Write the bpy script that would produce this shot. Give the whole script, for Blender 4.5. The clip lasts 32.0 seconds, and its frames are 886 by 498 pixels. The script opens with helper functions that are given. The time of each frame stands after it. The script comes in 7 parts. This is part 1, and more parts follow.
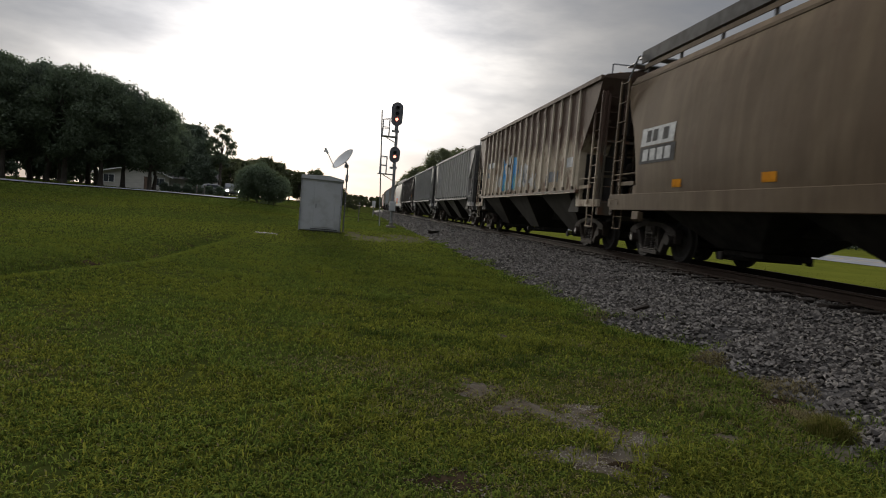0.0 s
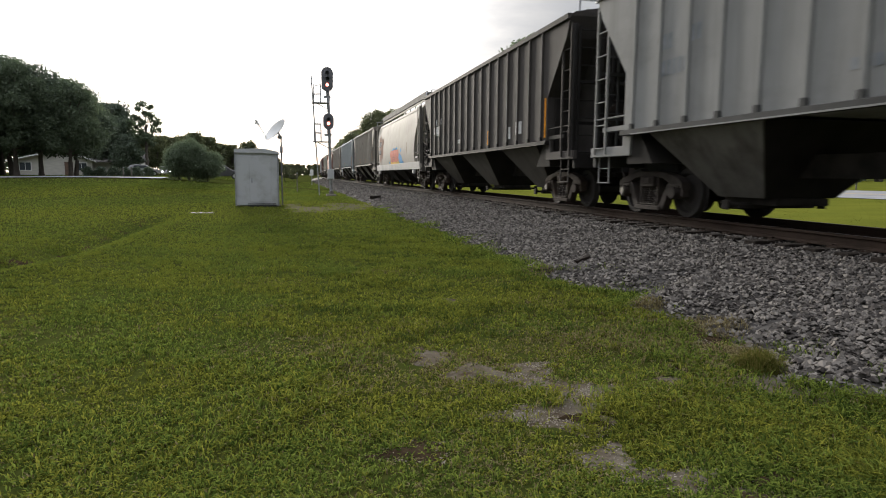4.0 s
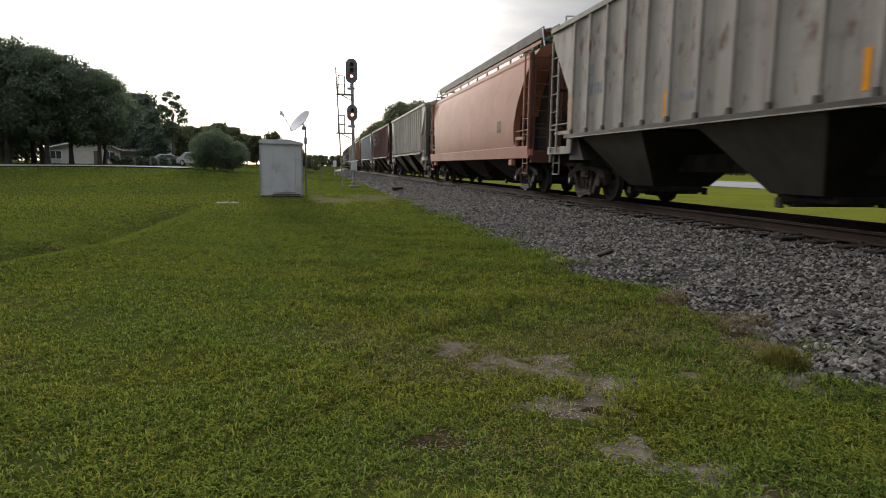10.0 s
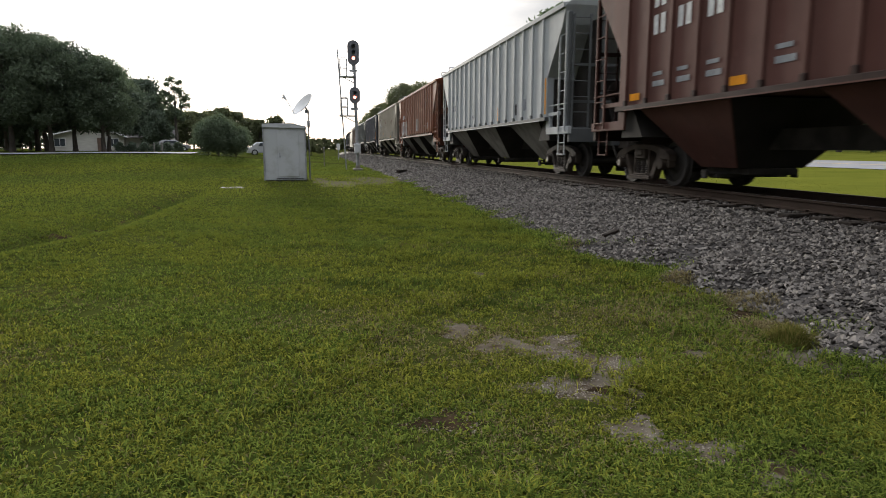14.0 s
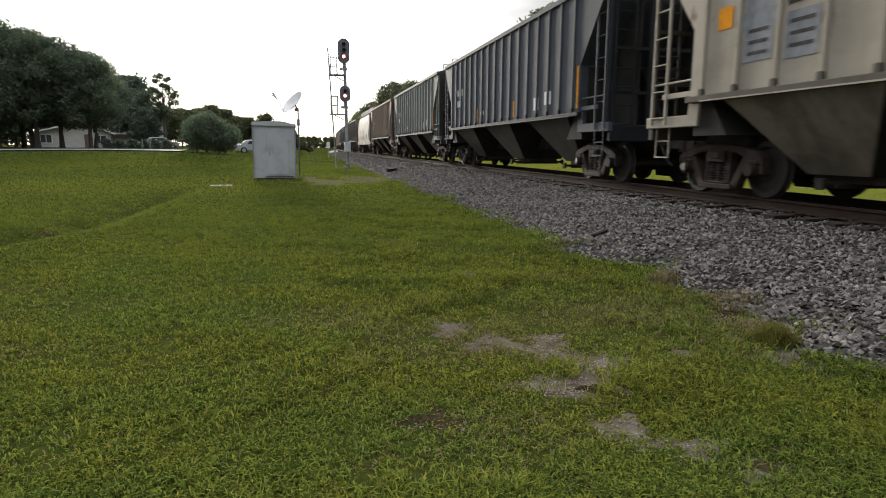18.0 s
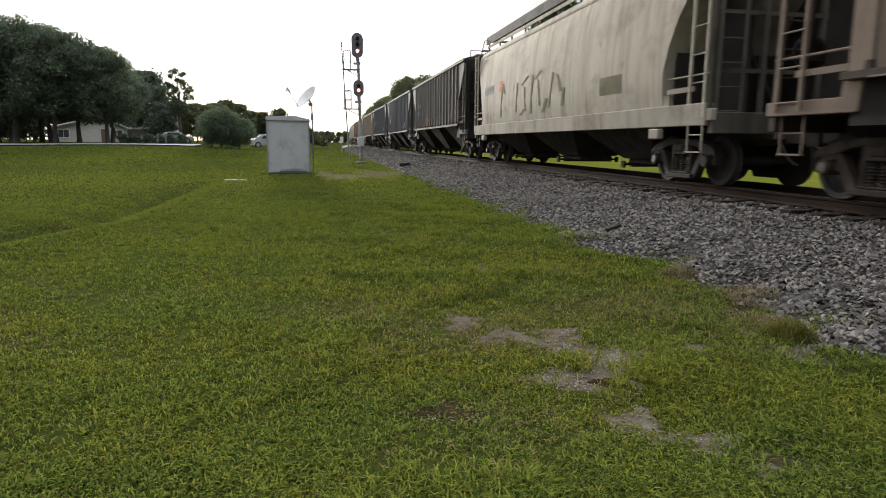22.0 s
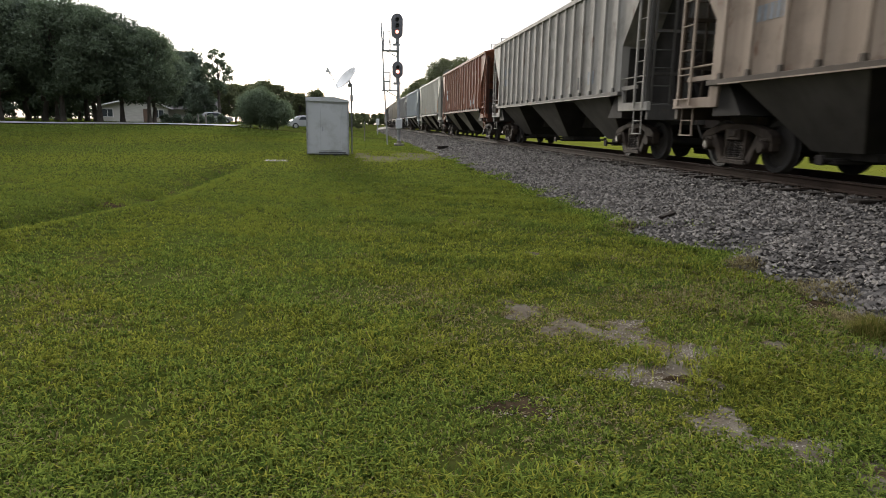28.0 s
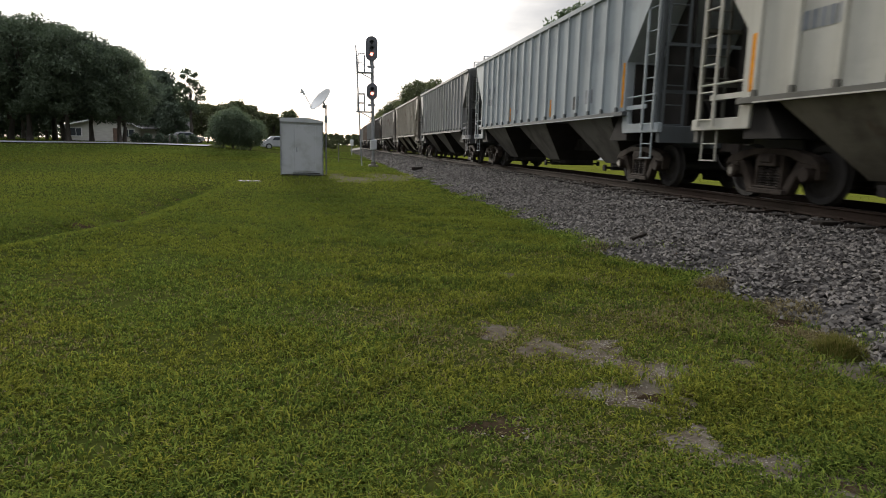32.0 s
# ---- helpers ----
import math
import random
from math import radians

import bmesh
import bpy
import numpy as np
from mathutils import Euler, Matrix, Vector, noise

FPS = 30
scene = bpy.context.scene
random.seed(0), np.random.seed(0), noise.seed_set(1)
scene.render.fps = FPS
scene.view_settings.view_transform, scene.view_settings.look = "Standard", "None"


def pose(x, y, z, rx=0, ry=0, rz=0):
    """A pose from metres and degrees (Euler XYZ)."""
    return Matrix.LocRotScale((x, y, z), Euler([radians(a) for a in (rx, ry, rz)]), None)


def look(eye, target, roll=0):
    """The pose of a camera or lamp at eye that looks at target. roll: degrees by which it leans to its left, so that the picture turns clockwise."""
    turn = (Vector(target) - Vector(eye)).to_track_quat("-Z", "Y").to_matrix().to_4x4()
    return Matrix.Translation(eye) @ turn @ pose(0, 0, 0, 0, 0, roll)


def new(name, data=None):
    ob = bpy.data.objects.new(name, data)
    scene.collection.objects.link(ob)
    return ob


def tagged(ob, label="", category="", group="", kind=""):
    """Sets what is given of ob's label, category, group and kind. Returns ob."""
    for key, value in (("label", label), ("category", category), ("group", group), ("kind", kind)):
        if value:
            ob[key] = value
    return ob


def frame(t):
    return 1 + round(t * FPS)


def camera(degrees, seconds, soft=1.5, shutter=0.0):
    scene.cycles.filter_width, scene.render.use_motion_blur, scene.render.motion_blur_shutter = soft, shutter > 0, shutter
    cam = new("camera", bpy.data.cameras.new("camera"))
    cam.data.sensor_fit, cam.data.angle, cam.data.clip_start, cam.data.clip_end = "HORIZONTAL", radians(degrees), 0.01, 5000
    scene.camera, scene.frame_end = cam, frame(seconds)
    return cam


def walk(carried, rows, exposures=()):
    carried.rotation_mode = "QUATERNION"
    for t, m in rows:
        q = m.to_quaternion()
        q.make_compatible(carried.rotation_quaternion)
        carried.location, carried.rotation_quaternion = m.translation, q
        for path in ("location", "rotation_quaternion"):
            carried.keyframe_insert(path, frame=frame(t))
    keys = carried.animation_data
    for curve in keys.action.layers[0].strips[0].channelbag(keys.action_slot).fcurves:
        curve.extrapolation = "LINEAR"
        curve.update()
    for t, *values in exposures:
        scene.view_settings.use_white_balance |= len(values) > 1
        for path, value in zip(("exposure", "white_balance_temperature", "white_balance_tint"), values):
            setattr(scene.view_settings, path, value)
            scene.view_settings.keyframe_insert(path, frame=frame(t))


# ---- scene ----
cam = camera(70.0, 32.0, soft=1.0, shutter=0.18)
PATH = [
    (0.0, pose(0.029, 0.092, 1.424, 86.722, -4.846, -7.947)),
    (0.5, pose(0.020, 0.090, 1.440, 85.932, -4.540, -8.656)),
    (1.0, pose(0.013, 0.105, 1.461, 86.248, -2.916, -8.627)),
    (1.5, pose(0.049, 0.124, 1.448, 86.439, -2.664, -8.489)),
    (2.0, pose(0.074, 0.136, 1.427, 86.992, -1.207, -9.141)),
    (2.5, pose(0.064, 0.133, 1.445, 85.121, -0.129, -12.319)),
    (4.5, pose(0.029, 0.015, 1.544, 83.371, -0.583, -13.467)),
    (5.0, pose(0.024, -0.006, 1.553, 86.127, -0.886, -13.261)),
    (5.5, pose(0.016, -0.025, 1.547, 86.062, -0.432, -12.960)),
    (6.0, pose(0.000, -0.000, 1.500, 85.576, -0.763, -11.995)),
    (6.5, pose(0.015, -0.008, 1.535, 84.798, -0.531, -11.843)),
    (7.0, pose(0.005, -0.009, 1.527, 84.061, -0.692, -11.349)),
    (7.5, pose(0.004, 0.001, 1.530, 83.296, -0.695, -10.989)),
    (8.0, pose(0.000, 0.003, 1.535, 83.247, -0.692, -10.820)),
    (8.5, pose(0.001, 0.003, 1.538, 83.200, -0.750, -10.757)),
    (9.0, pose(-0.004, -0.002, 1.535, 83.034, -0.841, -10.528)),
    (9.5, pose(-0.009, -0.007, 1.533, 82.728, -0.853, -10.957)),
    (10.0, pose(-0.002, -0.002, 1.530, 82.658, -0.965, -11.320)),
    (10.5, pose(-0.005, -0.008, 1.532, 82.817, -1.026, -10.405)),
    (11.0, pose(0.005, -0.003, 1.524, 82.451, -0.440, -10.345)),
    (11.5, pose(0.011, 0.015, 1.518, 82.008, -0.488, -10.750)),
    (12.0, pose(0.010, 0.010, 1.525, 81.891, -0.296, -10.741)),
    (12.5, pose(-0.002, 0.002, 1.525, 81.586, -0.294, -10.767)),
    (13.0, pose(-0.003, 0.006, 1.525, 81.422, -0.426, -10.553)),
    (13.5, pose(-0.011, -0.000, 1.528, 81.105, -0.156, -10.734)),
    (14.0, pose(0.001, 0.003, 1.534, 81.010, -0.069, -10.972)),
    (14.5, pose(-0.005, 0.001, 1.525, 80.990, -0.151, -10.850)),
    (16.5, pose(-0.000, -0.004, 1.529, 81.327, -0.004, -11.268)),
    (17.0, pose(-0.004, -0.007, 1.527, 81.300, -0.223, -11.772)),
    (17.5, pose(-0.006, -0.020, 1.538, 81.004, -0.292, -11.954)),
    (18.0, pose(-0.006, -0.027, 1.542, 80.927, -0.446, -11.852)),
    (18.5, pose(-0.008, -0.021, 1.541, 80.683, -0.378, -12.210)),
    (19.0, pose(-0.017, -0.028, 1.546, 80.352, -0.766, -12.736)),
    (19.5, pose(-0.015, -0.021, 1.535, 79.842, -1.268, -12.577)),
    (20.0, pose(-0.017, -0.021, 1.529, 80.163, -1.085, -12.028)),
    (20.5, pose(-0.012, -0.008, 1.526, 80.251, -1.124, -11.189)),
    (21.0, pose(-0.009, -0.022, 1.526, 80.409, -0.968, -10.513)),
    (21.5, pose(-0.008, -0.028, 1.525, 80.300, -0.776, -10.588)),
    (22.0, pose(-0.008, -0.039, 1.532, 80.451, -0.446, -10.671)),
    (22.5, pose(-0.013, -0.039, 1.524, 80.438, -0.686, -10.894)),
    (23.0, pose(-0.010, -0.031, 1.525, 80.303, -0.757, -10.813)),
    (23.5, pose(-0.011, -0.025, 1.521, 80.518, -0.683, -10.536)),
    (24.0, pose(-0.009, -0.019, 1.520, 80.553, -0.570, -10.353)),
    (24.5, pose(-0.006, -0.023, 1.518, 80.139, -0.420, -10.434)),
    (26.5, pose(-0.061, 0.037, 1.515, 78.635, -0.915, -9.530)),
    (27.0, pose(-0.140, 0.129, 1.521, 78.772, -0.712, -9.554)),
    (27.5, pose(-0.202, 0.174, 1.505, 78.762, -0.652, -8.820)),
    (28.0, pose(-0.208, 0.174, 1.513, 78.924, -1.047, -7.616)),
    (28.5, pose(-0.190, 0.134, 1.498, 78.702, -2.058, -8.371)),
    (29.0, pose(-0.176, 0.127, 1.508, 78.252, -2.024, -9.453)),
    (29.5, pose(-0.195, 0.129, 1.510, 78.831, -2.205, -9.952)),
    (30.0, pose(-0.211, 0.122, 1.515, 79.330, -2.581, -11.427)),
    (30.5, pose(-0.235, 0.129, 1.519, 79.340, -3.288, -12.767)),
    (31.0, pose(-0.230, 0.142, 1.528, 80.099, -2.355, -11.681)),
    (31.5, pose(-0.237, 0.140, 1.524, 80.742, -1.505, -10.632)),
    (32.0, pose(-0.233, 0.137, 1.525, 80.836, -1.395, -9.946)),
]
EXPOSURES = [(0.0, -0.73), (1.0, -0.38), (2.5, -0.23), (4.5, 0.32), (5.2, -0.33), (6.0, -0.38), (7.0, -0.03), (9.0, 0.02), (13.0, 0.22), (17.0, 0.27), (20.0, 0.52), (24.0, 0.37), (27.0, 0.5), (28.0, 0.45), (30.0, 0.7), (31.0, 0.8), (32.0, 0.05)]
walk(cam, PATH, EXPOSURES)

# ---- world and sun: a hazy low sun behind thin cloud ----
SUN_AZ, SUN_EL = -6.0, 9.0
sun_dir = Vector((math.sin(radians(SUN_AZ)) * math.cos(radians(SUN_EL)),
                  math.cos(radians(SUN_AZ)) * math.cos(radians(SUN_EL)), math.sin(radians(SUN_EL))))
world = bpy.data.worlds.new("sky")
scene.world = world
world.use_nodes = True
wn, wl = world.node_tree.nodes, world.node_tree.links
wn.clear()
w_out = wn.new("ShaderNodeOutputWorld")
w_sky = wn.new("ShaderNodeTexSky")
w_sky.sky_type, w_sky.sun_disc = "NISHITA", False
w_sky.sun_elevation, w_sky.sun_rotation = radians(SUN_EL), radians(SUN_AZ)
w_bg1 = wn.new("ShaderNodeBackground")
w_bg1.inputs["Strength"].default_value = 0.05
w_veil = wn.new("ShaderNodeVectorMath")
w_veil.operation = "SCALE"
w_veil.inputs["Scale"].default_value = 0.3
wl.new(w_sky.outputs[0], w_veil.inputs[0])
wl.new(w_veil.outputs[0], w_bg1.inputs["Color"])
w_tc = wn.new("ShaderNodeTexCoord")
w_dot = wn.new("ShaderNodeVectorMath")
w_dot.operation = "DOT_PRODUCT"
wl.new(w_tc.outputs["Generated"], w_dot.inputs[0])
w_dot.inputs[1].default_value = sun_dir
w_map = wn.new("ShaderNodeMapping")
w_map.inputs["Scale"].default_value = (1.0, 1.0, 3.5)
wl.new(w_tc.outputs["Generated"], w_map.inputs["Vector"])
w_noise = wn.new("ShaderNodeTexNoise")
w_noise.inputs["Scale"].default_value = 2.2
w_noise.inputs["Detail"].default_value = 7.0
w_noise.inputs["Roughness"].default_value = 0.55
wl.new(w_map.outputs[0], w_noise.inputs["Vector"])
w_cloud = wn.new("ShaderNodeValToRGB")
w_cloud.color_ramp.elements[0].position, w_cloud.color_ramp.elements[0].color = 0.38, (0.70, 0.75, 0.84, 1)
w_cloud.color_ramp.elements[1].position, w_cloud.color_ramp.elements[1].color = 0.62, (1.0, 1.0, 1.0, 1)
wl.new(w_noise.outputs["Fac"], w_cloud.inputs["Fac"])
w_glow = wn.new("ShaderNodeValToRGB")
w_glow.color_ramp.interpolation = "B_SPLINE"
for pos, col in ((0.0, 0.08), (0.3, 0.15), (0.55, 0.25), (0.74, 0.17), (0.86, 0.15), (0.93, 0.165), (0.972, 0.27), (1.0, 1.0)):
    el = w_glow.color_ramp.elements.new(pos) if pos not in (0.0, 1.0) else w_glow.color_ramp.elements[-int(pos)]
    el.color = (col * (0.94 + 0.06 * pos), col * 0.965, col * (1.00 - 0.06 * pos ** 6), 1)
w_half = wn.new("ShaderNodeMapRange")
w_half.inputs["From Min"].default_value = -1.0
wl.new(w_dot.outputs["Value"], w_half.inputs["Value"])
w_ragged = wn.new("ShaderNodeMath")
w_ragged.operation = "MULTIPLY_ADD"
w_ragged.inputs[1].default_value = 0.07
wl.new(w_noise.outputs["Fac"], w_ragged.inputs[0])
w_off = wn.new("ShaderNodeMath")
w_off.operation = "SUBTRACT"
w_off.inputs[1].default_value = 0.035
wl.new(w_half.outputs[0], w_off.inputs[0])
wl.new(w_off.outputs[0], w_ragged.inputs[2])
wl.new(w_ragged.outputs[0], w_glow.inputs["Fac"])
w_gain = wn.new("ShaderNodeVectorMath")
w_gain.operation = "SCALE"
w_gain.inputs["Scale"].default_value = 3.0
wl.new(w_glow.outputs["Color"], w_gain.inputs[0])
w_add = wn.new("ShaderNodeVectorMath")
w_add.operation = "MULTIPLY"
wl.new(w_cloud.outputs["Color"], w_add.inputs[0])
wl.new(w_gain.outputs[0], w_add.inputs[1])
# an overcast sky is brightest overhead
w_sep = wn.new("ShaderNodeSeparateXYZ")
wl.new(w_tc.outputs["Generated"], w_sep.inputs[0])
w_zen = wn.new("ShaderNodeMapRange")
w_zen.interpolation_type = "SMOOTHSTEP"
for key, val in (("From Min", 0.34), ("From Max", 0.9), ("To Min", 1.0), ("To Max", 4.4)):
    w_zen.inputs[key].default_value = val
wl.new(w_sep.outputs["Z"], w_zen.inputs["Value"])
w_top = wn.new("ShaderNodeVectorMath")
w_top.operation = "SCALE"
wl.new(w_add.outputs[0], w_top.inputs[0])
wl.new(w_zen.outputs[0], w_top.inputs["Scale"])
w_bg2 = wn.new("ShaderNodeBackground")
w_bg2.inputs["Strength"].default_value = 0.85
wl.new(w_top.outputs[0], w_bg2.inputs["Color"])
w_sum = wn.new("ShaderNodeAddShader")
wl.new(w_bg1.outputs[0], w_sum.inputs[0])
wl.new(w_bg2.outputs[0], w_sum.inputs[1])
wl.new(w_sum.outputs[0], w_out.inputs["Surface"])

sun = new("sun", bpy.data.lights.new("sun", "SUN"))
sun.data.energy, sun.data.angle, sun.data.color = 4.6, radians(10), (1.0, 0.93, 0.82)
sun.matrix_world = look(tuple(sun_dir * 60), (0, 0, 0))

# ---- materials ----
def mat(name, base, rough=0.7, metal=0.0, alt=None, scale=3.0, bump=0.0, bump_scale=60.0, stretch=(1, 1, 1),
        lo=0.35, hi=0.65, island=False, glow=0.0, translucent=0.0, grime=None, grime_scale=0.8, grime_cut=(0.5, 0.75), spec=0.5, island_pow=1.0):
    """A procedural surface: base mixed with alt by noise, large stains of grime, fine relief."""
    m = bpy.data.materials.new(name)
    m.use_nodes = True
    n, l = m.node_tree.nodes, m.node_tree.links
    b = n["Principled BSDF"]
    b.inputs["Roughness"].default_value = rough
    b.inputs["Metallic"].default_value = metal
    col = (*base, 1)
    b.inputs["Specular IOR Level"].default_value = spec
    tc = n.new("ShaderNodeTexCoord")
    mp = n.new("ShaderNodeMapping")
    mp.inputs["Scale"].default_value = stretch
    l.new(tc.outputs["Object"], mp.inputs["Vector"])
    out = None
    if alt:
        mix = n.new("ShaderNodeMix")
        mix.data_type = "RGBA"
        mix.inputs["A"].default_value, mix.inputs["B"].default_value = col, (*alt, 1)
        if island:
            geo = n.new("ShaderNodeNewGeometry")
            pw = n.new("ShaderNodeMath")
            pw.operation = "POWER"
            pw.inputs[1].default_value = island_pow
            l.new(geo.outputs["Random Per Island"], pw.inputs[0])
            l.new(pw.outputs[0], mix.inputs["Factor"])
        else:
            ns = n.new("ShaderNodeTexNoise")
            ns.inputs["Scale"].default_value, ns.inputs["Detail"].default_value = scale, 6.0
            l.new(mp.outputs[0], ns.inputs["Vector"])
            rp = n.new("ShaderNodeMapRange")
            rp.inputs["From Min"].default_value, rp.inputs["From Max"].default_value = lo, hi
            l.new(ns.outputs["Fac"], rp.inputs["Value"])
            l.new(rp.outputs[0], mix.inputs["Factor"])
        out = mix.outputs["Result"]
    if grime:
        g = n.new("ShaderNodeTexNoise")
        g.inputs["Scale"].default_value, g.inputs["Detail"].default_value, g.inputs["Roughness"].default_value = grime_scale, 8.0, 0.65
        l.new(tc.outputs["Object"], g.inputs["Vector"])
        gr = n.new("ShaderNodeMapRange")
        gr.inputs["From Min"].default_value, gr.inputs["From Max"].default_value = grime_cut
        l.new(g.outputs["Fac"], gr.inputs["Value"])
        gm = n.new("ShaderNodeMix")
        gm.data_type = "RGBA"
        gm.inputs["A"].default_value, gm.inputs["B"].default_value = col, (*grime, 1)
        if out:
            l.new(out, gm.inputs["A"])
        l.new(gr.outputs[0], gm.inputs["Factor"])
        out = gm.outputs["Result"]
    if out:
        l.new(out, b.inputs["Base Color"])
    b.inputs["Base Color"].default_value = col
    if bump:
        bn = n.new("ShaderNodeTexNoise")
        bn.inputs["Scale"].default_value, bn.inputs["Detail"].default_value = bump_scale, 4.0
        l.new(tc.outputs["Object"], bn.inputs["Vector"])
        bp = n.new("ShaderNodeBump")
        bp.inputs["Strength"].default_value, bp.inputs["Distance"].default_value = bump, 0.02
        l.new(bn.outputs["Fac"], bp.inputs["Height"])
        l.new(bp.outputs[0], b.inputs["Normal"])
    if glow:
        b.inputs["Emission Color"].default_value, b.inputs["Emission Strength"].default_value = col, glow
    if translucent:
        tr = n.new("ShaderNodeBsdfTranslucent")
        tr.inputs["Color"].default_value = col
        if out:
            l.new(out, tr.inputs["Color"])
        ms = n.new("ShaderNodeMixShader")
        ms.inputs["Fac"].default_value = translucent
        l.new(b.outputs[0], ms.inputs[1])
        l.new(tr.outputs[0], ms.inputs[2])
        l.new(ms.outputs[0], n["Material Output"].inputs["Surface"])
    return m


def car_paint(name, base, stain, rust=(0.10, 0.055, 0.035), wear=0.62, streak=0.45, shade=1.0, top_rust=None):
    """Weathered rail-car paint: a base coat, tall run-down streaks of dirt, rust blotches and chalky fading."""
    m = bpy.data.materials.new(name)
    m.use_nodes = True
    n, l = m.node_tree.nodes, m.node_tree.links
    b = n["Principled BSDF"]
    tc = n.new("ShaderNodeTexCoord")
    rnd = n.new("ShaderNodeObjectInfo")
    off = n.new("ShaderNodeVectorMath")
    off.operation = "ADD"
    l.new(tc.outputs["Object"], off.inputs[0])
    src = off.outputs[0]
    l.new(rnd.outputs["Random"], off.inputs[1])

    def layer(prev, colour, scale, stretch, lo, hi, top, detail=7.0):
        mp = n.new("ShaderNodeMapping")
        mp.inputs["Scale"].default_value = stretch
        l.new(src, mp.inputs["Vector"])
        ns = n.new("ShaderNodeTexNoise")
        ns.inputs["Scale"].default_value, ns.inputs["Detail"].default_value, ns.inputs["Roughness"].default_value = scale, detail, 0.62
        l.new(mp.outputs[0], ns.inputs["Vector"])
        rp = n.new("ShaderNodeMapRange")
        rp.inputs["From Min"].default_value, rp.inputs["From Max"].default_value, rp.inputs["To Max"].default_value = lo, hi, top
        l.new(ns.outputs["Fac"], rp.inputs["Value"])
        mx = n.new("ShaderNodeMix")
        mx.data_type = "RGBA"
        mx.inputs["B"].default_value = (*colour, 1)
        if isinstance(prev, tuple):
            mx.inputs["A"].default_value = (*prev, 1)
        else:
            l.new(prev, mx.inputs["A"])
        l.new(rp.outputs[0], mx.inputs["Factor"])
        return mx.outputs["Result"]

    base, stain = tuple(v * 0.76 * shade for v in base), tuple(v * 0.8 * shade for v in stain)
    c = layer(base, tuple(min(0.85, v * 1.25 + 0.02) for v in base), 0.5, (1, 1, 1), 0.35, 0.7, 0.6)
    c = layer(c, stain, 2.2, (1, 1.0, 0.10), 0.44, 0.72, streak)
    c = layer(c, tuple(v * 0.55 for v in stain), 0.9, (1, 0.6, 1.1), 0.52, 0.8, streak)
    c = layer(c, rust, 3.2, (1, 1, 0.55), wear, wear + 0.12, 0.85)
    if top_rust:
        # rust bled down from the roof edge in ragged tongues
        sx = n.new("ShaderNodeSeparateXYZ")
        l.new(tc.outputs["Object"], sx.inputs[0])
        mp = n.new("ShaderNodeMapping")
        mp.inputs["Scale"].default_value = (1, 1, 0.25)
        l.new(src, mp.inputs["Vector"])
        ns = n.new("ShaderNodeTexNoise")
        ns.inputs["Scale"].default_value, ns.inputs["Detail"].default_value, ns.inputs["Roughness"].default_value = 2.0, 8.0, 0.65
        l.new(mp.outputs[0], ns.inputs["Vector"])
        ad = n.new("ShaderNodeMath")
        ad.operation, ad.inputs[1].default_value = "MULTIPLY_ADD", 3.2
        l.new(ns.outputs["Fac"], ad.inputs[0])
        l.new(sx.outputs["Z"], ad.inputs[2])
        rp = n.new("ShaderNodeMapRange")
        rp.inputs["From Min"].default_value, rp.inputs["From Max"].default_value, rp.inputs["To Max"].default_value = top_rust + 1.45, top_rust + 1.95, 0.92
        l.new(ad.outputs[0], rp.inputs["Value"])
        mx = n.new("ShaderNodeMix")
        mx.data_type = "RGBA"
        mx.inputs["B"].default_value = (0.075, 0.045, 0.034, 1)
        l.new(c, mx.inputs["A"])
        l.new(rp.outputs[0], mx.inputs["Factor"])
        c = mx.outputs["Result"]
    l.new(c, b.inputs["Base Color"])
    b.inputs["Roughness"].default_value = 0.8
    b.inputs["Specular IOR Level"].default_value = 0.12
    bn = n.new("ShaderNodeTexNoise")
    bn.inputs["Scale"].default_value = 1.7
    l.new(src, bn.inputs["Vector"])
    bp = n.new("ShaderNodeBump")
    bp.inputs["Strength"].default_value, bp.inputs["Distance"].default_value = 0.35, 0.03
    l.new(bn.outputs["Fac"], bp.inputs["Height"])
    l.new(bp.outputs[0], b.inputs["Normal"])
    return m


M_lawn = mat("lawn_soil", (0.050, 0.060, 0.013), 0.95, spec=0.0, alt=(0.030, 0.036, 0.009), scale=0.35, bump=0.8, bump_scale=9.0, lo=0.3, hi=0.7,
             grime=(0.055, 0.052, 0.016), grime_scale=0.5, grime_cut=(0.5, 0.72))
M_dirt = mat("trodden_dirt", (0.115, 0.102, 0.072), 0.95, spec=0.0, alt=(0.08, 0.078, 0.04), scale=3.0, bump=0.8, bump_scale=20.0)
M_soil = mat("bare_soil", (0.135, 0.120, 0.094), 0.95, spec=0.0, alt=(0.085, 0.068, 0.050), scale=5.0, bump=0.9, bump_scale=40.0, grime=(0.05, 0.034, 0.02), grime_scale=2.2, grime_cut=(0.52, 0.62))
M_soil_dark = mat("dark_soil_shade", (0.052, 0.037, 0.022), 0.95, spec=0.0, alt=(0.026, 0.018, 0.011), scale=9.0, bump=0.9, bump_scale=40.0)
M_pebble = mat("pale_pebble", (0.14, 0.11, 0.08), 0.9, spec=0.1, alt=(0.33, 0.30, 0.25), island=True)
M_weed = mat("weed_leaf", (0.06, 0.075, 0.012), 0.8, spec=0.0, alt=(0.16, 0.14, 0.045), island=True, translucent=0.4)
M_blade = mat("grass_blade", (0.034, 0.060, 0.012), 0.8, spec=0.0, alt=(0.215, 0.265, 0.050), island=True, island_pow=1.3, translucent=0.45)
M_blade_shade = mat("shade_dark_blade", (0.030, 0.052, 0.012), 0.8, spec=0.0, alt=(0.085, 0.11, 0.025), island=True, translucent=0.3)
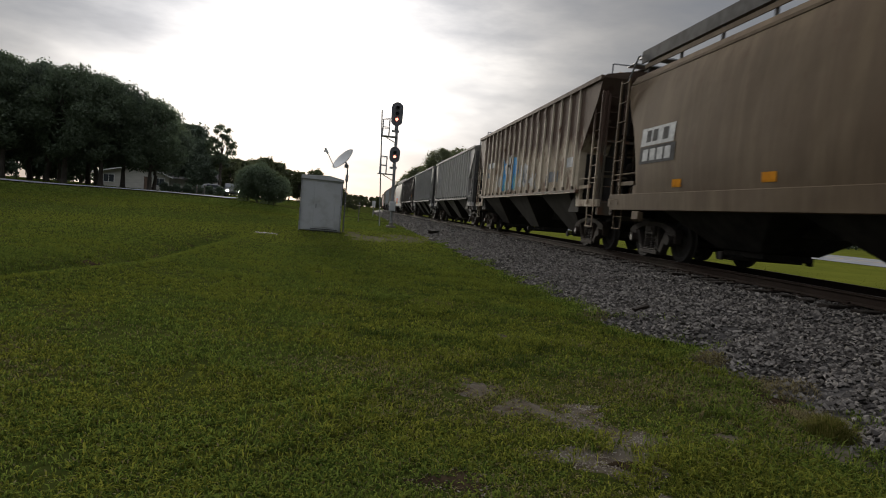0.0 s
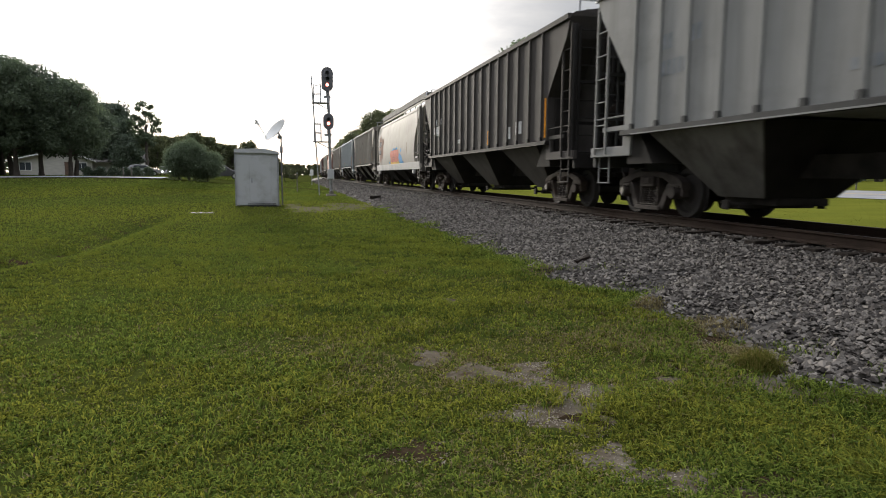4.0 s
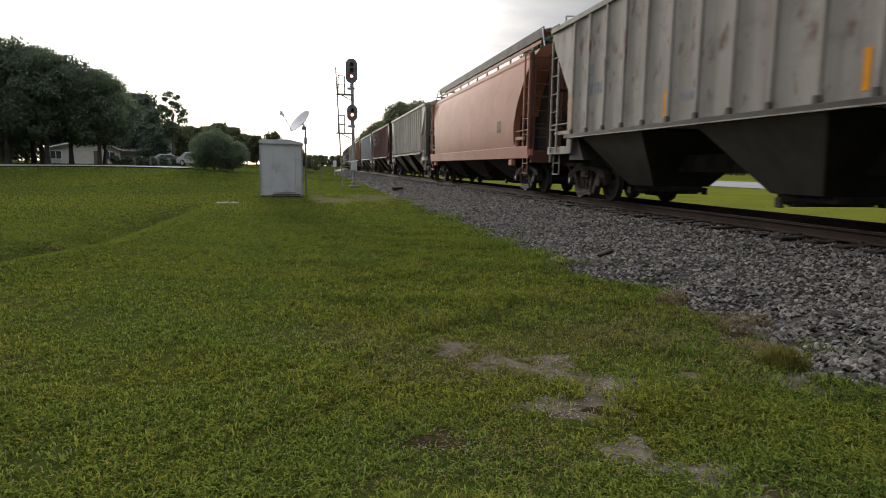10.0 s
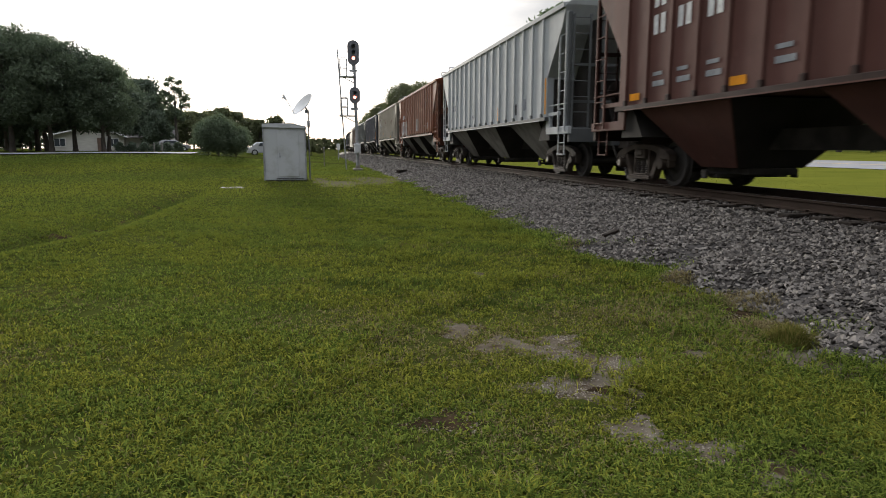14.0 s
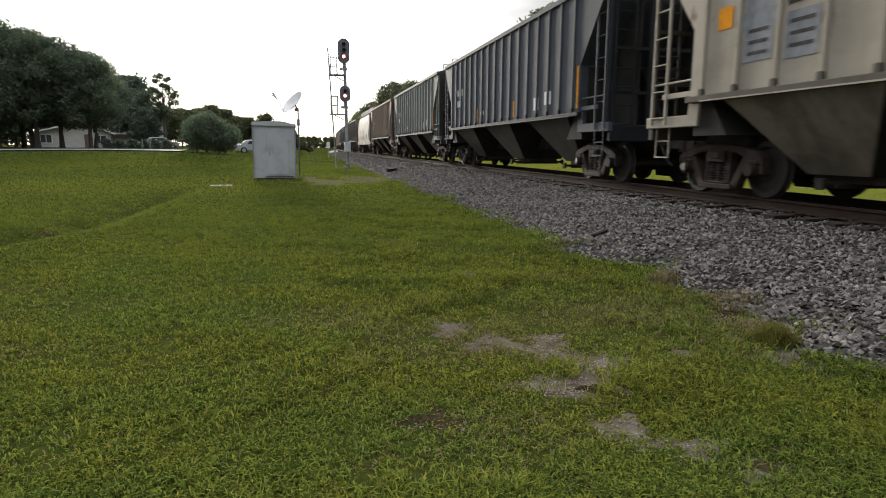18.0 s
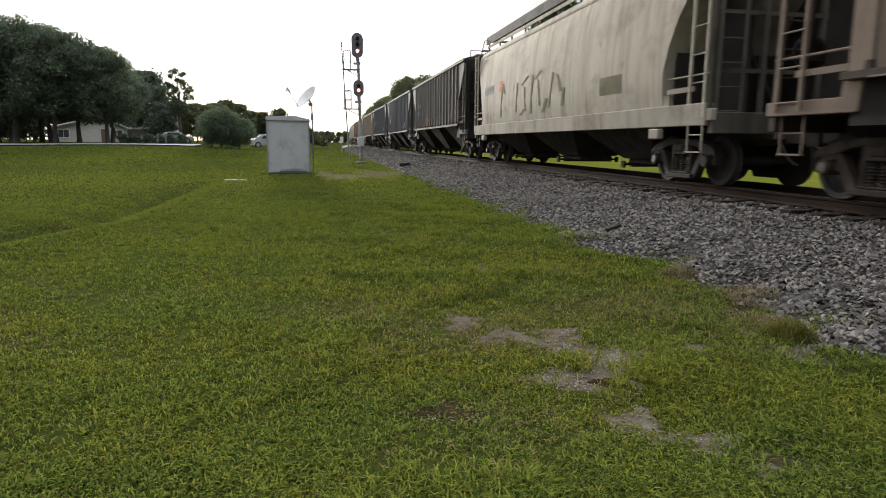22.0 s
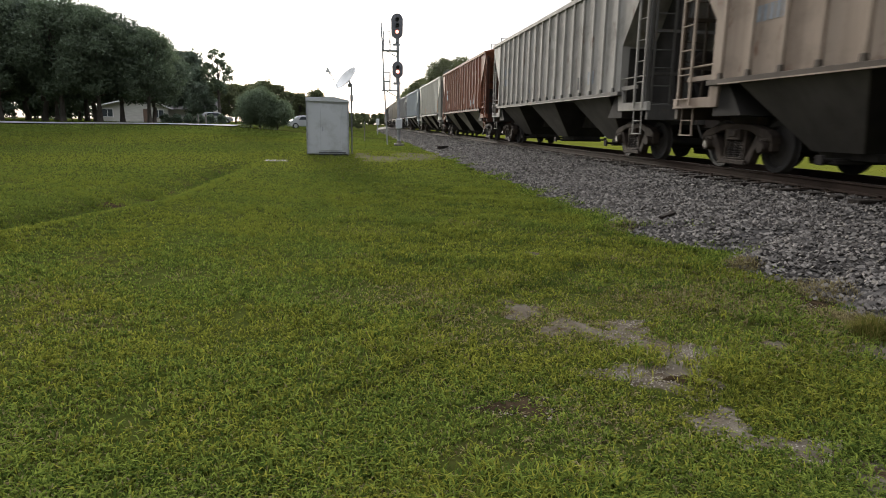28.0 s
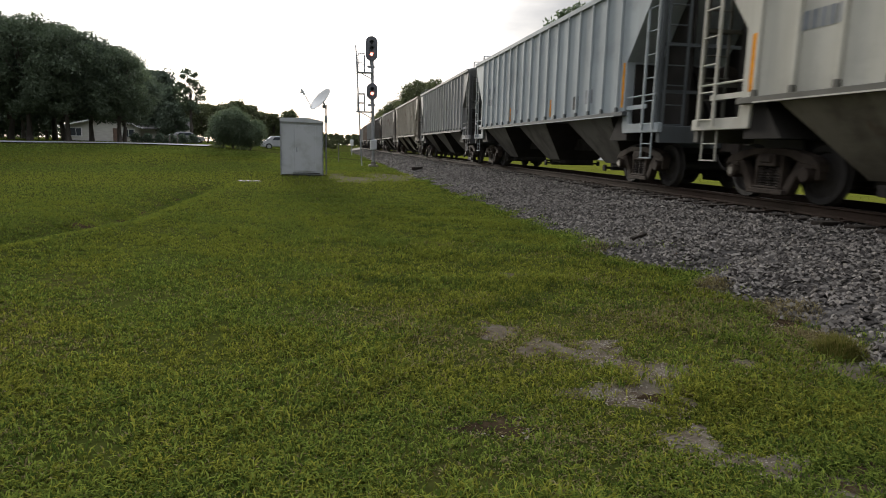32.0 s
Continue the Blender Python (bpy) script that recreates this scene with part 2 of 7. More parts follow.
M_blade_gold = mat("sunlit_grass_blade", (0.058, 0.072, 0.012), 0.8, spec=0.0, alt=(0.275, 0.280, 0.045), island=True, island_pow=1.3, translucent=0.45)
M_verge = mat("verge_turf", (0.112, 0.118, 0.019), 0.95, spec=0.0, alt=(0.088, 0.098, 0.016), scale=0.4, bump=0.6, bump_scale=6.0)
M_verge_blade = mat("verge_grass_blade", (0.095, 0.104, 0.016), 0.8, spec=0.0, alt=(0.125, 0.13, 0.022), island=True, translucent=0.3)
M_blade_far = mat("far_grass_blade", (0.072, 0.100, 0.020), 0.8, spec=0.0, alt=(0.130, 0.162, 0.032), island=True, translucent=0.45)
M_blade_far_gold = mat("far_sunlit_blade", (0.100, 0.122, 0.020), 0.8, spec=0.0, alt=(0.160, 0.180, 0.030), island=True, translucent=0.45)
M_blade_dry = mat("dry_grass_blade", (0.085, 0.066, 0.034), 0.8, spec=0.0, alt=(0.25, 0.215, 0.11), island=True, translucent=0.3)
M_stone = mat("ballast_stone", (0.045, 0.040, 0.036), 0.9, spec=0.1, alt=(0.225, 0.205, 0.182), island=True, island_pow=1.2)
M_bed = mat("ballast_bed", (0.045, 0.041, 0.037), 0.95, spec=0.05, alt=(0.075, 0.07, 0.065), scale=14.0, bump=1.0, bump_scale=22.0)
M_rail_side = mat("rusty_rail", (0.044, 0.030, 0.023), 0.9, spec=0.08, alt=(0.030, 0.021, 0.016), scale=2.0, bump=0.2, bump_scale=90)
M_rail_top = mat("worn_rail_head", (0.16, 0.13, 0.115), 0.55, 0.6, alt=(0.09, 0.07, 0.06), scale=4.0)
M_tie = mat("creosoted_tie", (0.016, 0.013, 0.011), 0.95, spec=0.1, alt=(0.034, 0.027, 0.022), scale=3.0, bump=0.5, bump_scale=30, stretch=(1, 6, 6))
M_asphalt = mat("asphalt", (0.22, 0.22, 0.22), 0.9, alt=(0.15, 0.15, 0.155), scale=0.6, bump=0.3, bump_scale=40)
M_line = mat("yellow_road_line", (0.55, 0.36, 0.06), 0.8, alt=(0.4, 0.28, 0.08), scale=2.0)
M_steel = mat("galvanised_steel", (0.36, 0.37, 0.38), 0.5, 0.6, alt=(0.24, 0.24, 0.25), scale=5.0)
M_signal = mat("signal_grey", (0.14, 0.14, 0.15), 0.6, alt=(0.10, 0.10, 0.11), scale=6.0)
M_red_lamp = mat("red_signal_lens", (1.0, 0.24, 0.17), 0.3, glow=7.0)
M_lens_dark = mat("dark_lens", (0.02, 0.02, 0.022), 0.15)
M_shed = mat("shed_paint", (0.44, 0.45, 0.46), 0.5, 0.1, alt=(0.42, 0.43, 0.44), scale=1.2, grime=(0.30, 0.30, 0.28), grime_scale=1.4, bump=0.05)
M_dark_gap = mat("dark_opening", (0.02, 0.02, 0.02), 0.9)
M_concrete = mat("concrete", (0.17, 0.155, 0.13), 0.95, alt=(0.11, 0.10, 0.085), scale=4.0, bump=0.4)
M_dish = mat("dish_enamel", (0.62, 0.62, 0.60), 0.45, alt=(0.52, 0.52, 0.50), scale=3.0)
M_bark = mat("bark", (0.060, 0.048, 0.038), 0.9, alt=(0.10, 0.085, 0.07), scale=5.0, bump=0.8, bump_scale=14, stretch=(1, 1, 0.25))
M_leaf = mat("oak_leaf", (0.074, 0.102, 0.058), 0.6, alt=(0.115, 0.150, 0.088), island=True, translucent=0.5)
M_leaf_dark = mat("dark_leaf", (0.064, 0.090, 0.058), 0.6, alt=(0.104, 0.135, 0.088), island=True, translucent=0.5)
# Lighter leaf colour carries the haze over the far trees.
M_leaf_warm = mat("hazed_leaf", (0.085, 0.10, 0.045), 0.6, alt=(0.13, 0.145, 0.065), island=True, translucent=0.5)
M_house_wall = mat("house_siding", (0.55, 0.53, 0.48), 0.8, alt=(0.46, 0.44, 0.40), scale=1.0, bump=0.15, bump_scale=8, stretch=(1, 1, 8))
M_brick = mat("house_brick", (0.28, 0.14, 0.10), 0.85, alt=(0.20, 0.10, 0.075), scale=8.0)
M_shingle = mat("roof_shingle", (0.13, 0.12, 0.12), 0.9, alt=(0.20, 0.19, 0.18), scale=3.0, bump=0.4, bump_scale=12)
M_door = mat("house_door", (0.16, 0.10, 0.07), 0.6, alt=(0.12, 0.08, 0.06), scale=4.0)
M_glass = mat("window_glass", (0.05, 0.06, 0.07), 0.08)
M_white = mat("white_trim", (0.75, 0.75, 0.73), 0.6, alt=(0.62, 0.62, 0.60), scale=3.0)
M_tyre = mat("tyre_rubber", (0.02, 0.02, 0.02), 0.85)
M_rim = mat("alloy_rim", (0.5, 0.5, 0.52), 0.35, 0.8)
M_headlight = mat("headlight_on", (1.0, 0.95, 0.85), 0.2, glow=40.0)
M_taillight = mat("tail_light", (0.4, 0.02, 0.02), 0.3)
M_truck = mat("cast_truck_steel", (0.026, 0.021, 0.018), 0.85, spec=0.2, alt=(0.052, 0.042, 0.035), scale=4.0, bump=0.25, bump_scale=30, grime=(0.045, 0.038, 0.034), grime_scale=2.5)
M_wheel = mat("wheel_steel", (0.022, 0.019, 0.017), 0.8, 0.1, alt=(0.040, 0.034, 0.030), scale=3.0)
M_tread = mat("worn_bearing_cap", (0.13, 0.12, 0.11), 0.5, 0.5, alt=(0.07, 0.06, 0.05), scale=8.0)
M_walk = mat("weathered_walkway_steel", (0.15, 0.145, 0.14), 0.85, spec=0.1, alt=(0.09, 0.085, 0.08), scale=3.0)
# Black stands in for the shade on slope sheets and in car ends.
M_sheet = mat("shade_black_sheet", (0.022, 0.020, 0.018), 0.9, spec=0.1, alt=(0.034, 0.031, 0.028), scale=1.5)
# Underframe grime, with the shade below the cars also put into the colour.
M_under = mat("underframe_grime_shade", (0.020, 0.018, 0.016), 0.9, spec=0.15, alt=(0.042, 0.037, 0.033), scale=3.0, bump=0.2)
M_orange = mat("orange_reflector", (0.72, 0.30, 0.03), 0.9, spec=0.0, alt=(0.55, 0.22, 0.03), scale=5.0)
M_mark_white = mat("white_stencil", (0.62, 0.62, 0.60), 0.85, spec=0.1, alt=(0.45, 0.45, 0.44), scale=9.0)
M_mark_black = mat("black_stencil", (0.03, 0.03, 0.03), 0.85, spec=0.1, alt=(0.07, 0.07, 0.07), scale=9.0)
M_mark_grey = mat("grey_patch", (0.24, 0.25, 0.26), 0.85, spec=0.1, alt=(0.17, 0.18, 0.19), scale=6.0)
M_spray_blue = mat("blue_spray_paint", (0.05, 0.22, 0.50), 0.85, spec=0.1, alt=(0.11, 0.34, 0.60), scale=3.0)
M_spray_red = mat("red_spray_paint", (0.46, 0.09, 0.05), 0.85, spec=0.1, alt=(0.58, 0.15, 0.09), scale=3.0)
M_spray_gold = mat("gold_spray_paint", (0.66, 0.38, 0.05), 0.85, spec=0.1, alt=(0.72, 0.48, 0.12), scale=3.0)
M_spray_lilac = mat("lilac_spray_paint", (0.36, 0.30, 0.52), 0.85, spec=0.1, alt=(0.44, 0.38, 0.58), scale=3.0)
M_spray_white = mat("white_spray_paint", (0.56, 0.56, 0.55), 0.85, spec=0.05, alt=(0.36, 0.34, 0.31), scale=2.2, grime=(0.24, 0.20, 0.16), grime_scale=1.6, grime_cut=(0.52, 0.7))
M_spray_olive = mat("olive_spray_paint", (0.085, 0.078, 0.042), 0.85, spec=0.1, alt=(0.13, 0.12, 0.07), scale=3.0)
M_spray_pink = mat("faded_pink_spray", (0.36, 0.25, 0.20), 0.9, spec=0.0, alt=(0.42, 0.31, 0.26), scale=1.2)
M_spray_teal = mat("teal_spray_paint", (0.06, 0.24, 0.25), 0.85, spec=0.1, alt=(0.12, 0.34, 0.36), scale=3.0)

# ---- geometry helpers ----
class Geo:
    """Collects vertices and faces of one mesh."""

    def __init__(self):
        self.v, self.f = [], []

    def add(self, verts, faces):
        k = len(self.v)
        self.v += [tuple(p) for p in verts]
        self.f += [tuple(i + k for i in f) for f in faces]
        return self

    def box(self, c, s, m=None):
        x, y, z = (a / 2 for a in s)
        vs = [Vector((sx * x, sy * y, sz * z)) for sx in (-1, 1) for sy in (-1, 1) for sz in (-1, 1)]
        if m:
            vs = [m @ p for p in vs]
        return self.add([p + Vector(c) for p in vs],
                        [(0, 1, 3, 2), (4, 6, 7, 5), (0, 4, 5, 1), (2, 3, 7, 6), (0, 2, 6, 4), (1, 5, 7, 3)])

    def tube(self, a, b, r, n=8, r2=None, caps=True):
        a, b = Vector(a), Vector(b)
        d = (b - a).normalized()
        u = d.orthogonal().normalized()
        w = d.cross(u)
        r2 = r if r2 is None else r2
        vs = []
        for p, q in ((a, r), (b, r2)):
            vs += [p + (u * math.cos(t) + w * math.sin(t)) * q for t in (2 * math.pi * i / n for i in range(n))]
        fs = [(i, (i + 1) % n, n + (i + 1) % n, n + i) for i in range(n)]
        if caps:
            fs += [tuple(range(n - 1, -1, -1)), tuple(range(n, 2 * n))]
        return self.add(vs, fs)

    def prism(self, poly, axis, lo, hi):
        """A polygon of two coordinates pushed along the third axis from lo to hi."""
        n = len(poly)
        vs = []
        for h in (lo, hi):
            for p in poly:
                q = list(p)
                q.insert(axis, h)
                vs.append(q)
        return self.add(vs, [(i, (i + 1) % n, n + (i + 1) % n, n + i) for i in range(n)] + [tuple(range(n - 1, -1, -1)), tuple(range(n, 2 * n))])

    def lathe(self, prof, axis="z", n=20, c=(0, 0, 0)):
        """Rings of (radius, height) about an axis."""
        vs, fs, k = [], [], len(prof)
        for r, h in prof:
            for i in range(n):
                t = 2 * math.pi * i / n
                a, b = r * math.cos(t), r * math.sin(t)
                vs.append({"z": (a, b, h), "x": (h, a, b), "y": (a, h, b)}[axis])
        for j in range(k - 1):
            fs += [(j * n + i, j * n + (i + 1) % n, (j + 1) * n + (i + 1) % n, (j + 1) * n + i) for i in range(n)]
        fs += [tuple(range(n - 1, -1, -1)), tuple(range((k - 1) * n, k * n))]
        return self.add([Vector(p) + Vector(c) for p in vs], fs)

    def mesh(self, name, bevel=0.0, smooth=False):
        me = bpy.data.meshes.new(name)
        me.from_pydata(self.v, [], self.f)
        bm = bmesh.new()
        bm.from_mesh(me)
        bmesh.ops.recalc_face_normals(bm, faces=bm.faces)
        if bevel:
            sharp = [e for e in bm.edges if len(e.link_faces) == 2 and e.calc_face_angle(0) > 0.6]
            bmesh.ops.bevel(bm, geom=sharp, offset=bevel, segments=1, affect="EDGES", clamp_overlap=True)
        for f in bm.faces:
            f.smooth = smooth
        if smooth:
            for e in bm.edges:
                e.smooth = len(e.link_faces) == 2 and e.calc_face_angle(0) < 0.6
        bm.to_mesh(me)
        bm.free()
        return me


def part(name, me, material, parent=None, label="", m=None):
    """One mesh object, under a thing or a part, with its own material."""
    if isinstance(me, Geo):
        me = me.mesh(name)
    ob = new(name, me)
    if not me.materials:
        me.materials.append(material)
    if me.materials[0] is not material:
        ob.material_slots[0].link = "OBJECT"
        ob.material_slots[0].material = material
    if parent:
        ob.parent = parent
    if m:
        ob.matrix_basis = m
    if label:
        ob["label"] = label
    return ob


def thing(name, label, category, group="", kind="", m=None):
    ob = tagged(new(name), label, category, group, kind)
    ob.empty_display_size = 0.2
    if m:
        ob.matrix_basis = m
    return ob


def sheet(verts, faces, name, smooth=True):
    """A mesh from numpy arrays of vertices and equal-sided faces."""
    me = bpy.data.meshes.new(name)
    n, k = faces.shape
    me.vertices.add(len(verts))
    me.vertices.foreach_set("co", verts.astype(np.float32).ravel())
    me.loops.add(n * k)
    me.loops.foreach_set("vertex_index", faces.astype(np.int32).ravel())
    me.polygons.add(n)
    me.polygons.foreach_set("loop_start", np.arange(0, n * k, k, dtype=np.int32))
    me.polygons.foreach_set("use_smooth", np.full(n, smooth))
    me.update(calc_edges=True)
    return me


rng = np.random.default_rng(7)


def smooth01(a, b, v):
    t = np.clip((np.asarray(v, float) - a) / (b - a), 0, 1)
    return t * t * (3 - 2 * t)


# ---- plan ----
RAIL_Z, TRACK_X, CURVE_Y, CURVE_R = 0.78, 8.0, 100.0, 2600.0


def track_at(s):
    """Place and heading of the track's centre line, s metres ahead of the camera's first stand; it bends away far off."""
    if s <= CURVE_Y:
        return TRACK_X, s, 0.0
    a = (s - CURVE_Y) / CURVE_R
    return TRACK_X + CURVE_R * (1 - math.cos(a)), CURVE_Y + CURVE_R * math.sin(a), -a


def track_x(y):
    y = np.asarray(y, float)
    d = np.clip(y - CURVE_Y, 0, 900)
    return TRACK_X + CURVE_R - np.sqrt(CURVE_R ** 2 - d ** 2)


def edge_x(y):
    """The lawn's ragged edge against the ballast."""
    y = np.asarray(y, float)
    tongue = 0.36 * np.exp(-((y - 7.3) / 0.40) ** 2) + 0.30 * np.exp(-((y - 5.7) / 0.55) ** 2) + 0.22 * np.exp(-((y - 5.05) / 0.2) ** 2)
    notch = 0.22 * np.exp(-((y - 9.3) / 0.8) ** 2) + 0.30 * np.exp(-((y - 3.95) / 0.30) ** 2) - 0.1 * smooth01(3.6, 3.2, y)
    return track_x(y) - 4.08 + 0.05 * np.sin(y * 1.9) + 0.06 * np.sin(y * 0.75 + 1.0) + 0.05 * np.sin(y * 4.3 + 2.0) + 0.025 * np.sin(y * 11.3) + tongue - notch


def ground_z(x, y):
    x, y = np.asarray(x, float), np.asarray(y, float)
    z = 1.15 * smooth01(18, 72, y) * smooth01(4, -12, x)
    q = x - (track_x(y) - TRACK_X)
    z = z + 0.15 * smooth01(13, 20, q) + 0.25 * smooth01(21, 30, q) + 0.20 * smooth01(30, 41.5, q) + 0.5 * smooth01(42, 62, q)
    d = x + 4.4 + 0.30 * np.clip(13 - y, 0, 9)
    z = z + (-0.20 * np.exp(-(d / 0.55) ** 2) + 0.07 * np.exp(-((d - 1.0) / 0.6) ** 2)) * smooth01(6, 10, y) * smooth01(25, 20, y)
    z = z + 0.05 * np.sin(x * 0.31 + 1) * np.sin(y * 0.23) * smooth01(8, 20, np.hypot(x, y)) * smooth01(4, 0, x)
    return z


def bed_z(x, y):
    """Top of the ballast across the track."""
    u = np.abs(np.asarray(x, float) - track_x(y))
    z = RAIL_Z - 0.232 - 0.028 * smooth01(0.9, 1.35, u) - 0.50 * np.clip((u - 1.5) / 2.85, 0, 1.03) + 0.012 * np.sin(x * 5.1 + y * 3.3)
    return np.where(x < track_x(y), np.minimum(z, 0.012 + 0.30 * np.maximum(x - edge_x(y), -0.25)), z)

# ---- ground, road, ballast, track ----
def axis_steps(lo, hi, near, step, grow):
    out, v, s = [near], near, step
    while v < hi:
        s *= grow
        v += s
        out.append(min(v, hi))
    v, s = near, step
    while v > lo:
        s *= grow
        v -= s
        out.insert(0, max(v, lo))
    return np.array(out)


gx = np.unique(np.concatenate([np.arange(-14, 14, 0.35), axis_steps(-1800, 1800, 0.0, 0.8, 1.07)]))
gy = np.unique(np.concatenate([np.arange(0, 40, 0.4), axis_steps(-1200, 2600, 10.0, 0.8, 1.06)]))
GX, GY = np.meshgrid(gx, gy)
GZ = ground_z(GX, GY)
GZ = np.where(np.abs(GX - track_x(GY)) < 2.9, -0.12, GZ)
nx, ny = len(gx), len(gy)
idx = np.arange(nx * ny).reshape(ny, nx)
faces = np.stack([idx[:-1, :-1], idx[:-1, 1:], idx[1:, 1:], idx[1:, :-1]], -1).reshape(-1, 4)
ground = part("ground", sheet(np.stack([GX, GY, GZ], -1).reshape(-1, 3), faces, "ground"), M_lawn)
tagged(ground, "mown green lawn sloping gently up to a road", "ground", kind="structure")


def strip(name, ys, x_of, zs_of, material, label, category):
    """A long sheet across several offsets, following y."""
    xs = np.stack([x_of(y) for y in ys])
    zz = zs_of(xs, ys[:, None])
    k = xs.shape[1]
    vs = np.stack([xs, np.repeat(ys[:, None], k, 1), zz], -1).reshape(-1, 3)
    ii = np.arange(len(ys) * k).reshape(len(ys), k)
    fs = np.stack([ii[:-1, :-1], ii[:-1, 1:], ii[1:, 1:], ii[1:, :-1]], -1).reshape(-1, 4)
    return tagged(part(name, sheet(vs, fs, name), material), label, category, kind="structure")


bed_ys = np.unique(np.concatenate([np.arange(-20, 60, 0.3), np.arange(-500, -20, 4.0), np.arange(60, 800, 4.0)]))
strip("ballast_bed", bed_ys, lambda y: np.concatenate([np.linspace(float(edge_x(y)) - 0.15, float(track_x(y)) - 3.0, 7)[:-1], track_x(y) + np.linspace(-3.0, 4.2, 22)]),
      lambda x, y: bed_z(x, y), M_bed, "grey crushed-stone ballast bank under the track", "ballast")

road_ys = np.concatenate([np.arange(-300, 400, 6.0)])
ROAD_X = 30.5
strip("road", road_ys, lambda y: track_x(y) - TRACK_X + np.linspace(ROAD_X, ROAD_X + 10.5, 7), lambda x, y: ground_z(x, y) + 0.05, M_asphalt,
      "pale grey asphalt road beyond the railway", "road")
strip("road_line", road_ys, lambda y: track_x(y) - TRACK_X + np.linspace(ROAD_X + 5.1, ROAD_X + 5.3, 2), lambda x, y: ground_z(x, y) + 0.058, M_line,
      "worn yellow centre line on the road", "road marking")
strip("verge", road_ys, lambda y: track_x(y) - TRACK_X + np.linspace(12.4, ROAD_X, 12), lambda x, y: ground_z(x, y) + 0.02, M_verge, "mown bright green verge between railway and road", "grass verge")
strip("far_verge", road_ys, lambda y: track_x(y) - TRACK_X + np.linspace(ROAD_X + 10.5, 96, 14), lambda x, y: ground_z(x, y) + 0.02, M_verge, "mown green verge beyond the road", "grass verge")
lane_x = np.linspace(-90, -11.5, 45)
lane_o = np.array((-2.2, -0.7, 0.7, 2.2))
lane_y = 63.0 + 0.10 * (lane_x[:, None] + 20) + lane_o[None]
lane_X = np.repeat(lane_x[:, None], 4, 1)
li = np.arange(45 * 4).reshape(45, 4)
lane = part("side_road", sheet(np.stack([lane_X, lane_y, ground_z(lane_X, lane_y) + 0.09], -1).reshape(-1, 3),
                               np.stack([li[:-1, :-1], li[1:, :-1], li[1:, 1:], li[:-1, 1:]], -1).reshape(-1, 4), "side_road"), M_asphalt)
tagged(lane, "narrow pale asphalt lane along the far lawn edge", "road", kind="structure")

# stones: octahedral chips, jittered
base_v = np.array([(1, 0, 0), (-1, 0, 0), (0, 1, 0), (0, -1, 0), (0, 0, 1), (0, 0, -1), (.62, .62, .5), (-.6, -.62, .45)], float)
base_f = np.array([(4, 6, 0), (4, 2, 6), (6, 2, 0), (4, 0, 3), (4, 3, 7), (4, 7, 1), (7, 3, 1), (4, 1, 2)])


def stones(name, xs, ys, zs, size, material, label, category="gravel", kind="stuff"):
    n = len(xs)
    v = base_v[None] * (1 + 0.35 * rng.standard_normal((n, 8, 1)).clip(-1.2, 1.2)) * size[:, None, None]
    v = v * (np.array([1, 1, 0.78]) + 0.2 * rng.standard_normal((n, 1, 3)).clip(-1, 1))
    a = rng.uniform(0, 6.283, n)
    b = rng.normal(0, 0.45, n)
    ca, sa, cb, sb = (q[:, None] for q in (np.cos(a), np.sin(a), np.cos(b), np.sin(b)))
    y2, z2 = v[..., 1] * cb - v[..., 2] * sb, v[..., 1] * sb + v[..., 2] * cb
    x3, y3 = v[..., 0] * ca - y2 * sa, v[..., 0] * sa + y2 * ca
    co = np.stack([x3 + xs[:, None], y3 + ys[:, None], z2 + zs[:, None]], -1).reshape(-1, 3)
    f = (base_f[None] + 8 * np.arange(n)[:, None, None]).reshape(-1, 3)
    return tagged(part(name, sheet(co, f, name, False), material), label, category, kind=kind)


n1 = 66000
sy = 1.5 + 30 * rng.random(n1) ** 1.9
sx = edge_x(sy) - 0.12 + 0.1 * rng.standard_normal(n1) + 4.0 * rng.random(n1)
keep = np.abs(sx - track_x(sy)) < 5.0
sx, sy = sx[keep], sy[keep]
ssz = rng.uniform(0.015, 0.032, len(sx)) * (1 + 0.014 * sy)
zz = bed_z(sx, sy)
stones("ballast_stones", sx, sy, zz + ssz * rng.uniform(0.0, 0.8, len(sx)), ssz, M_stone, "loose grey crushed ballast stones")
n0 = 14000
sy = -7.0 + 8.6 * rng.random(n0)
sx = edge_x(sy) - 0.12 + 0.1 * rng.standard_normal(n0) + 4.0 * rng.random(n0)
ssz = rng.uniform(0.018, 0.036, n0)
stones("near_ballast_stones", sx, sy, bed_z(sx, sy) + ssz * rng.uniform(0.0, 0.8, n0), ssz, M_stone, "loose grey crushed ballast stones beside the viewpoint")
n2 = 24000
sy = 25 + 125 * rng.random(n2) ** 1.7
sx = edge_x(sy) + 8.2 * rng.random(n2)
ssz = rng.uniform(0.035, 0.06, n2) * (1 + 0.008 * (sy - 25))
stones("far_ballast_stones", sx, sy, bed_z(sx, sy) + 0.01, ssz, M_stone, "loose grey crushed ballast stones further along the track")

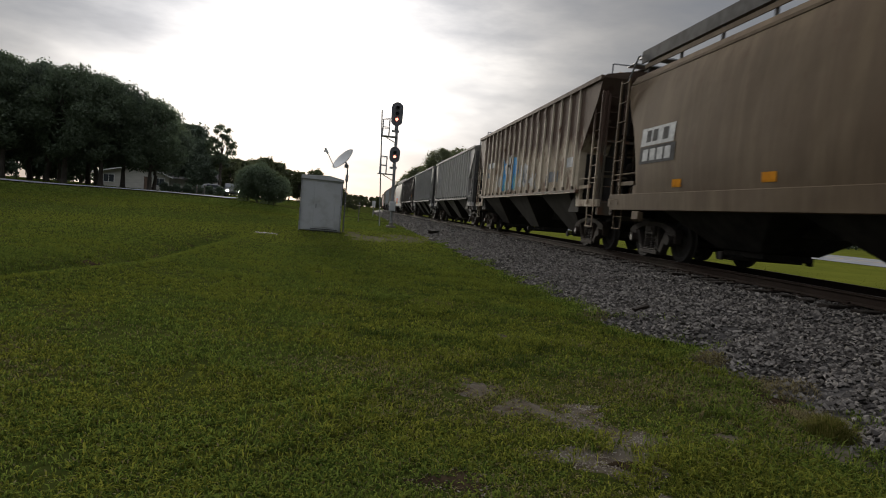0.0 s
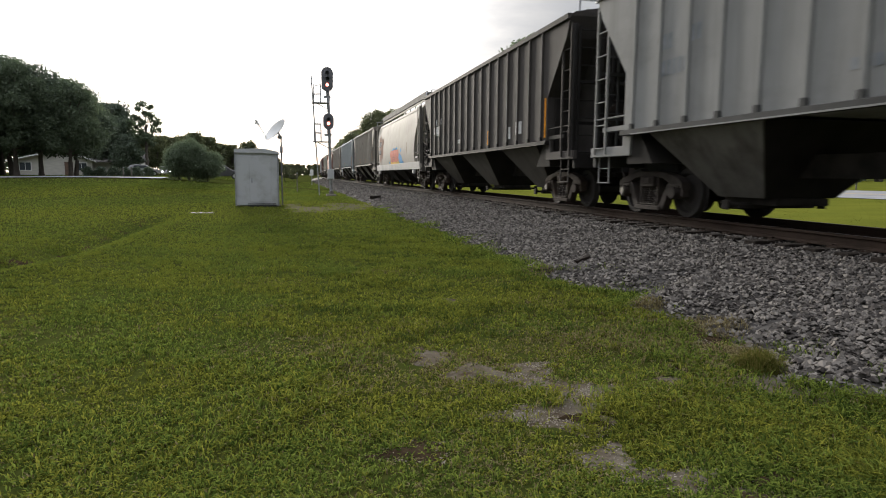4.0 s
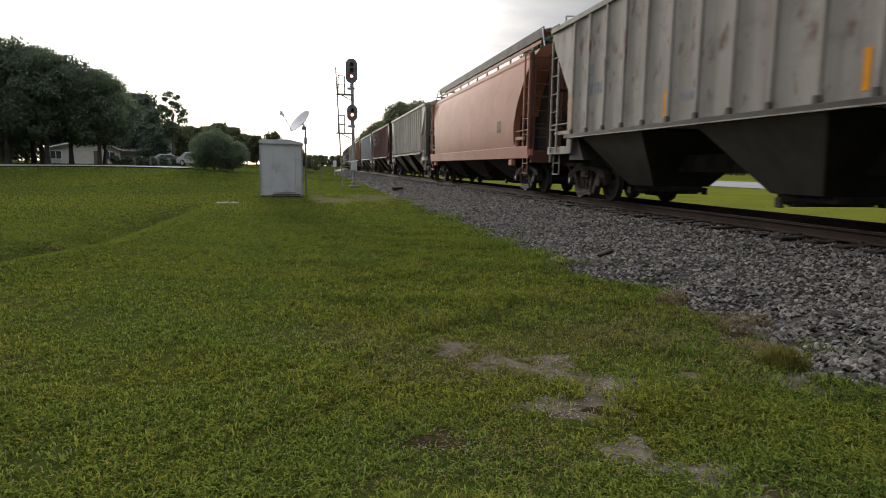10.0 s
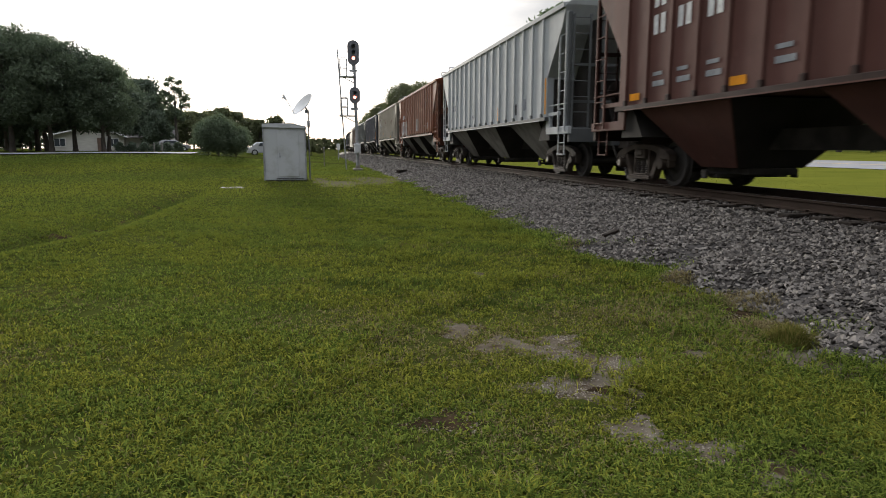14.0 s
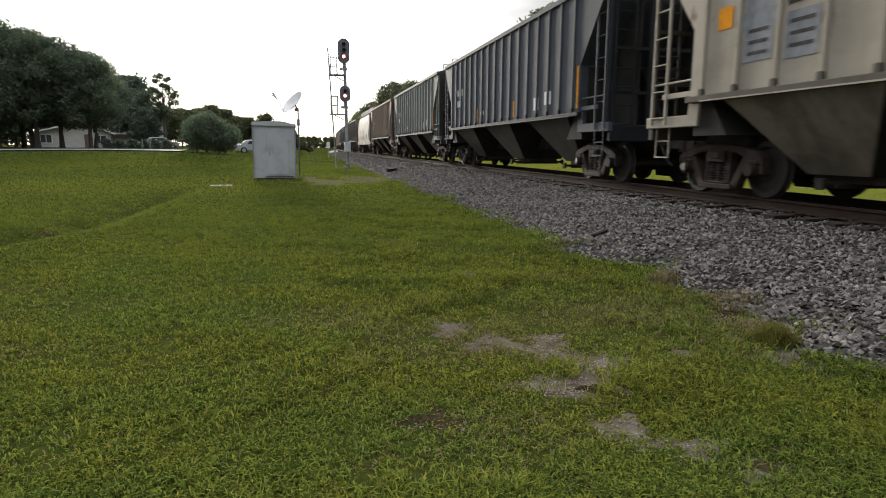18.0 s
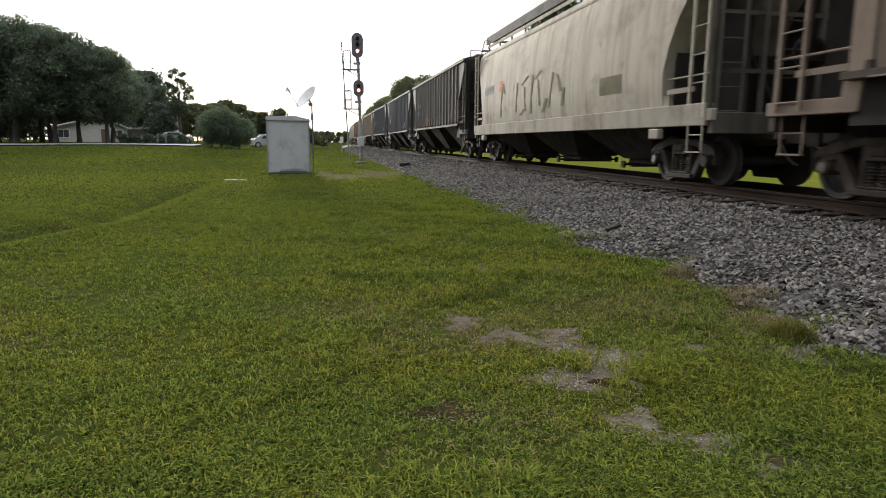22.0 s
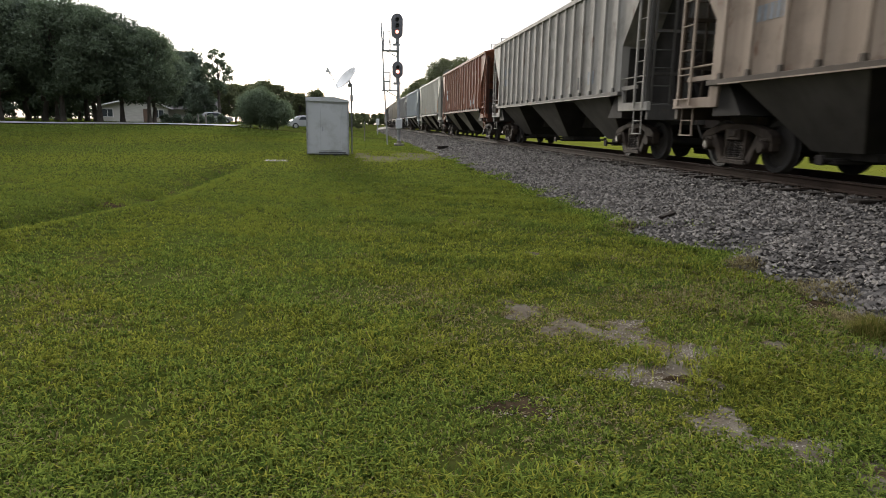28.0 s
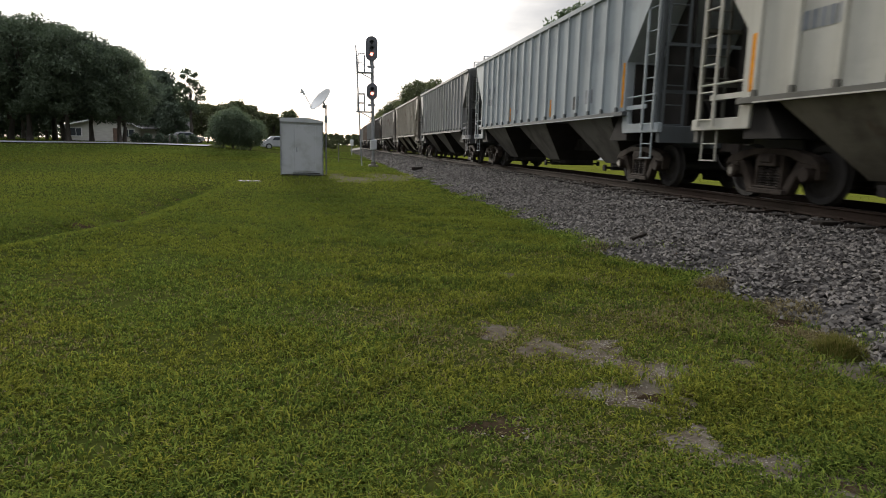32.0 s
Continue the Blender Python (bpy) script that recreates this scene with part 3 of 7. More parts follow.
# rails
RAIL = [(-0.068, -0.172), (0.068, -0.172), (0.068, -0.160), (0.012, -0.135), (0.012, -0.045), (0.036, -0.035), (0.036, -0.006), (0.028, -0.002),
        (-0.028, -0.002), (-0.036, -0.006), (-0.036, -0.035), (-0.012, -0.045), (-0.012, -0.135), (-0.068, -0.160)]
rail_s = np.unique(np.concatenate([np.arange(-500, 120, 20.0), np.arange(100, 760, 10.0)]))
for side in (-1, 1):
    g, k = Geo(), len(RAIL)
    cap = Geo()
    for s in rail_s:
        x, y, h = track_at(s)
        for px, pz in RAIL:
            o = side * 0.7535 + px
            g.v.append((x + o * math.cos(h), y + o * math.sin(h), RAIL_Z + pz))
        for px in (-0.026, 0.026):
            o = side * 0.7535 + px
            cap.v.append((x + o * math.cos(h), y + o * math.sin(h), RAIL_Z + 0.001))
    for i in range(len(rail_s) - 1):
        g.f += [(i * k + j, i * k + (j + 1) % k, (i + 1) * k + (j + 1) % k, (i + 1) * k + j) for j in range(k)]
        cap.f.append((2 * i, 2 * i + 1, 2 * i + 3, 2 * i + 2))
    rail = part("rail", g.mesh("rail"), M_rail_side)
    tagged(rail, "rusty brown steel rail with a polished head", "rail", group="rails of the track", kind="structure")
    part("rail_head", cap.mesh("rail_head"), M_rail_top, rail, "polished running surface")

# ties
ties = thing("track_ties", "dark creosoted timber ties in the ballast", "railway tie", kind="structure")
tie_me = Geo().box((0, 0, 0), (2.6, 0.23, 0.18)).mesh("tie", 0.012)
plate_me = Geo().box((-0.7535, 0, 0.094), (0.36, 0.19, 0.02)).box((0.7535, 0, 0.094), (0.36, 0.19, 0.02)).box((-0.84, 0.06, 0.118), (0.05, 0.03, 0.03)).box((-0.66, -0.06, 0.118), (0.05, 0.03, 0.03)).mesh("tie_plate")
for i in range(150):
    y = -4 + i * 0.53
    jit = pose(TRACK_X + random.uniform(-0.10, 0.10), y + random.uniform(-0.02, 0.02), RAIL_Z - 0.172 - 0.108 + random.uniform(-0.006, 0.006), 0, 0, random.uniform(-1.2, 1.2))
    tie = part("tie", tie_me, M_tie, ties, m=jit)
    part("tie_plate", plate_me, M_rail_side, tie)
g = Geo()
for i in range(420):
    s = 75.5 + i * 0.53 * 2
    x, y, h = track_at(s)
    g.box((x, y, RAIL_Z - 0.28), (2.6, 0.23, 0.18))
tagged(part("far_ties", g.mesh("far_ties"), M_tie), "dark timber ties far along the track", "railway tie", kind="stuff")

def clump(x, y, sc, seed):
    """A smooth random field in 0..1."""
    r = np.random.default_rng(seed)
    v = np.zeros_like(x)
    for _ in range(7):
        k, ph = r.normal(0, sc, 2), r.uniform(0, 6.28)
        v += np.sin(k[0] * x + k[1] * y + ph)
    return 0.5 + v / 7


# ---- bare patches in the lawn ----
PATCHES = [(1.76, 3.60, 0.10, 0.07), (3.52, 3.98, 0.34, 0.20), (3.95, 5.12, 0.34, 0.22), (3.78, 4.62, 0.22, 0.28), (1.0, 28.6, 1.3, 1.9), (2.7, 30.5, 1.0, 2.4), (-0.1, 31.6, 0.5, 0.9), (3.0, 4.35, 0.20, 0.10), (2.9, 33.0, 1.5, 1.1), (2.38, 2.62, 0.10, 0.06), (1.14, 5.15, 0.16, 0.26), (1.40, 4.65, 0.22, 0.20), (1.82, 4.72, 0.22, 0.12), (1.70, 3.68, 0.40, 0.27), (1.98, 4.05, 0.27, 0.34), (1.72, 4.42, 0.25, 0.24),
           (1.68, 3.00, 0.15, 0.22), (1.92, 2.74, 0.21, 0.13), (2.12, 2.46, 0.22, 0.14), (0.66, 3.33, 0.20, 0.14), 
           (3.45, 3.85, 0.25, 0.35), (1.95, 7.4, 0.16, 0.16), (1.85, 1.9, 0.4, 0.25), (2.75, 4.1, 0.10, 0.12),
           (-4.75, 12.9, 0.22, 0.35), (-4.42, 14.1, 0.24, 0.45), (-4.40, 15.7, 0.22, 0.5), (-4.45, 17.4, 0.26, 0.6), (-4.45, 19.2, 0.3, 0.5), (-4.4, 21.0, 0.3, 0.6)]


# Dark patches; those along the rut put its shade into the soil colour.
DARK_SOIL = {(1.76, 3.60), (3.52, 3.98), (3.95, 5.12), (3.78, 4.62), (3.0, 4.35), (-4.75, 12.9), (-4.42, 14.1), (-4.40, 15.7), (-4.45, 17.4), (-4.45, 19.2), (-4.4, 21.0), (0.66, 3.33), (2.38, 2.62)}


def in_patch(x, y, grow=1.0):
    hit = np.zeros(np.shape(x), bool)
    for cx, cy, rx, ry in PATCHES:
        th = np.arctan2((y - cy) / ry, (x - cx) / rx)
        r = 1 + 0.28 * np.sin(3 * th + cx * 7) + 0.16 * np.sin(7 * th + cy * 5)
        hit |= ((x - cx) / rx) ** 2 + ((y - cy) / ry) ** 2 < (grow * r) ** 2
    return hit


for i, (cx, cy, rx, ry) in enumerate(PATCHES):
    rise = 0.005 + 0.0009 * (i % 12) + 0.010 * (rx < 0.12)
    vs, n, rings = [(cx, cy, float(ground_z(cx, cy)) + rise)], 40, 3
    for k in range(1, rings + 1):
        for j in range(n):
            th = 2 * math.pi * j / n
            r = (1 + 0.28 * math.sin(3 * th + cx * 7) + 0.16 * math.sin(7 * th + cy * 5)) * k / rings * 1.15
            x, y = cx + rx * r * math.cos(th), cy + ry * r * math.sin(th)
            vs.append((x, y, float(ground_z(x, y)) + (rise if k < rings else -0.004)))
    fs = [(0, 1 + i, 1 + (i + 1) % n) for i in range(n)]
    for k in range(rings - 1):
        fs += [(1 + k * n + i, 1 + (k + 1) * n + i, 1 + (k + 1) * n + (i + 1) % n, 1 + k * n + (i + 1) % n) for i in range(n)]
    dark = (cx, cy) in DARK_SOIL
    tagged(part("bare_patch", Geo().add(vs, fs).mesh("bare_patch", smooth=True), M_soil_dark if dark else M_dirt if cy > 24 else M_soil), "patch of dark soil and shade in the lawn" if dark else "bare sandy soil patch worn through the lawn", "soil",
           group="bare patches in the lawn", kind="structure")
n3 = 110000
px_, py_ = rng.uniform(0.2, 3.8, n3), rng.uniform(1.6, 10.5, n3)
sel = in_patch(px_, py_, 1.05) & (rng.random(n3) < clump(px_, py_, 6.0, 60))
px_, py_ = px_[sel][:15000], py_[sel][:15000]
stones("soil_pebbles", px_, py_, 0.006 + 0 * px_, rng.uniform(0.003, 0.008, len(px_)), M_pebble, "small pale pebbles on the bare soil")


# ---- grass ----
def grass(name, xs, ys, height, width, material, label, lean=0.6, turn=None, z=None):
    """Bent leaf blades, each of two triangles with a crease."""
    n = len(xs)
    a = rng.uniform(0, 6.283, n) if turn is None else turn
    h = height * rng.uniform(0.55, 1.3, n)
    w = width * rng.uniform(0.7, 1.3, n)
    ln = lean * rng.uniform(0.25, 1.4, n) * h
    dx, dy = np.cos(a), np.sin(a)
    px, py = -dy, dx
    z = ground_z(xs, ys) - 0.004 if z is None else z
    droop = rng.uniform(0.6, 1.0, n)
    p = np.empty((n, 4, 3))
    for i, (t, ww, up) in enumerate(((0.0, 0.0, 0.0), (0.45, 1.0, 0.72), (0.45, -1.0, 0.72), (1.0, 0.0, 1.0))):
        off = ln * t ** 1.2
        p[:, i, 0] = xs + dx * off + px * ww * w / 2
        p[:, i, 1] = ys + dy * off + py * ww * w / 2
        p[:, i, 2] = z + h * up * (droop if i == 3 else 1.0)
    f = np.array([(0, 1, 2), (2, 1, 3)])[None] + 4 * np.arange(n)[:, None, None]
    return tagged(part(name, sheet(p.reshape(-1, 3), f.reshape(-1, 3), name, False), material), label, "grass", kind="stuff")


def scatter(n, y0, y1, x_lo, x_hi, power=1.6):
    ys = y0 + (y1 - y0) * rng.random(n) ** power
    xs = (x_lo * ys - 1.2) + ((x_hi - x_lo) * ys + 2.4) * rng.random(n)
    ok = (xs < edge_x(ys) + 0.14 * rng.standard_normal(n)) & ~in_patch(xs, ys, rng.uniform(0.05, 1.25, n) * (0.75 + 0.5 * clump(xs, ys, 9.0, 77)))
    return xs[ok], ys[ok]


# near lawn: small tufts of six leaves fanning out
tx, ty = scatter(190000, 1.7, 24.0, -0.60, 1.6, 1.75)
thin = (rng.random(len(tx)) < 0.42 + 0.95 * clump(tx, ty, 6.5, 3)) & (rng.random(len(tx)) > smooth01(10, 24, ty))
tx, ty = tx[thin], ty[thin]
t_tone = clump(tx, ty, 0.7, 21) * 0.5 + clump(tx, ty, 2.4, 5) * 0.5 + 0.17 * rng.standard_normal(len(tx)) + 0.16 * smooth01(-3, 1.5, tx) * smooth01(4, 9, ty) - 0.22 * smooth01(1.5, 2.8, tx) * smooth01(5.5, 3.5, ty)
t_dry = clump(tx, ty, 1.9, 17) + 0.20 * rng.standard_normal(len(tx)) > 0.75 + 0.30 * smooth01(5, 12, ty)
t_tall = 0.62 + 0.5 * clump(tx, ty, 2.2, 8) + 0.75 * smooth01(0.60, 0.78, clump(tx, ty * 0.7, 4.2, 91)) * smooth01(-1.5, 0.6, tx) + 0.75 * smooth01(1.6, 3.2, tx) * smooth01(5.5, 3, ty)
K = 6
fan = rng.uniform(0, 6.283, (len(tx), K))
spread_ = (0.010 + 0.0012 * ty)[:, None] * rng.uniform(0.2, 2.2, (len(tx), K))
xs, ys = (tx[:, None] + spread_ * np.cos(fan)).ravel(), (ty[:, None] + spread_ * np.sin(fan)).ravel()
fan, tone, tall = (fan + rng.normal(0, 0.6, fan.shape)).ravel(), np.repeat(t_tone, K), np.repeat(t_tall, K)
dry = np.repeat(t_dry, K) & (rng.random(len(xs)) < 0.75) | (rng.random(len(xs)) < 0.08 * (1 - smooth01(5, 12, ys)))
gold = ~dry & (tone > 0.50)
green = ~dry & ~gold
for nm, sel, ht, ma, lb in (("lawn_grass", green, 0.036, M_blade, "short green lawn grass blades"), ("yellow_green_grass", gold, 0.035, M_blade_gold, "sunlit yellow-green lawn grass blades"),
                            ("dry_lawn_grass", dry, 0.027, M_blade_dry, "dry yellowed grass blades in the lawn")):
    near = ys < 8.0 + 2.5 * rng.standard_normal(len(ys))
    for where, name, material in ((sel & near, nm, ma), (sel & ~near, "mid_" + nm, {M_blade: M_blade_far, M_blade_gold: M_blade_far_gold}.get(ma, M_blade_far_gold))):
        if where.any():
            grass(name, xs[where], ys[where], ht * tall[where] * (1 + 0.03 * ys[where]), 0.0056 + 0.0010 * ys[where], material, lb, 1.15, fan[where])
xs, ys = scatter(120000, 9.0, 50.0, -0.62, 0.5, 1.25)
ok = rng.random(len(xs)) < smooth01(8, 22, ys)
xs, ys = xs[ok], ys[ok]
gold = clump(xs, ys, 0.35, 33) + 0.2 * rng.standard_normal(len(xs)) > 0.45
for nm, sel, ma, lb in (("far_lawn_grass", ~gold, M_blade_far, "lawn grass further off"), ("far_yellow_grass", gold, M_blade_far_gold, "yellow-green lawn grass further off")):
    grass(nm, xs[sel], ys[sel], 0.036 * (1 + 0.025 * ys[sel]), 0.008 + 0.0016 * ys[sel], ma, lb, 1.0)
xs, ys = scatter(45000, 46.0, 130.0, -0.75, 0.1, 1.6)
off_lane = ys - (63.0 + 0.10 * (xs + 20))
ok = (off_lane > 2.4) | (off_lane < -5.0)
grass("distant_lawn_grass", xs[ok], ys[ok], 0.09 + 0 * xs[ok], 0.14 + 0 * xs[ok], M_blade_far, "distant lawn grass up to the trees", 1.0)
ys = -12 + 75 * rng.random(60000)
xs = 12.6 + (ROAD_X - 12.9) * rng.random(60000) ** 1.2
grass("verge_grass", xs, ys, 0.035 + 0 * xs, 0.03 + 0 * xs, M_verge_blade, "mown bright green verge beyond the railway", 1.0)
# longer growth along the ballast edge
n4 = 30000
ys = 1.5 + 28 * rng.random(n4) ** 1.5
xs = edge_x(ys) + 0.36 * rng.standard_normal(n4) * clump(ys, ys, 1.2, 40) - 0.12
ok = (clump(xs, ys, 2.5, 12) > 0.42) & ~in_patch(xs, ys, 1.0)
grass("edge_grass", xs[ok], ys[ok], 0.055 + 0.03 * clump(xs[ok], ys[ok], 3.0, 9), 0.007 + 0.0006 * ys[ok], M_blade, "longer ragged grass along the ballast edge", 0.9, z=np.maximum(ground_z(xs, ys), np.where(xs > edge_x(ys) - 0.1, bed_z(xs, ys), -9))[ok] - 0.004)
# dry weeds where the stones thin out
for wx, wy, wr in ((4.10, 5.45, 0.26), (3.70, 9.3, 0.28), (3.75, 4.55, 0.22), (4.0, 6.5, 0.16)):
    a_, r_ = rng.uniform(0, 6.283, 700), wr * rng.random(700) ** 0.7
    xs, ys = wx + r_ * np.cos(a_), wy + 1.6 * r_ * np.sin(a_)
    grass("dry_weeds", xs, ys, 0.07 + 0 * xs, 0.008 + 0 * xs, M_blade_dry, "low dry weeds at the edge of the ballast", 1.2, z=np.maximum(ground_z(xs, ys), np.where(xs > edge_x(ys) - 0.1, bed_z(xs, ys), -9)) - 0.004)
# the lawn and the ballast go on round and behind the camera
xs, ys = -16 + 21 * rng.random(150000), -9 + 29 * rng.random(150000)
ok = (xs < edge_x(ys)) & ((ys < 1.9 + 0.2 * rng.standard_normal(150000)) | (xs < -0.60 * ys - 1.1 + 0.2 * rng.standard_normal(150000)))
xs, ys = xs[ok], ys[ok]
nx_, ny_ = -7 + 11 * rng.random(90000), -4 + 7.5 * rng.random(90000)
ok = (nx_ < edge_x(ny_)) & ((ny_ < 1.9 + 0.2 * rng.standard_normal(90000)) | (nx_ < -0.60 * ny_ - 1.1 + 0.2 * rng.standard_normal(90000)))
xs, ys = np.concatenate([xs, nx_[ok]]), np.concatenate([ys, ny_[ok]])
gold = clump(xs, ys, 0.7, 21) + 0.2 * rng.standard_normal(len(xs)) > 0.5
for sel, ma in ((gold, M_blade_gold), (~gold, M_blade)):
    grass("surrounding_lawn_grass", xs[sel], ys[sel], 0.042 + 0 * xs[sel], 0.016 + 0 * xs[sel], ma, "short lawn grass round the viewpoint", 1.2)
# feathery weed beside the ballast
a_, r_ = rng.uniform(0, 6.283, 1500), 0.19 * rng.random(1500) ** 0.8
grass("weed_tuft", 3.60 + r_ * np.cos(a_), 4.20 + r_ * np.sin(a_), 0.20 - 0.5 * r_, 0.0035 + 0 * a_, M_weed, "bushy feathery weed at the edge of the ballast", 0.55, turn=a_)
# rut in the lawn, its shade put into dark blades
n5 = 2600
ys = 8 + 15 * rng.random(n5)
xs = -4.4 - 0.30 * np.clip(13 - ys, 0, 9) + rng.normal(0, 0.24, n5) * (0.5 + clump(ys, ys, 1.5, 50))
ok = clump(xs, ys, 2.2, 52) > 0.45
xs, ys = xs[ok], ys[ok]
grass("rut_grass", xs, ys, 0.07 + 0.07 * clump(xs, ys, 2.5, 51), 0.014 + 0 * xs, M_blade_shade, "longer grass in a shallow rut, coloured dark for its shade", 0.8)
# coarse tufts scattered through the mown lawn, their shadows put into dark blades
tuft_x, tuft_y = rng.uniform(0.2, 3.6, 70), 5.5 + 11 * rng.random(70) ** 1.2
a_, r_ = rng.uniform(0, 6.283, (70, 60)), 0.16 * rng.random((70, 60)) ** 0.7
xs, ys = (tuft_x[:, None] + 1.6 * r_ * np.cos(a_)).ravel(), (tuft_y[:, None] + r_ * np.sin(a_)).ravel()
ok = xs < edge_x(ys) - 0.1
grass("coarse_tufts", xs[ok], ys[ok], 0.055 + 0.03 * clump(xs[ok], ys[ok], 3.0, 53), 0.010 + 0 * xs[ok], M_blade_shade, "coarse grass tufts in the mown lawn, coloured dark for their shadows", 0.9)
# scrap of timber on the stones
plank = thing("timber_scrap", "dark broken timber scrap lying on the ballast", "timber", m=pose(4.5, 9.25, float(bed_z(4.5, 9.25)) + 0.05, 0, -6, 35))
part("board", Geo().box((0, 0, 0), (0.42, 0.07, 0.05)).mesh("board", 0.008), M_tie, plank)
part("splinter", Geo().box((0.16, 0.03, 0.012), (0.2, 0.05, 0.03), pose(0, 0, 0, 0, 0, 14)).mesh("splinter", 0.006), M_tie, plank)
plank2 = thing("tie_offcut", "dark tie offcut beside the signal mast", "timber", m=pose(4.6, 36.0, float(bed_z(4.6, 36.0)) + 0.11, 0, 0, 60))
part("block", Geo().box((0, 0, 0), (1.1, 0.22, 0.17)).mesh("block", 0.015), M_tie, plank2)

# ---- the train ----
HALF = 9.2            # half the distance between couplers
SIDE = 1.60           # half the body's width
CACHE = {}


def cached(key, make):
    if key not in CACHE:
        CACHE[key] = make()
    return CACHE[key]


def shell(section, end_at, stations, name, smooth=False):
    """A body: a cross-section (x, z) carried along y, its ends set back by height."""
    g, k = Geo(), len(section)
    for st in stations:
        for x, z in section:
            g.v.append((x, st * end_at(z), z))
    for i in range(len(stations) - 1):
        g.f += [(i * k + j, i * k + j + 1, (i + 1) * k + j + 1, (i + 1) * k + j) for j in range(k - 1)]
        g.f.append((i * k + k - 1, i * k, (i + 1) * k, (i + 1) * k + k - 1))
    for base in (0, (len(stations) - 1) * k):
        for j in range(k // 2 - 1):
            g.f.append((base + j, base + j + 1, base + k - 2 - j, base + k - 1 - j))
        if k % 2:
            j = k // 2 - 1
            g.f.append((base + j, base + j + 1, base + k - 1 - j))
    return g.mesh(name, smooth=smooth)


def rib_end(z, rise=0.0):
    """How far the ribbed body reaches along y at a height: cut back under the end slope sheet."""
    return float(np.interp(z, [1.5, 2.75, 4.1 + rise, 4.4 + rise], [7.1, 7.1, 8.35, 8.4]))


def rib_section(rise):
    half = [(SIDE, 1.62), (SIDE, 2.0), (SIDE, 2.4), (SIDE, 2.75), (SIDE, 3.2), (SIDE, 3.6), (SIDE, 4.0), (SIDE, 4.33 + rise), (1.5, 4.42 + rise), (0.7, 4.57 + rise)]
    return [(-x, z) for x, z in half] + [(0.0, 4.61 + rise)] + [(x, z) for x, z in reversed(half)]


FLOW_HALF = [(1.50, 1.25), (1.575, 1.6), (1.61, 2.1), (1.60, 2.6), (1.575, 3.0), (1.54, 3.45), (1.48, 3.85), (1.38, 4.18), (1.22, 4.42), (0.95, 4.55), (0.5, 4.62)]
FLOW_SECTION = [(-x, z) for x, z in FLOW_HALF] + [(0.0, 4.64)] + [(x, z) for x, z in reversed(FLOW_HALF)]


def flow_end(z):
    return float(np.interp(z, [1.2, 1.7, 2.3, 3.0, 3.6, 4.1, 4.5], [7.05, 6.98, 7.05, 7.4, 7.85, 8.2, 8.35]))


def flow_x(z):
    return float(np.interp(z, [p[1] for p in FLOW_HALF], [p[0] for p in FLOW_HALF]))


def bay_mesh(y, w_top, z_top, z_bot, x_top, name, w_bot=0.55, x_bot=0.42, sheets="all"):
    """One hopper bay: an upturned pyramid; its two side sheets or its two slope sheets, or the whole."""
    vs = []
    for w, xx, z in ((w_top / 2, x_top, z_top), (w_bot, x_bot, z_bot)):
        vs += [(-xx, y - w, z), (xx, y - w, z), (xx, y + w, z), (-xx, y + w, z)]
    ends, sides = [(0, 1, 5, 4), (2, 3, 7, 6)], [(1, 2, 6, 5), (3, 0, 4, 7)]
    if sheets == "all":
        return Geo().add(vs, ends + sides + [(4, 5, 6, 7), (3, 2, 1, 0)]).mesh(name, 0.015)
    if sheets == "slope":
        # a solid core just inside the side sheets
        k = 0.025
        vs = [(v[0] - math.copysign(k, v[0]), v[1], v[2]) for v in vs]
        return Geo().add(vs, ends + sides + [(4, 5, 6, 7), (3, 2, 1, 0)]).mesh(name)
    g, k = Geo(), 0.02
    for face, sgn in zip(sides, (1, -1)):
        out = [vs[i] for i in face]
        inn = [(p[0] - sgn * k, p[1], p[2]) for p in out]
        g.add(out + inn, [(0, 1, 2, 3), (7, 6, 5, 4), (0, 4, 5, 1), (1, 5, 6, 2), (2, 6, 7, 3), (3, 7, 4, 0)])
    return g.mesh(name)


def gate_mesh(y, z):
    g = Geo().box((0, y, z - 0.06), (1.0, 1.25, 0.12)).box((0, y, z - 0.15), (1.5, 0.16, 0.07))
    g.tube((-0.95, y, z - 0.12), (0.95, y, z - 0.12), 0.035, 6).box((-0.95, y, z - 0.12), (0.06, 0.16, 0.16)).box((0.95, y, z - 0.12), (0.06, 0.16, 0.16))
    return g.mesh("outlet_gate", 0.01)


def ladder_mesh(z0, z1, x=0.0, width=0.46, rungs=8):
    """Two stiles and rungs; stands in the y-z plane."""
    g = Geo()
    for s in (-1, 1):
        g.box((x, s * width / 2, (z0 + z1) / 2), (0.045, 0.048, z1 - z0))
    for i in range(rungs):
        z = z0 + 0.12 + i * (z1 - z0 - 0.2) / (rungs - 1)
        g.tube((x - 0.015, -width / 2, z), (x - 0.015, width / 2, z), 0.014, 6)
    return g.mesh("ladder")


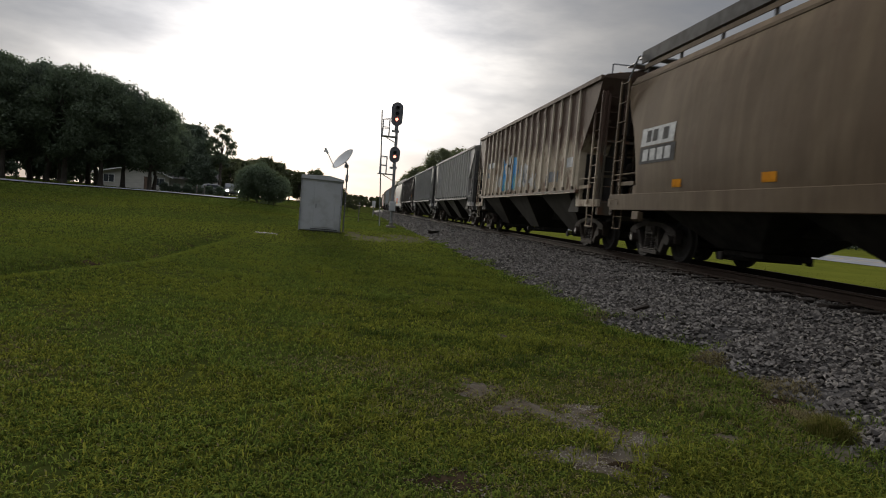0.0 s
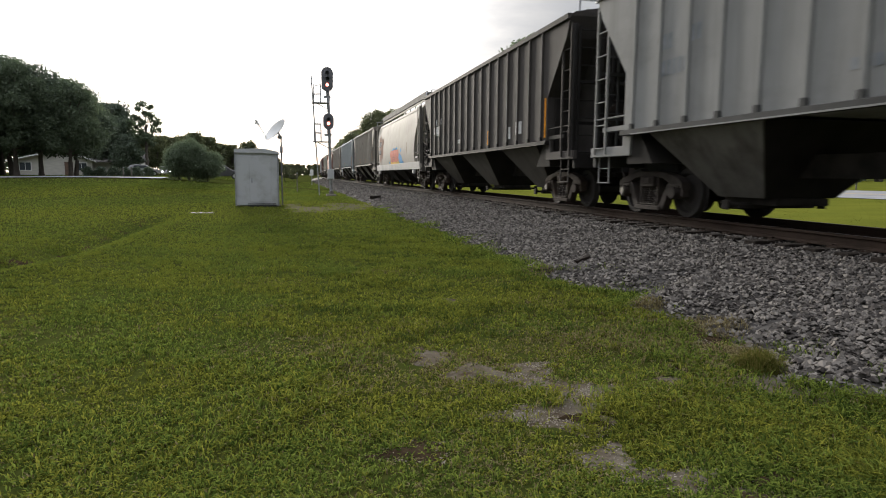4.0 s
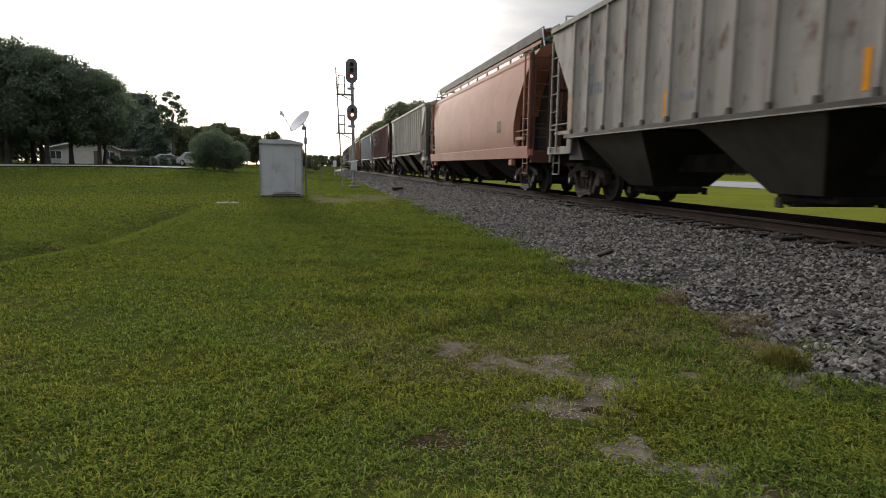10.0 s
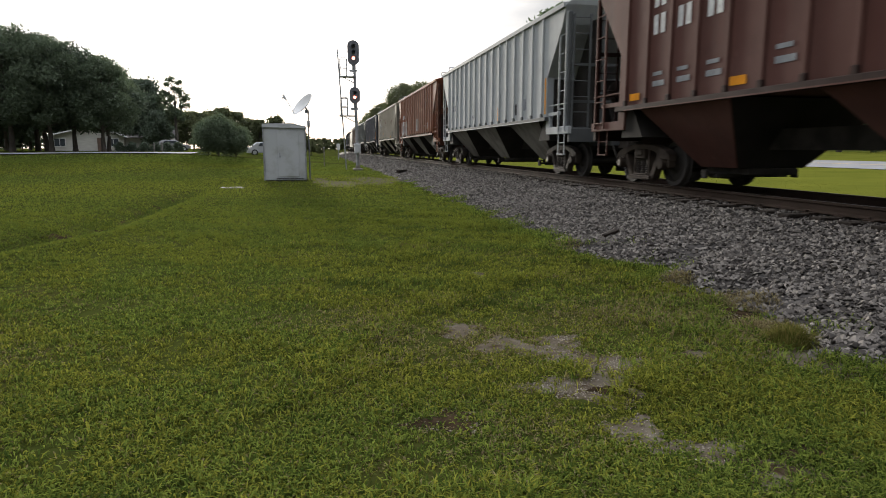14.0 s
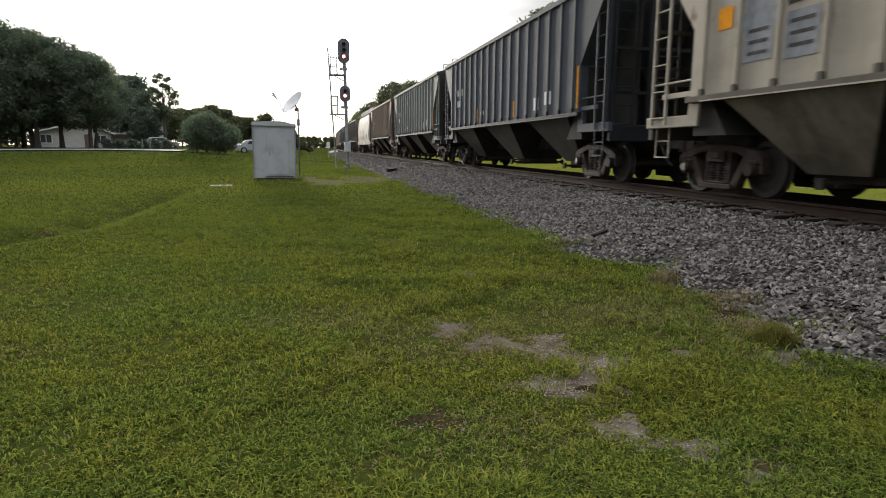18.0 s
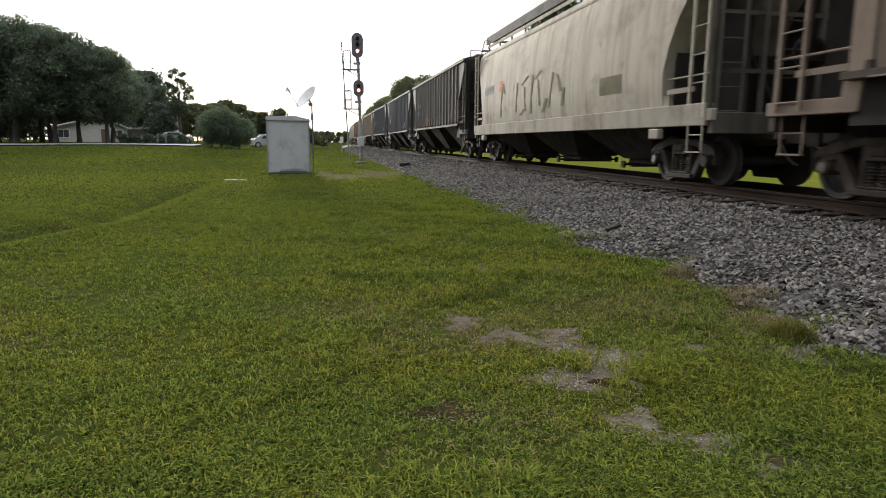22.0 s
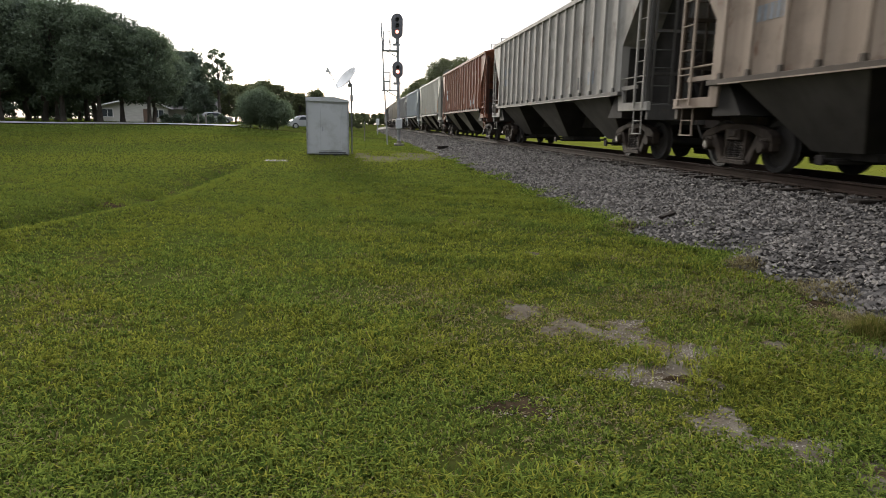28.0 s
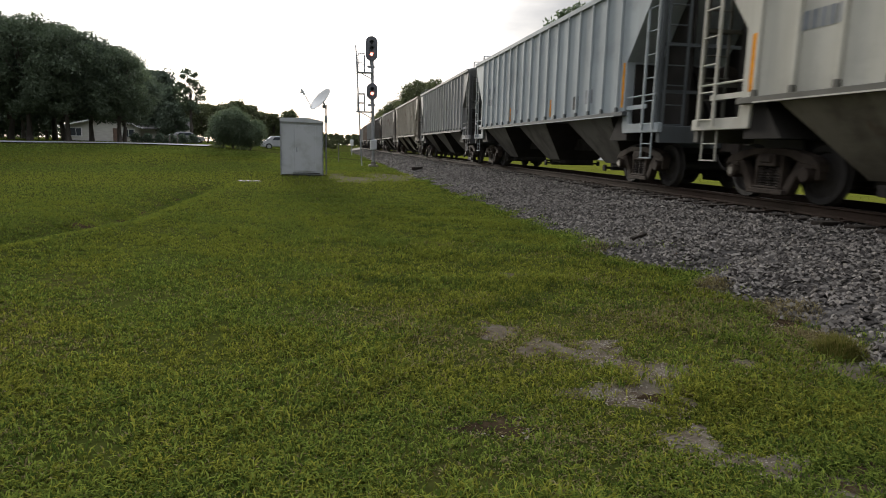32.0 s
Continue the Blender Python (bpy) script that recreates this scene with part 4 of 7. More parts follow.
def side_frame_mesh():
    """Cast truck side frame with its windows, spring seat and journal pockets."""
    g = Geo()
    arch = [(-1.14, 0.50), (-1.12, 0.66), (-0.98, 0.74), (-0.60, 0.83), (-0.30, 0.86), (0.30, 0.86), (0.60, 0.83), (0.98, 0.74), (1.12, 0.66), (1.14, 0.50),
            (1.02, 0.60), (0.74, 0.63), (0.50, 0.72), (0.28, 0.75), (-0.28, 0.75), (-0.50, 0.72), (-0.74, 0.63), (-1.02, 0.60)]
    g.prism(arch, 0, -0.10, 0.10)
    for s in (-1, 1):
        # tension leg down to the spring seat, column, pedestal jaws and bearing
        g.prism([(s * 0.80, 0.66), (s * 0.66, 0.66), (s * 0.36, 0.20), (s * 0.44, 0.10), (s * 0.52, 0.14)], 0, -0.085, 0.085)
        g.box((0, s * 0.30, 0.47), (0.15, 0.075, 0.60))
        g.box((0, s * 1.09, 0.50), (0.16, 0.07, 0.24)).box((0, s * 0.71, 0.52), (0.16, 0.07, 0.24))
        g.tube((-0.16, s * 0.89, 0.457), (0.12, s * 0.89, 0.457), 0.115, 14)
        g.box((0, s * 0.89, 0.585), (0.2, 0.26, 0.07))
    g.box((0, 0, 0.15), (0.26, 0.90, 0.09)).box((0, 0, 0.215), (0.22, 0.62, 0.04)).box((-0.02, 0, 0.66), (0.22, 0.46, 0.20)).box((-0.13, 0, 0.68), (0.05, 0.26, 0.12))
    return g.mesh("side_frame", 0.014)


def spring_mesh():
    prof = [(0.055, 0.23)]
    for i in range(7):
        z = 0.235 + i * 0.044
        prof += [(0.066, z), (0.084, z + 0.012), (0.066, z + 0.025)]
    return Geo().lathe(prof + [(0.05, 0.55)], "z", 7).mesh("spring")


def wheelset_mesh():
    g = Geo().tube((-0.95, 0, 0), (0.95, 0, 0), 0.085, 12)
    for s in (-1, 1):
        o = s * 0.7535
        prof = [(0.10, o + s * 0.085), (0.14, o + s * 0.07), (0.20, o + s * 0.02), (0.34, o - s * 0.0), (0.37, o + s * 0.06), (0.447, o + s * 0.065), (0.457, o + s * 0.055),
                (0.46, o - s * 0.035), (0.485, o - s * 0.045), (0.485, o - s * 0.065), (0.37, o - s * 0.07), (0.34, o - s * 0.03), (0.20, o - s * 0.06), (0.10, o - s * 0.085)]
        g.lathe(prof if s > 0 else prof[::-1], "x", 28)
    return g.mesh("wheelset", smooth=False)


def bolster_mesh():
    return Geo().box((0, 0, 0.60), (1.75, 0.36, 0.26)).box((0, 0, 0.76), (0.6, 0.6, 0.1)).box((0, 0.5, 0.35), (1.6, 0.09, 0.14)).box((0, -0.5, 0.35), (1.6, 0.09, 0.14)).mesh("bolster", 0.015)


WHEELSETS = {1: [], -1: []}


def add_truck(car, y, rust):
    truck = part("truck", cached("bolster", bolster_mesh), M_truck, car, "cast steel freight truck", pose(0, y, 0))
    for s in (-1, 1):
        part("side_frame", cached("side_frame", side_frame_mesh), rust, truck, m=pose(s * 1.0, 0, 0))
        for yy in (-0.2, 0.0, 0.2):
            part("spring", cached("spring", spring_mesh), M_truck, truck, m=pose(s * 1.0, yy, 0))
        part("adapter_cap", cached("adapter", lambda: Geo().lathe([(0.07, -0.03), (0.07, 0.0), (0.04, 0.03)], "x", 10).mesh("adapter_cap")), M_tread, truck, "bright bearing end cap", pose(s * 1.14, 0.89, 0.457))
        wheels = part("wheelset", cached("wheelset", wheelset_mesh), M_wheel, truck, "steel wheelset with worn treads", pose(0, s * 0.89, 0.457))
        WHEELSETS[s].append(wheels)


def coupler_mesh():
    g = Geo().box((0, -0.32, 0.88), (0.16, 0.62, 0.2)).prism([(-0.15, -0.05), (0.13, -0.05), (0.16, 0.12), (0.05, 0.16), (0.02, 0.06), (-0.1, 0.09), (-0.17, 0.17)], 2, 0.72, 1.04)
    return g.mesh("coupler", 0.012)


def hose_mesh():
    g, pts = Geo(), [(0.3, -0.3, 0.85), (0.3, -0.1, 0.6), (0.27, 0.05, 0.45), (0.24, 0.12, 0.42)]
    for a, b in zip(pts, pts[1:]):
        g.tube(a, b, 0.025, 6)
    return g.mesh("brake_hose")


def end_gear(car, paint, s, sill_z, skin):
    """End platform, sill, posts, ladders and coupler at the +y or -y end."""
    turn = pose(0, 0, 0, 0, 0, 0 if s > 0 else 180)
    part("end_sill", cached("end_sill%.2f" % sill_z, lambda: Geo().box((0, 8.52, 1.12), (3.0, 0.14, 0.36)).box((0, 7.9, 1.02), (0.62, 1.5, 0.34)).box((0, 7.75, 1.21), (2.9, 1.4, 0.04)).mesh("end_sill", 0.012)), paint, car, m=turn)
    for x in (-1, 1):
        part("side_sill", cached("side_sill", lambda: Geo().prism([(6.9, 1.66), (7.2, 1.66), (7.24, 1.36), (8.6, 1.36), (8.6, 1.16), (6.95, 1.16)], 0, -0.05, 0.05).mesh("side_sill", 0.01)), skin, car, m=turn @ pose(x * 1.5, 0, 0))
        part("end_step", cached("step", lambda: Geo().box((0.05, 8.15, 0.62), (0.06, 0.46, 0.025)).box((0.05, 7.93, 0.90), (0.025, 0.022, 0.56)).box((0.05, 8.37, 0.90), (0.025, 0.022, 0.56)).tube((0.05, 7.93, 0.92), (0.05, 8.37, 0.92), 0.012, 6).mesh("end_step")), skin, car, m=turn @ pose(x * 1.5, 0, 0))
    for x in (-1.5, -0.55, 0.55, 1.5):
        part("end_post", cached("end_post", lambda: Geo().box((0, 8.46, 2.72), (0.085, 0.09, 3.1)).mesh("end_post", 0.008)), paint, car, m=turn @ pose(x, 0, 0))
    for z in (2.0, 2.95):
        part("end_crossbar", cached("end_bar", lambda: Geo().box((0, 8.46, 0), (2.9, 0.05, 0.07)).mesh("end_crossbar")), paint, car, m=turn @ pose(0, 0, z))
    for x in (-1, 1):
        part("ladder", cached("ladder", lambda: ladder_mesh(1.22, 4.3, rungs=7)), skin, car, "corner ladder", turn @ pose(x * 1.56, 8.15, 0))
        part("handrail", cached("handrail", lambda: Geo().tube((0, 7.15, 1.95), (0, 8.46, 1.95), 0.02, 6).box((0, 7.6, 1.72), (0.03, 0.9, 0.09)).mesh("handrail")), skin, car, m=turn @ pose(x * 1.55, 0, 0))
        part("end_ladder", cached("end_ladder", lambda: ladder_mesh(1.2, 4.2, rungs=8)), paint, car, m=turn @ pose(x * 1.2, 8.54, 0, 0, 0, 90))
    part("bulkhead_web", cached("bulkhead", lambda: Geo().prism([(7.1, 1.25), (7.15, 1.25), (7.15, 2.7), (7.1, 2.7)], 0, -1.4, 1.4).prism([(7.1, 2.7), (8.2, 1.3), (8.28, 1.3), (7.18, 2.72)], 0, -0.05, 0.05).prism([(7.1, 2.6), (7.1, 1.3), (8.42, 1.3), (8.42, 4.1), (8.2, 4.1)], 0, 0.75, 0.8).prism([(7.1, 2.6), (7.1, 1.3), (8.42, 1.3), (8.42, 4.1), (8.2, 4.1)], 0, -0.8, -0.75).mesh("bulkhead_web")), M_sheet, car, "end sheet and webs, coloured dark for shade", turn)
    part("coupler", cached("coupler", coupler_mesh), M_truck, car, "knuckle coupler", turn @ pose(0, 9.18, 0))
    part("brake_hose", cached("hose", hose_mesh), M_under, car, m=turn @ pose(0, 9.0, 0))
    if s > 0:
        part("brake_wheel", cached("brakewheel", lambda: Geo().lathe([(0.24, -0.02), (0.28, -0.01), (0.28, 0.01), (0.24, 0.02)], "y", 18).tube((0, -0.1, 0), (0, 0.05, 0), 0.05, 8).box((0, 0, 0), (0.48, 0.02, 0.04)).box((0, 0, 0), (0.04, 0.02, 0.48)).mesh("brake_wheel")), M_truck, car, "hand brake wheel", pose(-0.85, 8.68, 2.1))
        part("air_tank", cached("tank", lambda: Geo().tube((0.3, 7.9, 1.65), (1.2, 7.9, 1.65), 0.22, 12).mesh("air_tank")), M_under, car, "brake air reservoir")
        part("brake_cylinder", cached("cyl", lambda: Geo().tube((-0.4, 8.0, 1.25), (-0.4, 8.0, 2.0), 0.1, 10).mesh("brake_cylinder")), M_under, car)


def roof_gear(car, paint, top, length):
    def board():
        g = Geo()
        for x in (-0.3, -0.1, 0.1, 0.3):
            g.box((x, 0, top + 0.15), (0.16, 2 * length, 0.035))
        return g.mesh("running_board")
    part("running_board", cached("board%.2f" % top, board), M_walk, car, "grated roof walkway")
    for i in range(9):
        y = -length + 0.4 + i * (2 * length - 0.8) / 8
        part("board_bracket", cached("bracket%.2f" % top, lambda: Geo().box((0, 0, top + 0.06), (1.1, 0.06, 0.05)).box((-0.45, 0, top), (0.05, 0.06, 0.14)).box((0.45, 0, top), (0.05, 0.06, 0.14)).mesh("board_bracket")), paint, car, m=pose(0, y, 0))
    for x in (-1, 1):
        for i in range(4):
            y = -6.0 + i * 4.0
            part("hatch_cover", cached("hatch", lambda: Geo().box((0, 0, 0.05), (0.42, 3.7, 0.10)).mesh("hatch_cover", 0.02)), paint, car, "long roof hatch cover", pose(x * 0.75, y, top - 0.06))
    for s in (-1, 1):
        part("roof_grab", cached("grab%.2f" % top, lambda: Geo().tube((-1.3, 8.2, top + 0.14), (1.3, 8.2, top + 0.14), 0.022, 6).tube((-1.3, 8.2, top - 0.25), (-1.3, 8.2, top + 0.14), 0.022, 6).tube((1.3, 8.2, top - 0.25), (1.3, 8.2, top + 0.14), 0.022, 6).box((0, 8.32, top + 0.12), (1.7, 0.45, 0.035)).mesh("roof_grab")), M_steel, car, m=pose(0, 0, 0, 0, 0, 0 if s > 0 else 180))


def decal(car, name, material, y0, y1, z0, z1, flow=False, poly=None, proud=0.006, sides=(-1,), label=""):
    """A thin painted patch on the car's side between y0..y1 and z0..z1; poly: outline in 0..1 of it."""
    for s in sides:
        g = Geo()
        if poly is None:
            zs = np.linspace(z0, z1, 5 if flow else 2)
            for z in zs:
                x = s * ((flow_x(z) if flow else SIDE) + proud)
                g.v += [(x, s * y0, z), (x, s * y1, z)]
            g.f = [(2 * i, 2 * i + 1, 2 * i + 3, 2 * i + 2) for i in range(len(zs) - 1)]
        else:
            cx, cz = sum(p[0] for p in poly) / len(poly), sum(p[1] for p in poly) / len(poly)
            ring = [(cx, cz)]
            for t in (0.5, 1.0):
                ring += [(cx + (a - cx) * t, cz + (b - cz) * t) for a, b in poly]
            for a, b in ring:
                z = z0 + b * (z1 - z0)
                g.v.append((s * ((flow_x(z) if flow else SIDE) + proud), s * (y0 + a * (y1 - y0)), z))
            n = len(poly)
            g.f = [(0, 1 + i, 1 + (i + 1) % n) for i in range(n)] + [(1 + i, 1 + n + i, 1 + n + (i + 1) % n, 1 + (i + 1) % n) for i in range(n)]
        part(name, g.mesh(name), material, car, label)


def blob(seed, n=26, rough=0.22, drip=0.0):
    """A wobbly outline in the unit square."""
    r = random.Random(seed)
    ph = [r.uniform(0, 6.28) for _ in range(4)]
    out = []
    for i in range(n):
        t = 2 * math.pi * i / n
        k = 0.5 * (1 - rough + rough * (0.5 * math.sin(3 * t + ph[0]) + 0.35 * math.sin(5 * t + ph[1]) + 0.3 * math.sin(9 * t + ph[2])))
        c, s = math.cos(t), math.sin(t)
        q = max(abs(c), abs(s)) ** 0.75
        out.append((0.5 + k * c / q, 0.5 + k * s / q - (drip * r.random() if s < 0 else 0)))
    return out


def stencil(car, y, z, h, n, material, flow=False, w=None, gap=0.35, sides=(-1,)):
    """A row of plain bars in place of reporting marks."""
    w = w or h * 0.6
    for i in range(n):
        yy = y + i * w * (1 + gap)
        decal(car, "stencil_bar", material, yy, yy + w, z, z + h, flow, proud=0.009, sides=sides)


def ribbed_hopper(name_label, paint, lower, ends, ribs=17, rust=None, rise=0.13, rib_paint=None):
    car = thing("hopper_car", name_label, "rail car", group="cars of the freight train")
    rust = rust or M_truck
    part("body", cached("rib_body%.2f" % rise, lambda: shell(rib_section(rise), lambda z: rib_end(z, rise), np.linspace(-1, 1, 13), "hopper_body")), paint, car)
    rib = cached("rib%.2f" % rise, lambda: Geo().prism([(-0.050, 0.0), (0.050, 0.0), (0.034, -0.055), (-0.034, -0.055)], 2, 1.72, 4.30 + rise).mesh("rib", 0.006))
    rib.name = "rib"
    for s in (-1, 1):
        for i in range(ribs):
            y = -6.75 + i * 13.5 / (ribs - 1)
            part("rib", rib, rib_paint or paint, car, m=pose(s * SIDE, y, 0, 0, 0, -90 if s < 0 else 90))
            if s < 0:
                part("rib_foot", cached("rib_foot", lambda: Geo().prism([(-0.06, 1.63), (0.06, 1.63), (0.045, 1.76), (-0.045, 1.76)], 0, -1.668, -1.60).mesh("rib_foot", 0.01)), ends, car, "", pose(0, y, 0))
        part("bottom_chord", cached("chord%d" % s, lambda: Geo().box((s * 1.60, 0, 1.60), (0.14, 14.3, 0.10)).mesh("bottom_chord", 0.008)), ends, car, "lower side sill, its paint darkened for shade")
        part("sill_lip", cached("lip%d" % s, lambda: Geo().box((s * 1.672, 0, 1.558), (0.03, 13.4, 0.022)).mesh("sill_lip")), paint, car, "worn lip along the lower sill")
        part("top_chord", cached("tchord%d%.2f" % (s, rise), lambda: Geo().box((s * 1.60, 0, 4.33 + rise), (0.12, 16.7, 0.13)).mesh("top_chord", 0.008)), paint, car)
    for i, y in enumerate((-4.8, 0.0, 4.8)):
        bay = part("hopper_bay", cached("bay%d" % i, lambda: bay_mesh(y, 2.95, 1.58, 0.42, 1.57, "hopper_bay", 0.55, 0.68, "slope")), M_sheet, car, "sloped discharge hopper, coloured black for shade")
        part("side_sheet", cached("bay_side%d" % i, lambda: bay_mesh(y, 2.95, 1.58, 0.42, 1.57, "side_sheet", 0.55, 0.68, "side")), lower, bay, "grimy painted side sheet")
        part("outlet_gate", cached("gate%d" % i, lambda: gate_mesh(y, 0.42)), M_under, car)
    part("centre_sill", cached("csill", lambda: Geo().box((0, 0, 0.92), (0.55, 16.6, 0.36)).mesh("centre_sill", 0.01)), M_under, car)
    for s in (-1, 1):
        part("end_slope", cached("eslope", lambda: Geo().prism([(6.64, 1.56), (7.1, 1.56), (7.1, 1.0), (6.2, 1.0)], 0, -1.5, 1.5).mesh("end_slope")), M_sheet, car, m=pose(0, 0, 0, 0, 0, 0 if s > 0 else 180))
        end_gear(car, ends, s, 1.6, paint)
        add_truck(car, s * 6.97, rust)
    roof_gear(car, paint, 4.61 + rise, 8.3)
    return car


def flow_hopper(name_label, paint, sill_paint, ends, rust=None):
    car = thing("hopper_car", name_label, "rail car", group="cars of the freight train")
    rust = rust or M_truck
    part("body", cached("flow_body", lambda: shell(FLOW_SECTION, flow_end, np.linspace(-1, 1, 25), "smooth_body", True)), paint, car)
    for s in (-1, 1):
        part("side_sill_plate", cached("fsill%d" % s, lambda: Geo().prism([(s * 1.40, 1.08), (s * 1.56, 1.08), (s * 1.595, 1.46), (s * 1.40, 1.46)], 1, -8.45, 8.45).mesh("side_sill_plate", 0.01)), sill_paint, car, "deep side sill plate")
        part("roof_seam", cached("seam%d" % s, lambda: Geo().box((s * (flow_x(4.2) + 0.005), 0, 4.2), (0.05, 16.3, 0.06)).mesh("roof_seam")), paint, car)
        for y in (-7.4, 7.4):
            part("jacking_pad", cached("jack%d" % s, lambda: Geo().box((s * 1.55, 0, 0.95), (0.14, 0.35, 0.2)).mesh("jacking_pad", 0.02)), sill_paint, car, m=pose(0, y * 0.92, 0))
    for i, y in enumerate((-4.3, 0.0, 4.3)):
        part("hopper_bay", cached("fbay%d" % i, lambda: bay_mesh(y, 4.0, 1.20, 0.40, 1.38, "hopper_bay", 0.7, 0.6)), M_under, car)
        part("outlet_gate", cached("fgate%d" % i, lambda: gate_mesh(y, 0.40)), M_under, car)
    part("centre_sill", cached("csill", lambda: Geo().box((0, 0, 0.92), (0.55, 16.6, 0.36)).mesh("centre_sill", 0.01)), M_under, car)
    for s in (-1, 1):
        end_gear(car, ends, s, 1.6, paint)
        add_truck(car, s * 6.97, rust)
    for s in (-1, 1):
        part("running_board", cached("side_board%d" % s, lambda: Geo().box((s * 0.92, 0, 4.98), (0.42, 16.6, 0.04)).box((s * 1.13, 0, 4.92), (0.03, 16.6, 0.30)).mesh("running_board")), M_walk, car, "grated roof walkway beside the hatches")
        part("toe_board", cached("toe%d" % s, lambda: Geo().box((s * 1.12, 0, 4.66), (0.03, 16.2, 0.10)).mesh("toe_board")), paint, car)
        for i in range(11):
            part("walkway_post", cached("wpost%d" % s, lambda: Geo().box((s * 1.08, 0, 4.74), (0.05, 0.06, 0.50)).mesh("walkway_post")), M_walk, car, m=pose(0, -8.0 + 1.6 * i, 0))
        part("roof_grab", cached("fgrab", lambda: Geo().tube((-1.2, 8.35, 4.98), (1.2, 8.35, 4.98), 0.022, 6).tube((-1.2, 8.35, 4.98), (-1.25, 8.75, 4.4), 0.022, 6).tube((1.2, 8.35, 4.98), (1.25, 8.75, 4.4), 0.022, 6).box((0, 8.4, 4.96), (2.2, 0.4, 0.035)).mesh("roof_grab")), M_steel, car, m=pose(0, 0, 0, 0, 0, 0 if s > 0 else 180))
    for i in range(8):
        part("hatch_cover", cached("round_hatch", lambda: Geo().lathe([(0.42, 0), (0.42, 0.12), (0.36, 0.17), (0.05, 0.2)], "z", 18).mesh("hatch_cover")), paint, car, "round roof hatch", pose(0, -6.6 + i * 13.2 / 7, 4.6))
    return car


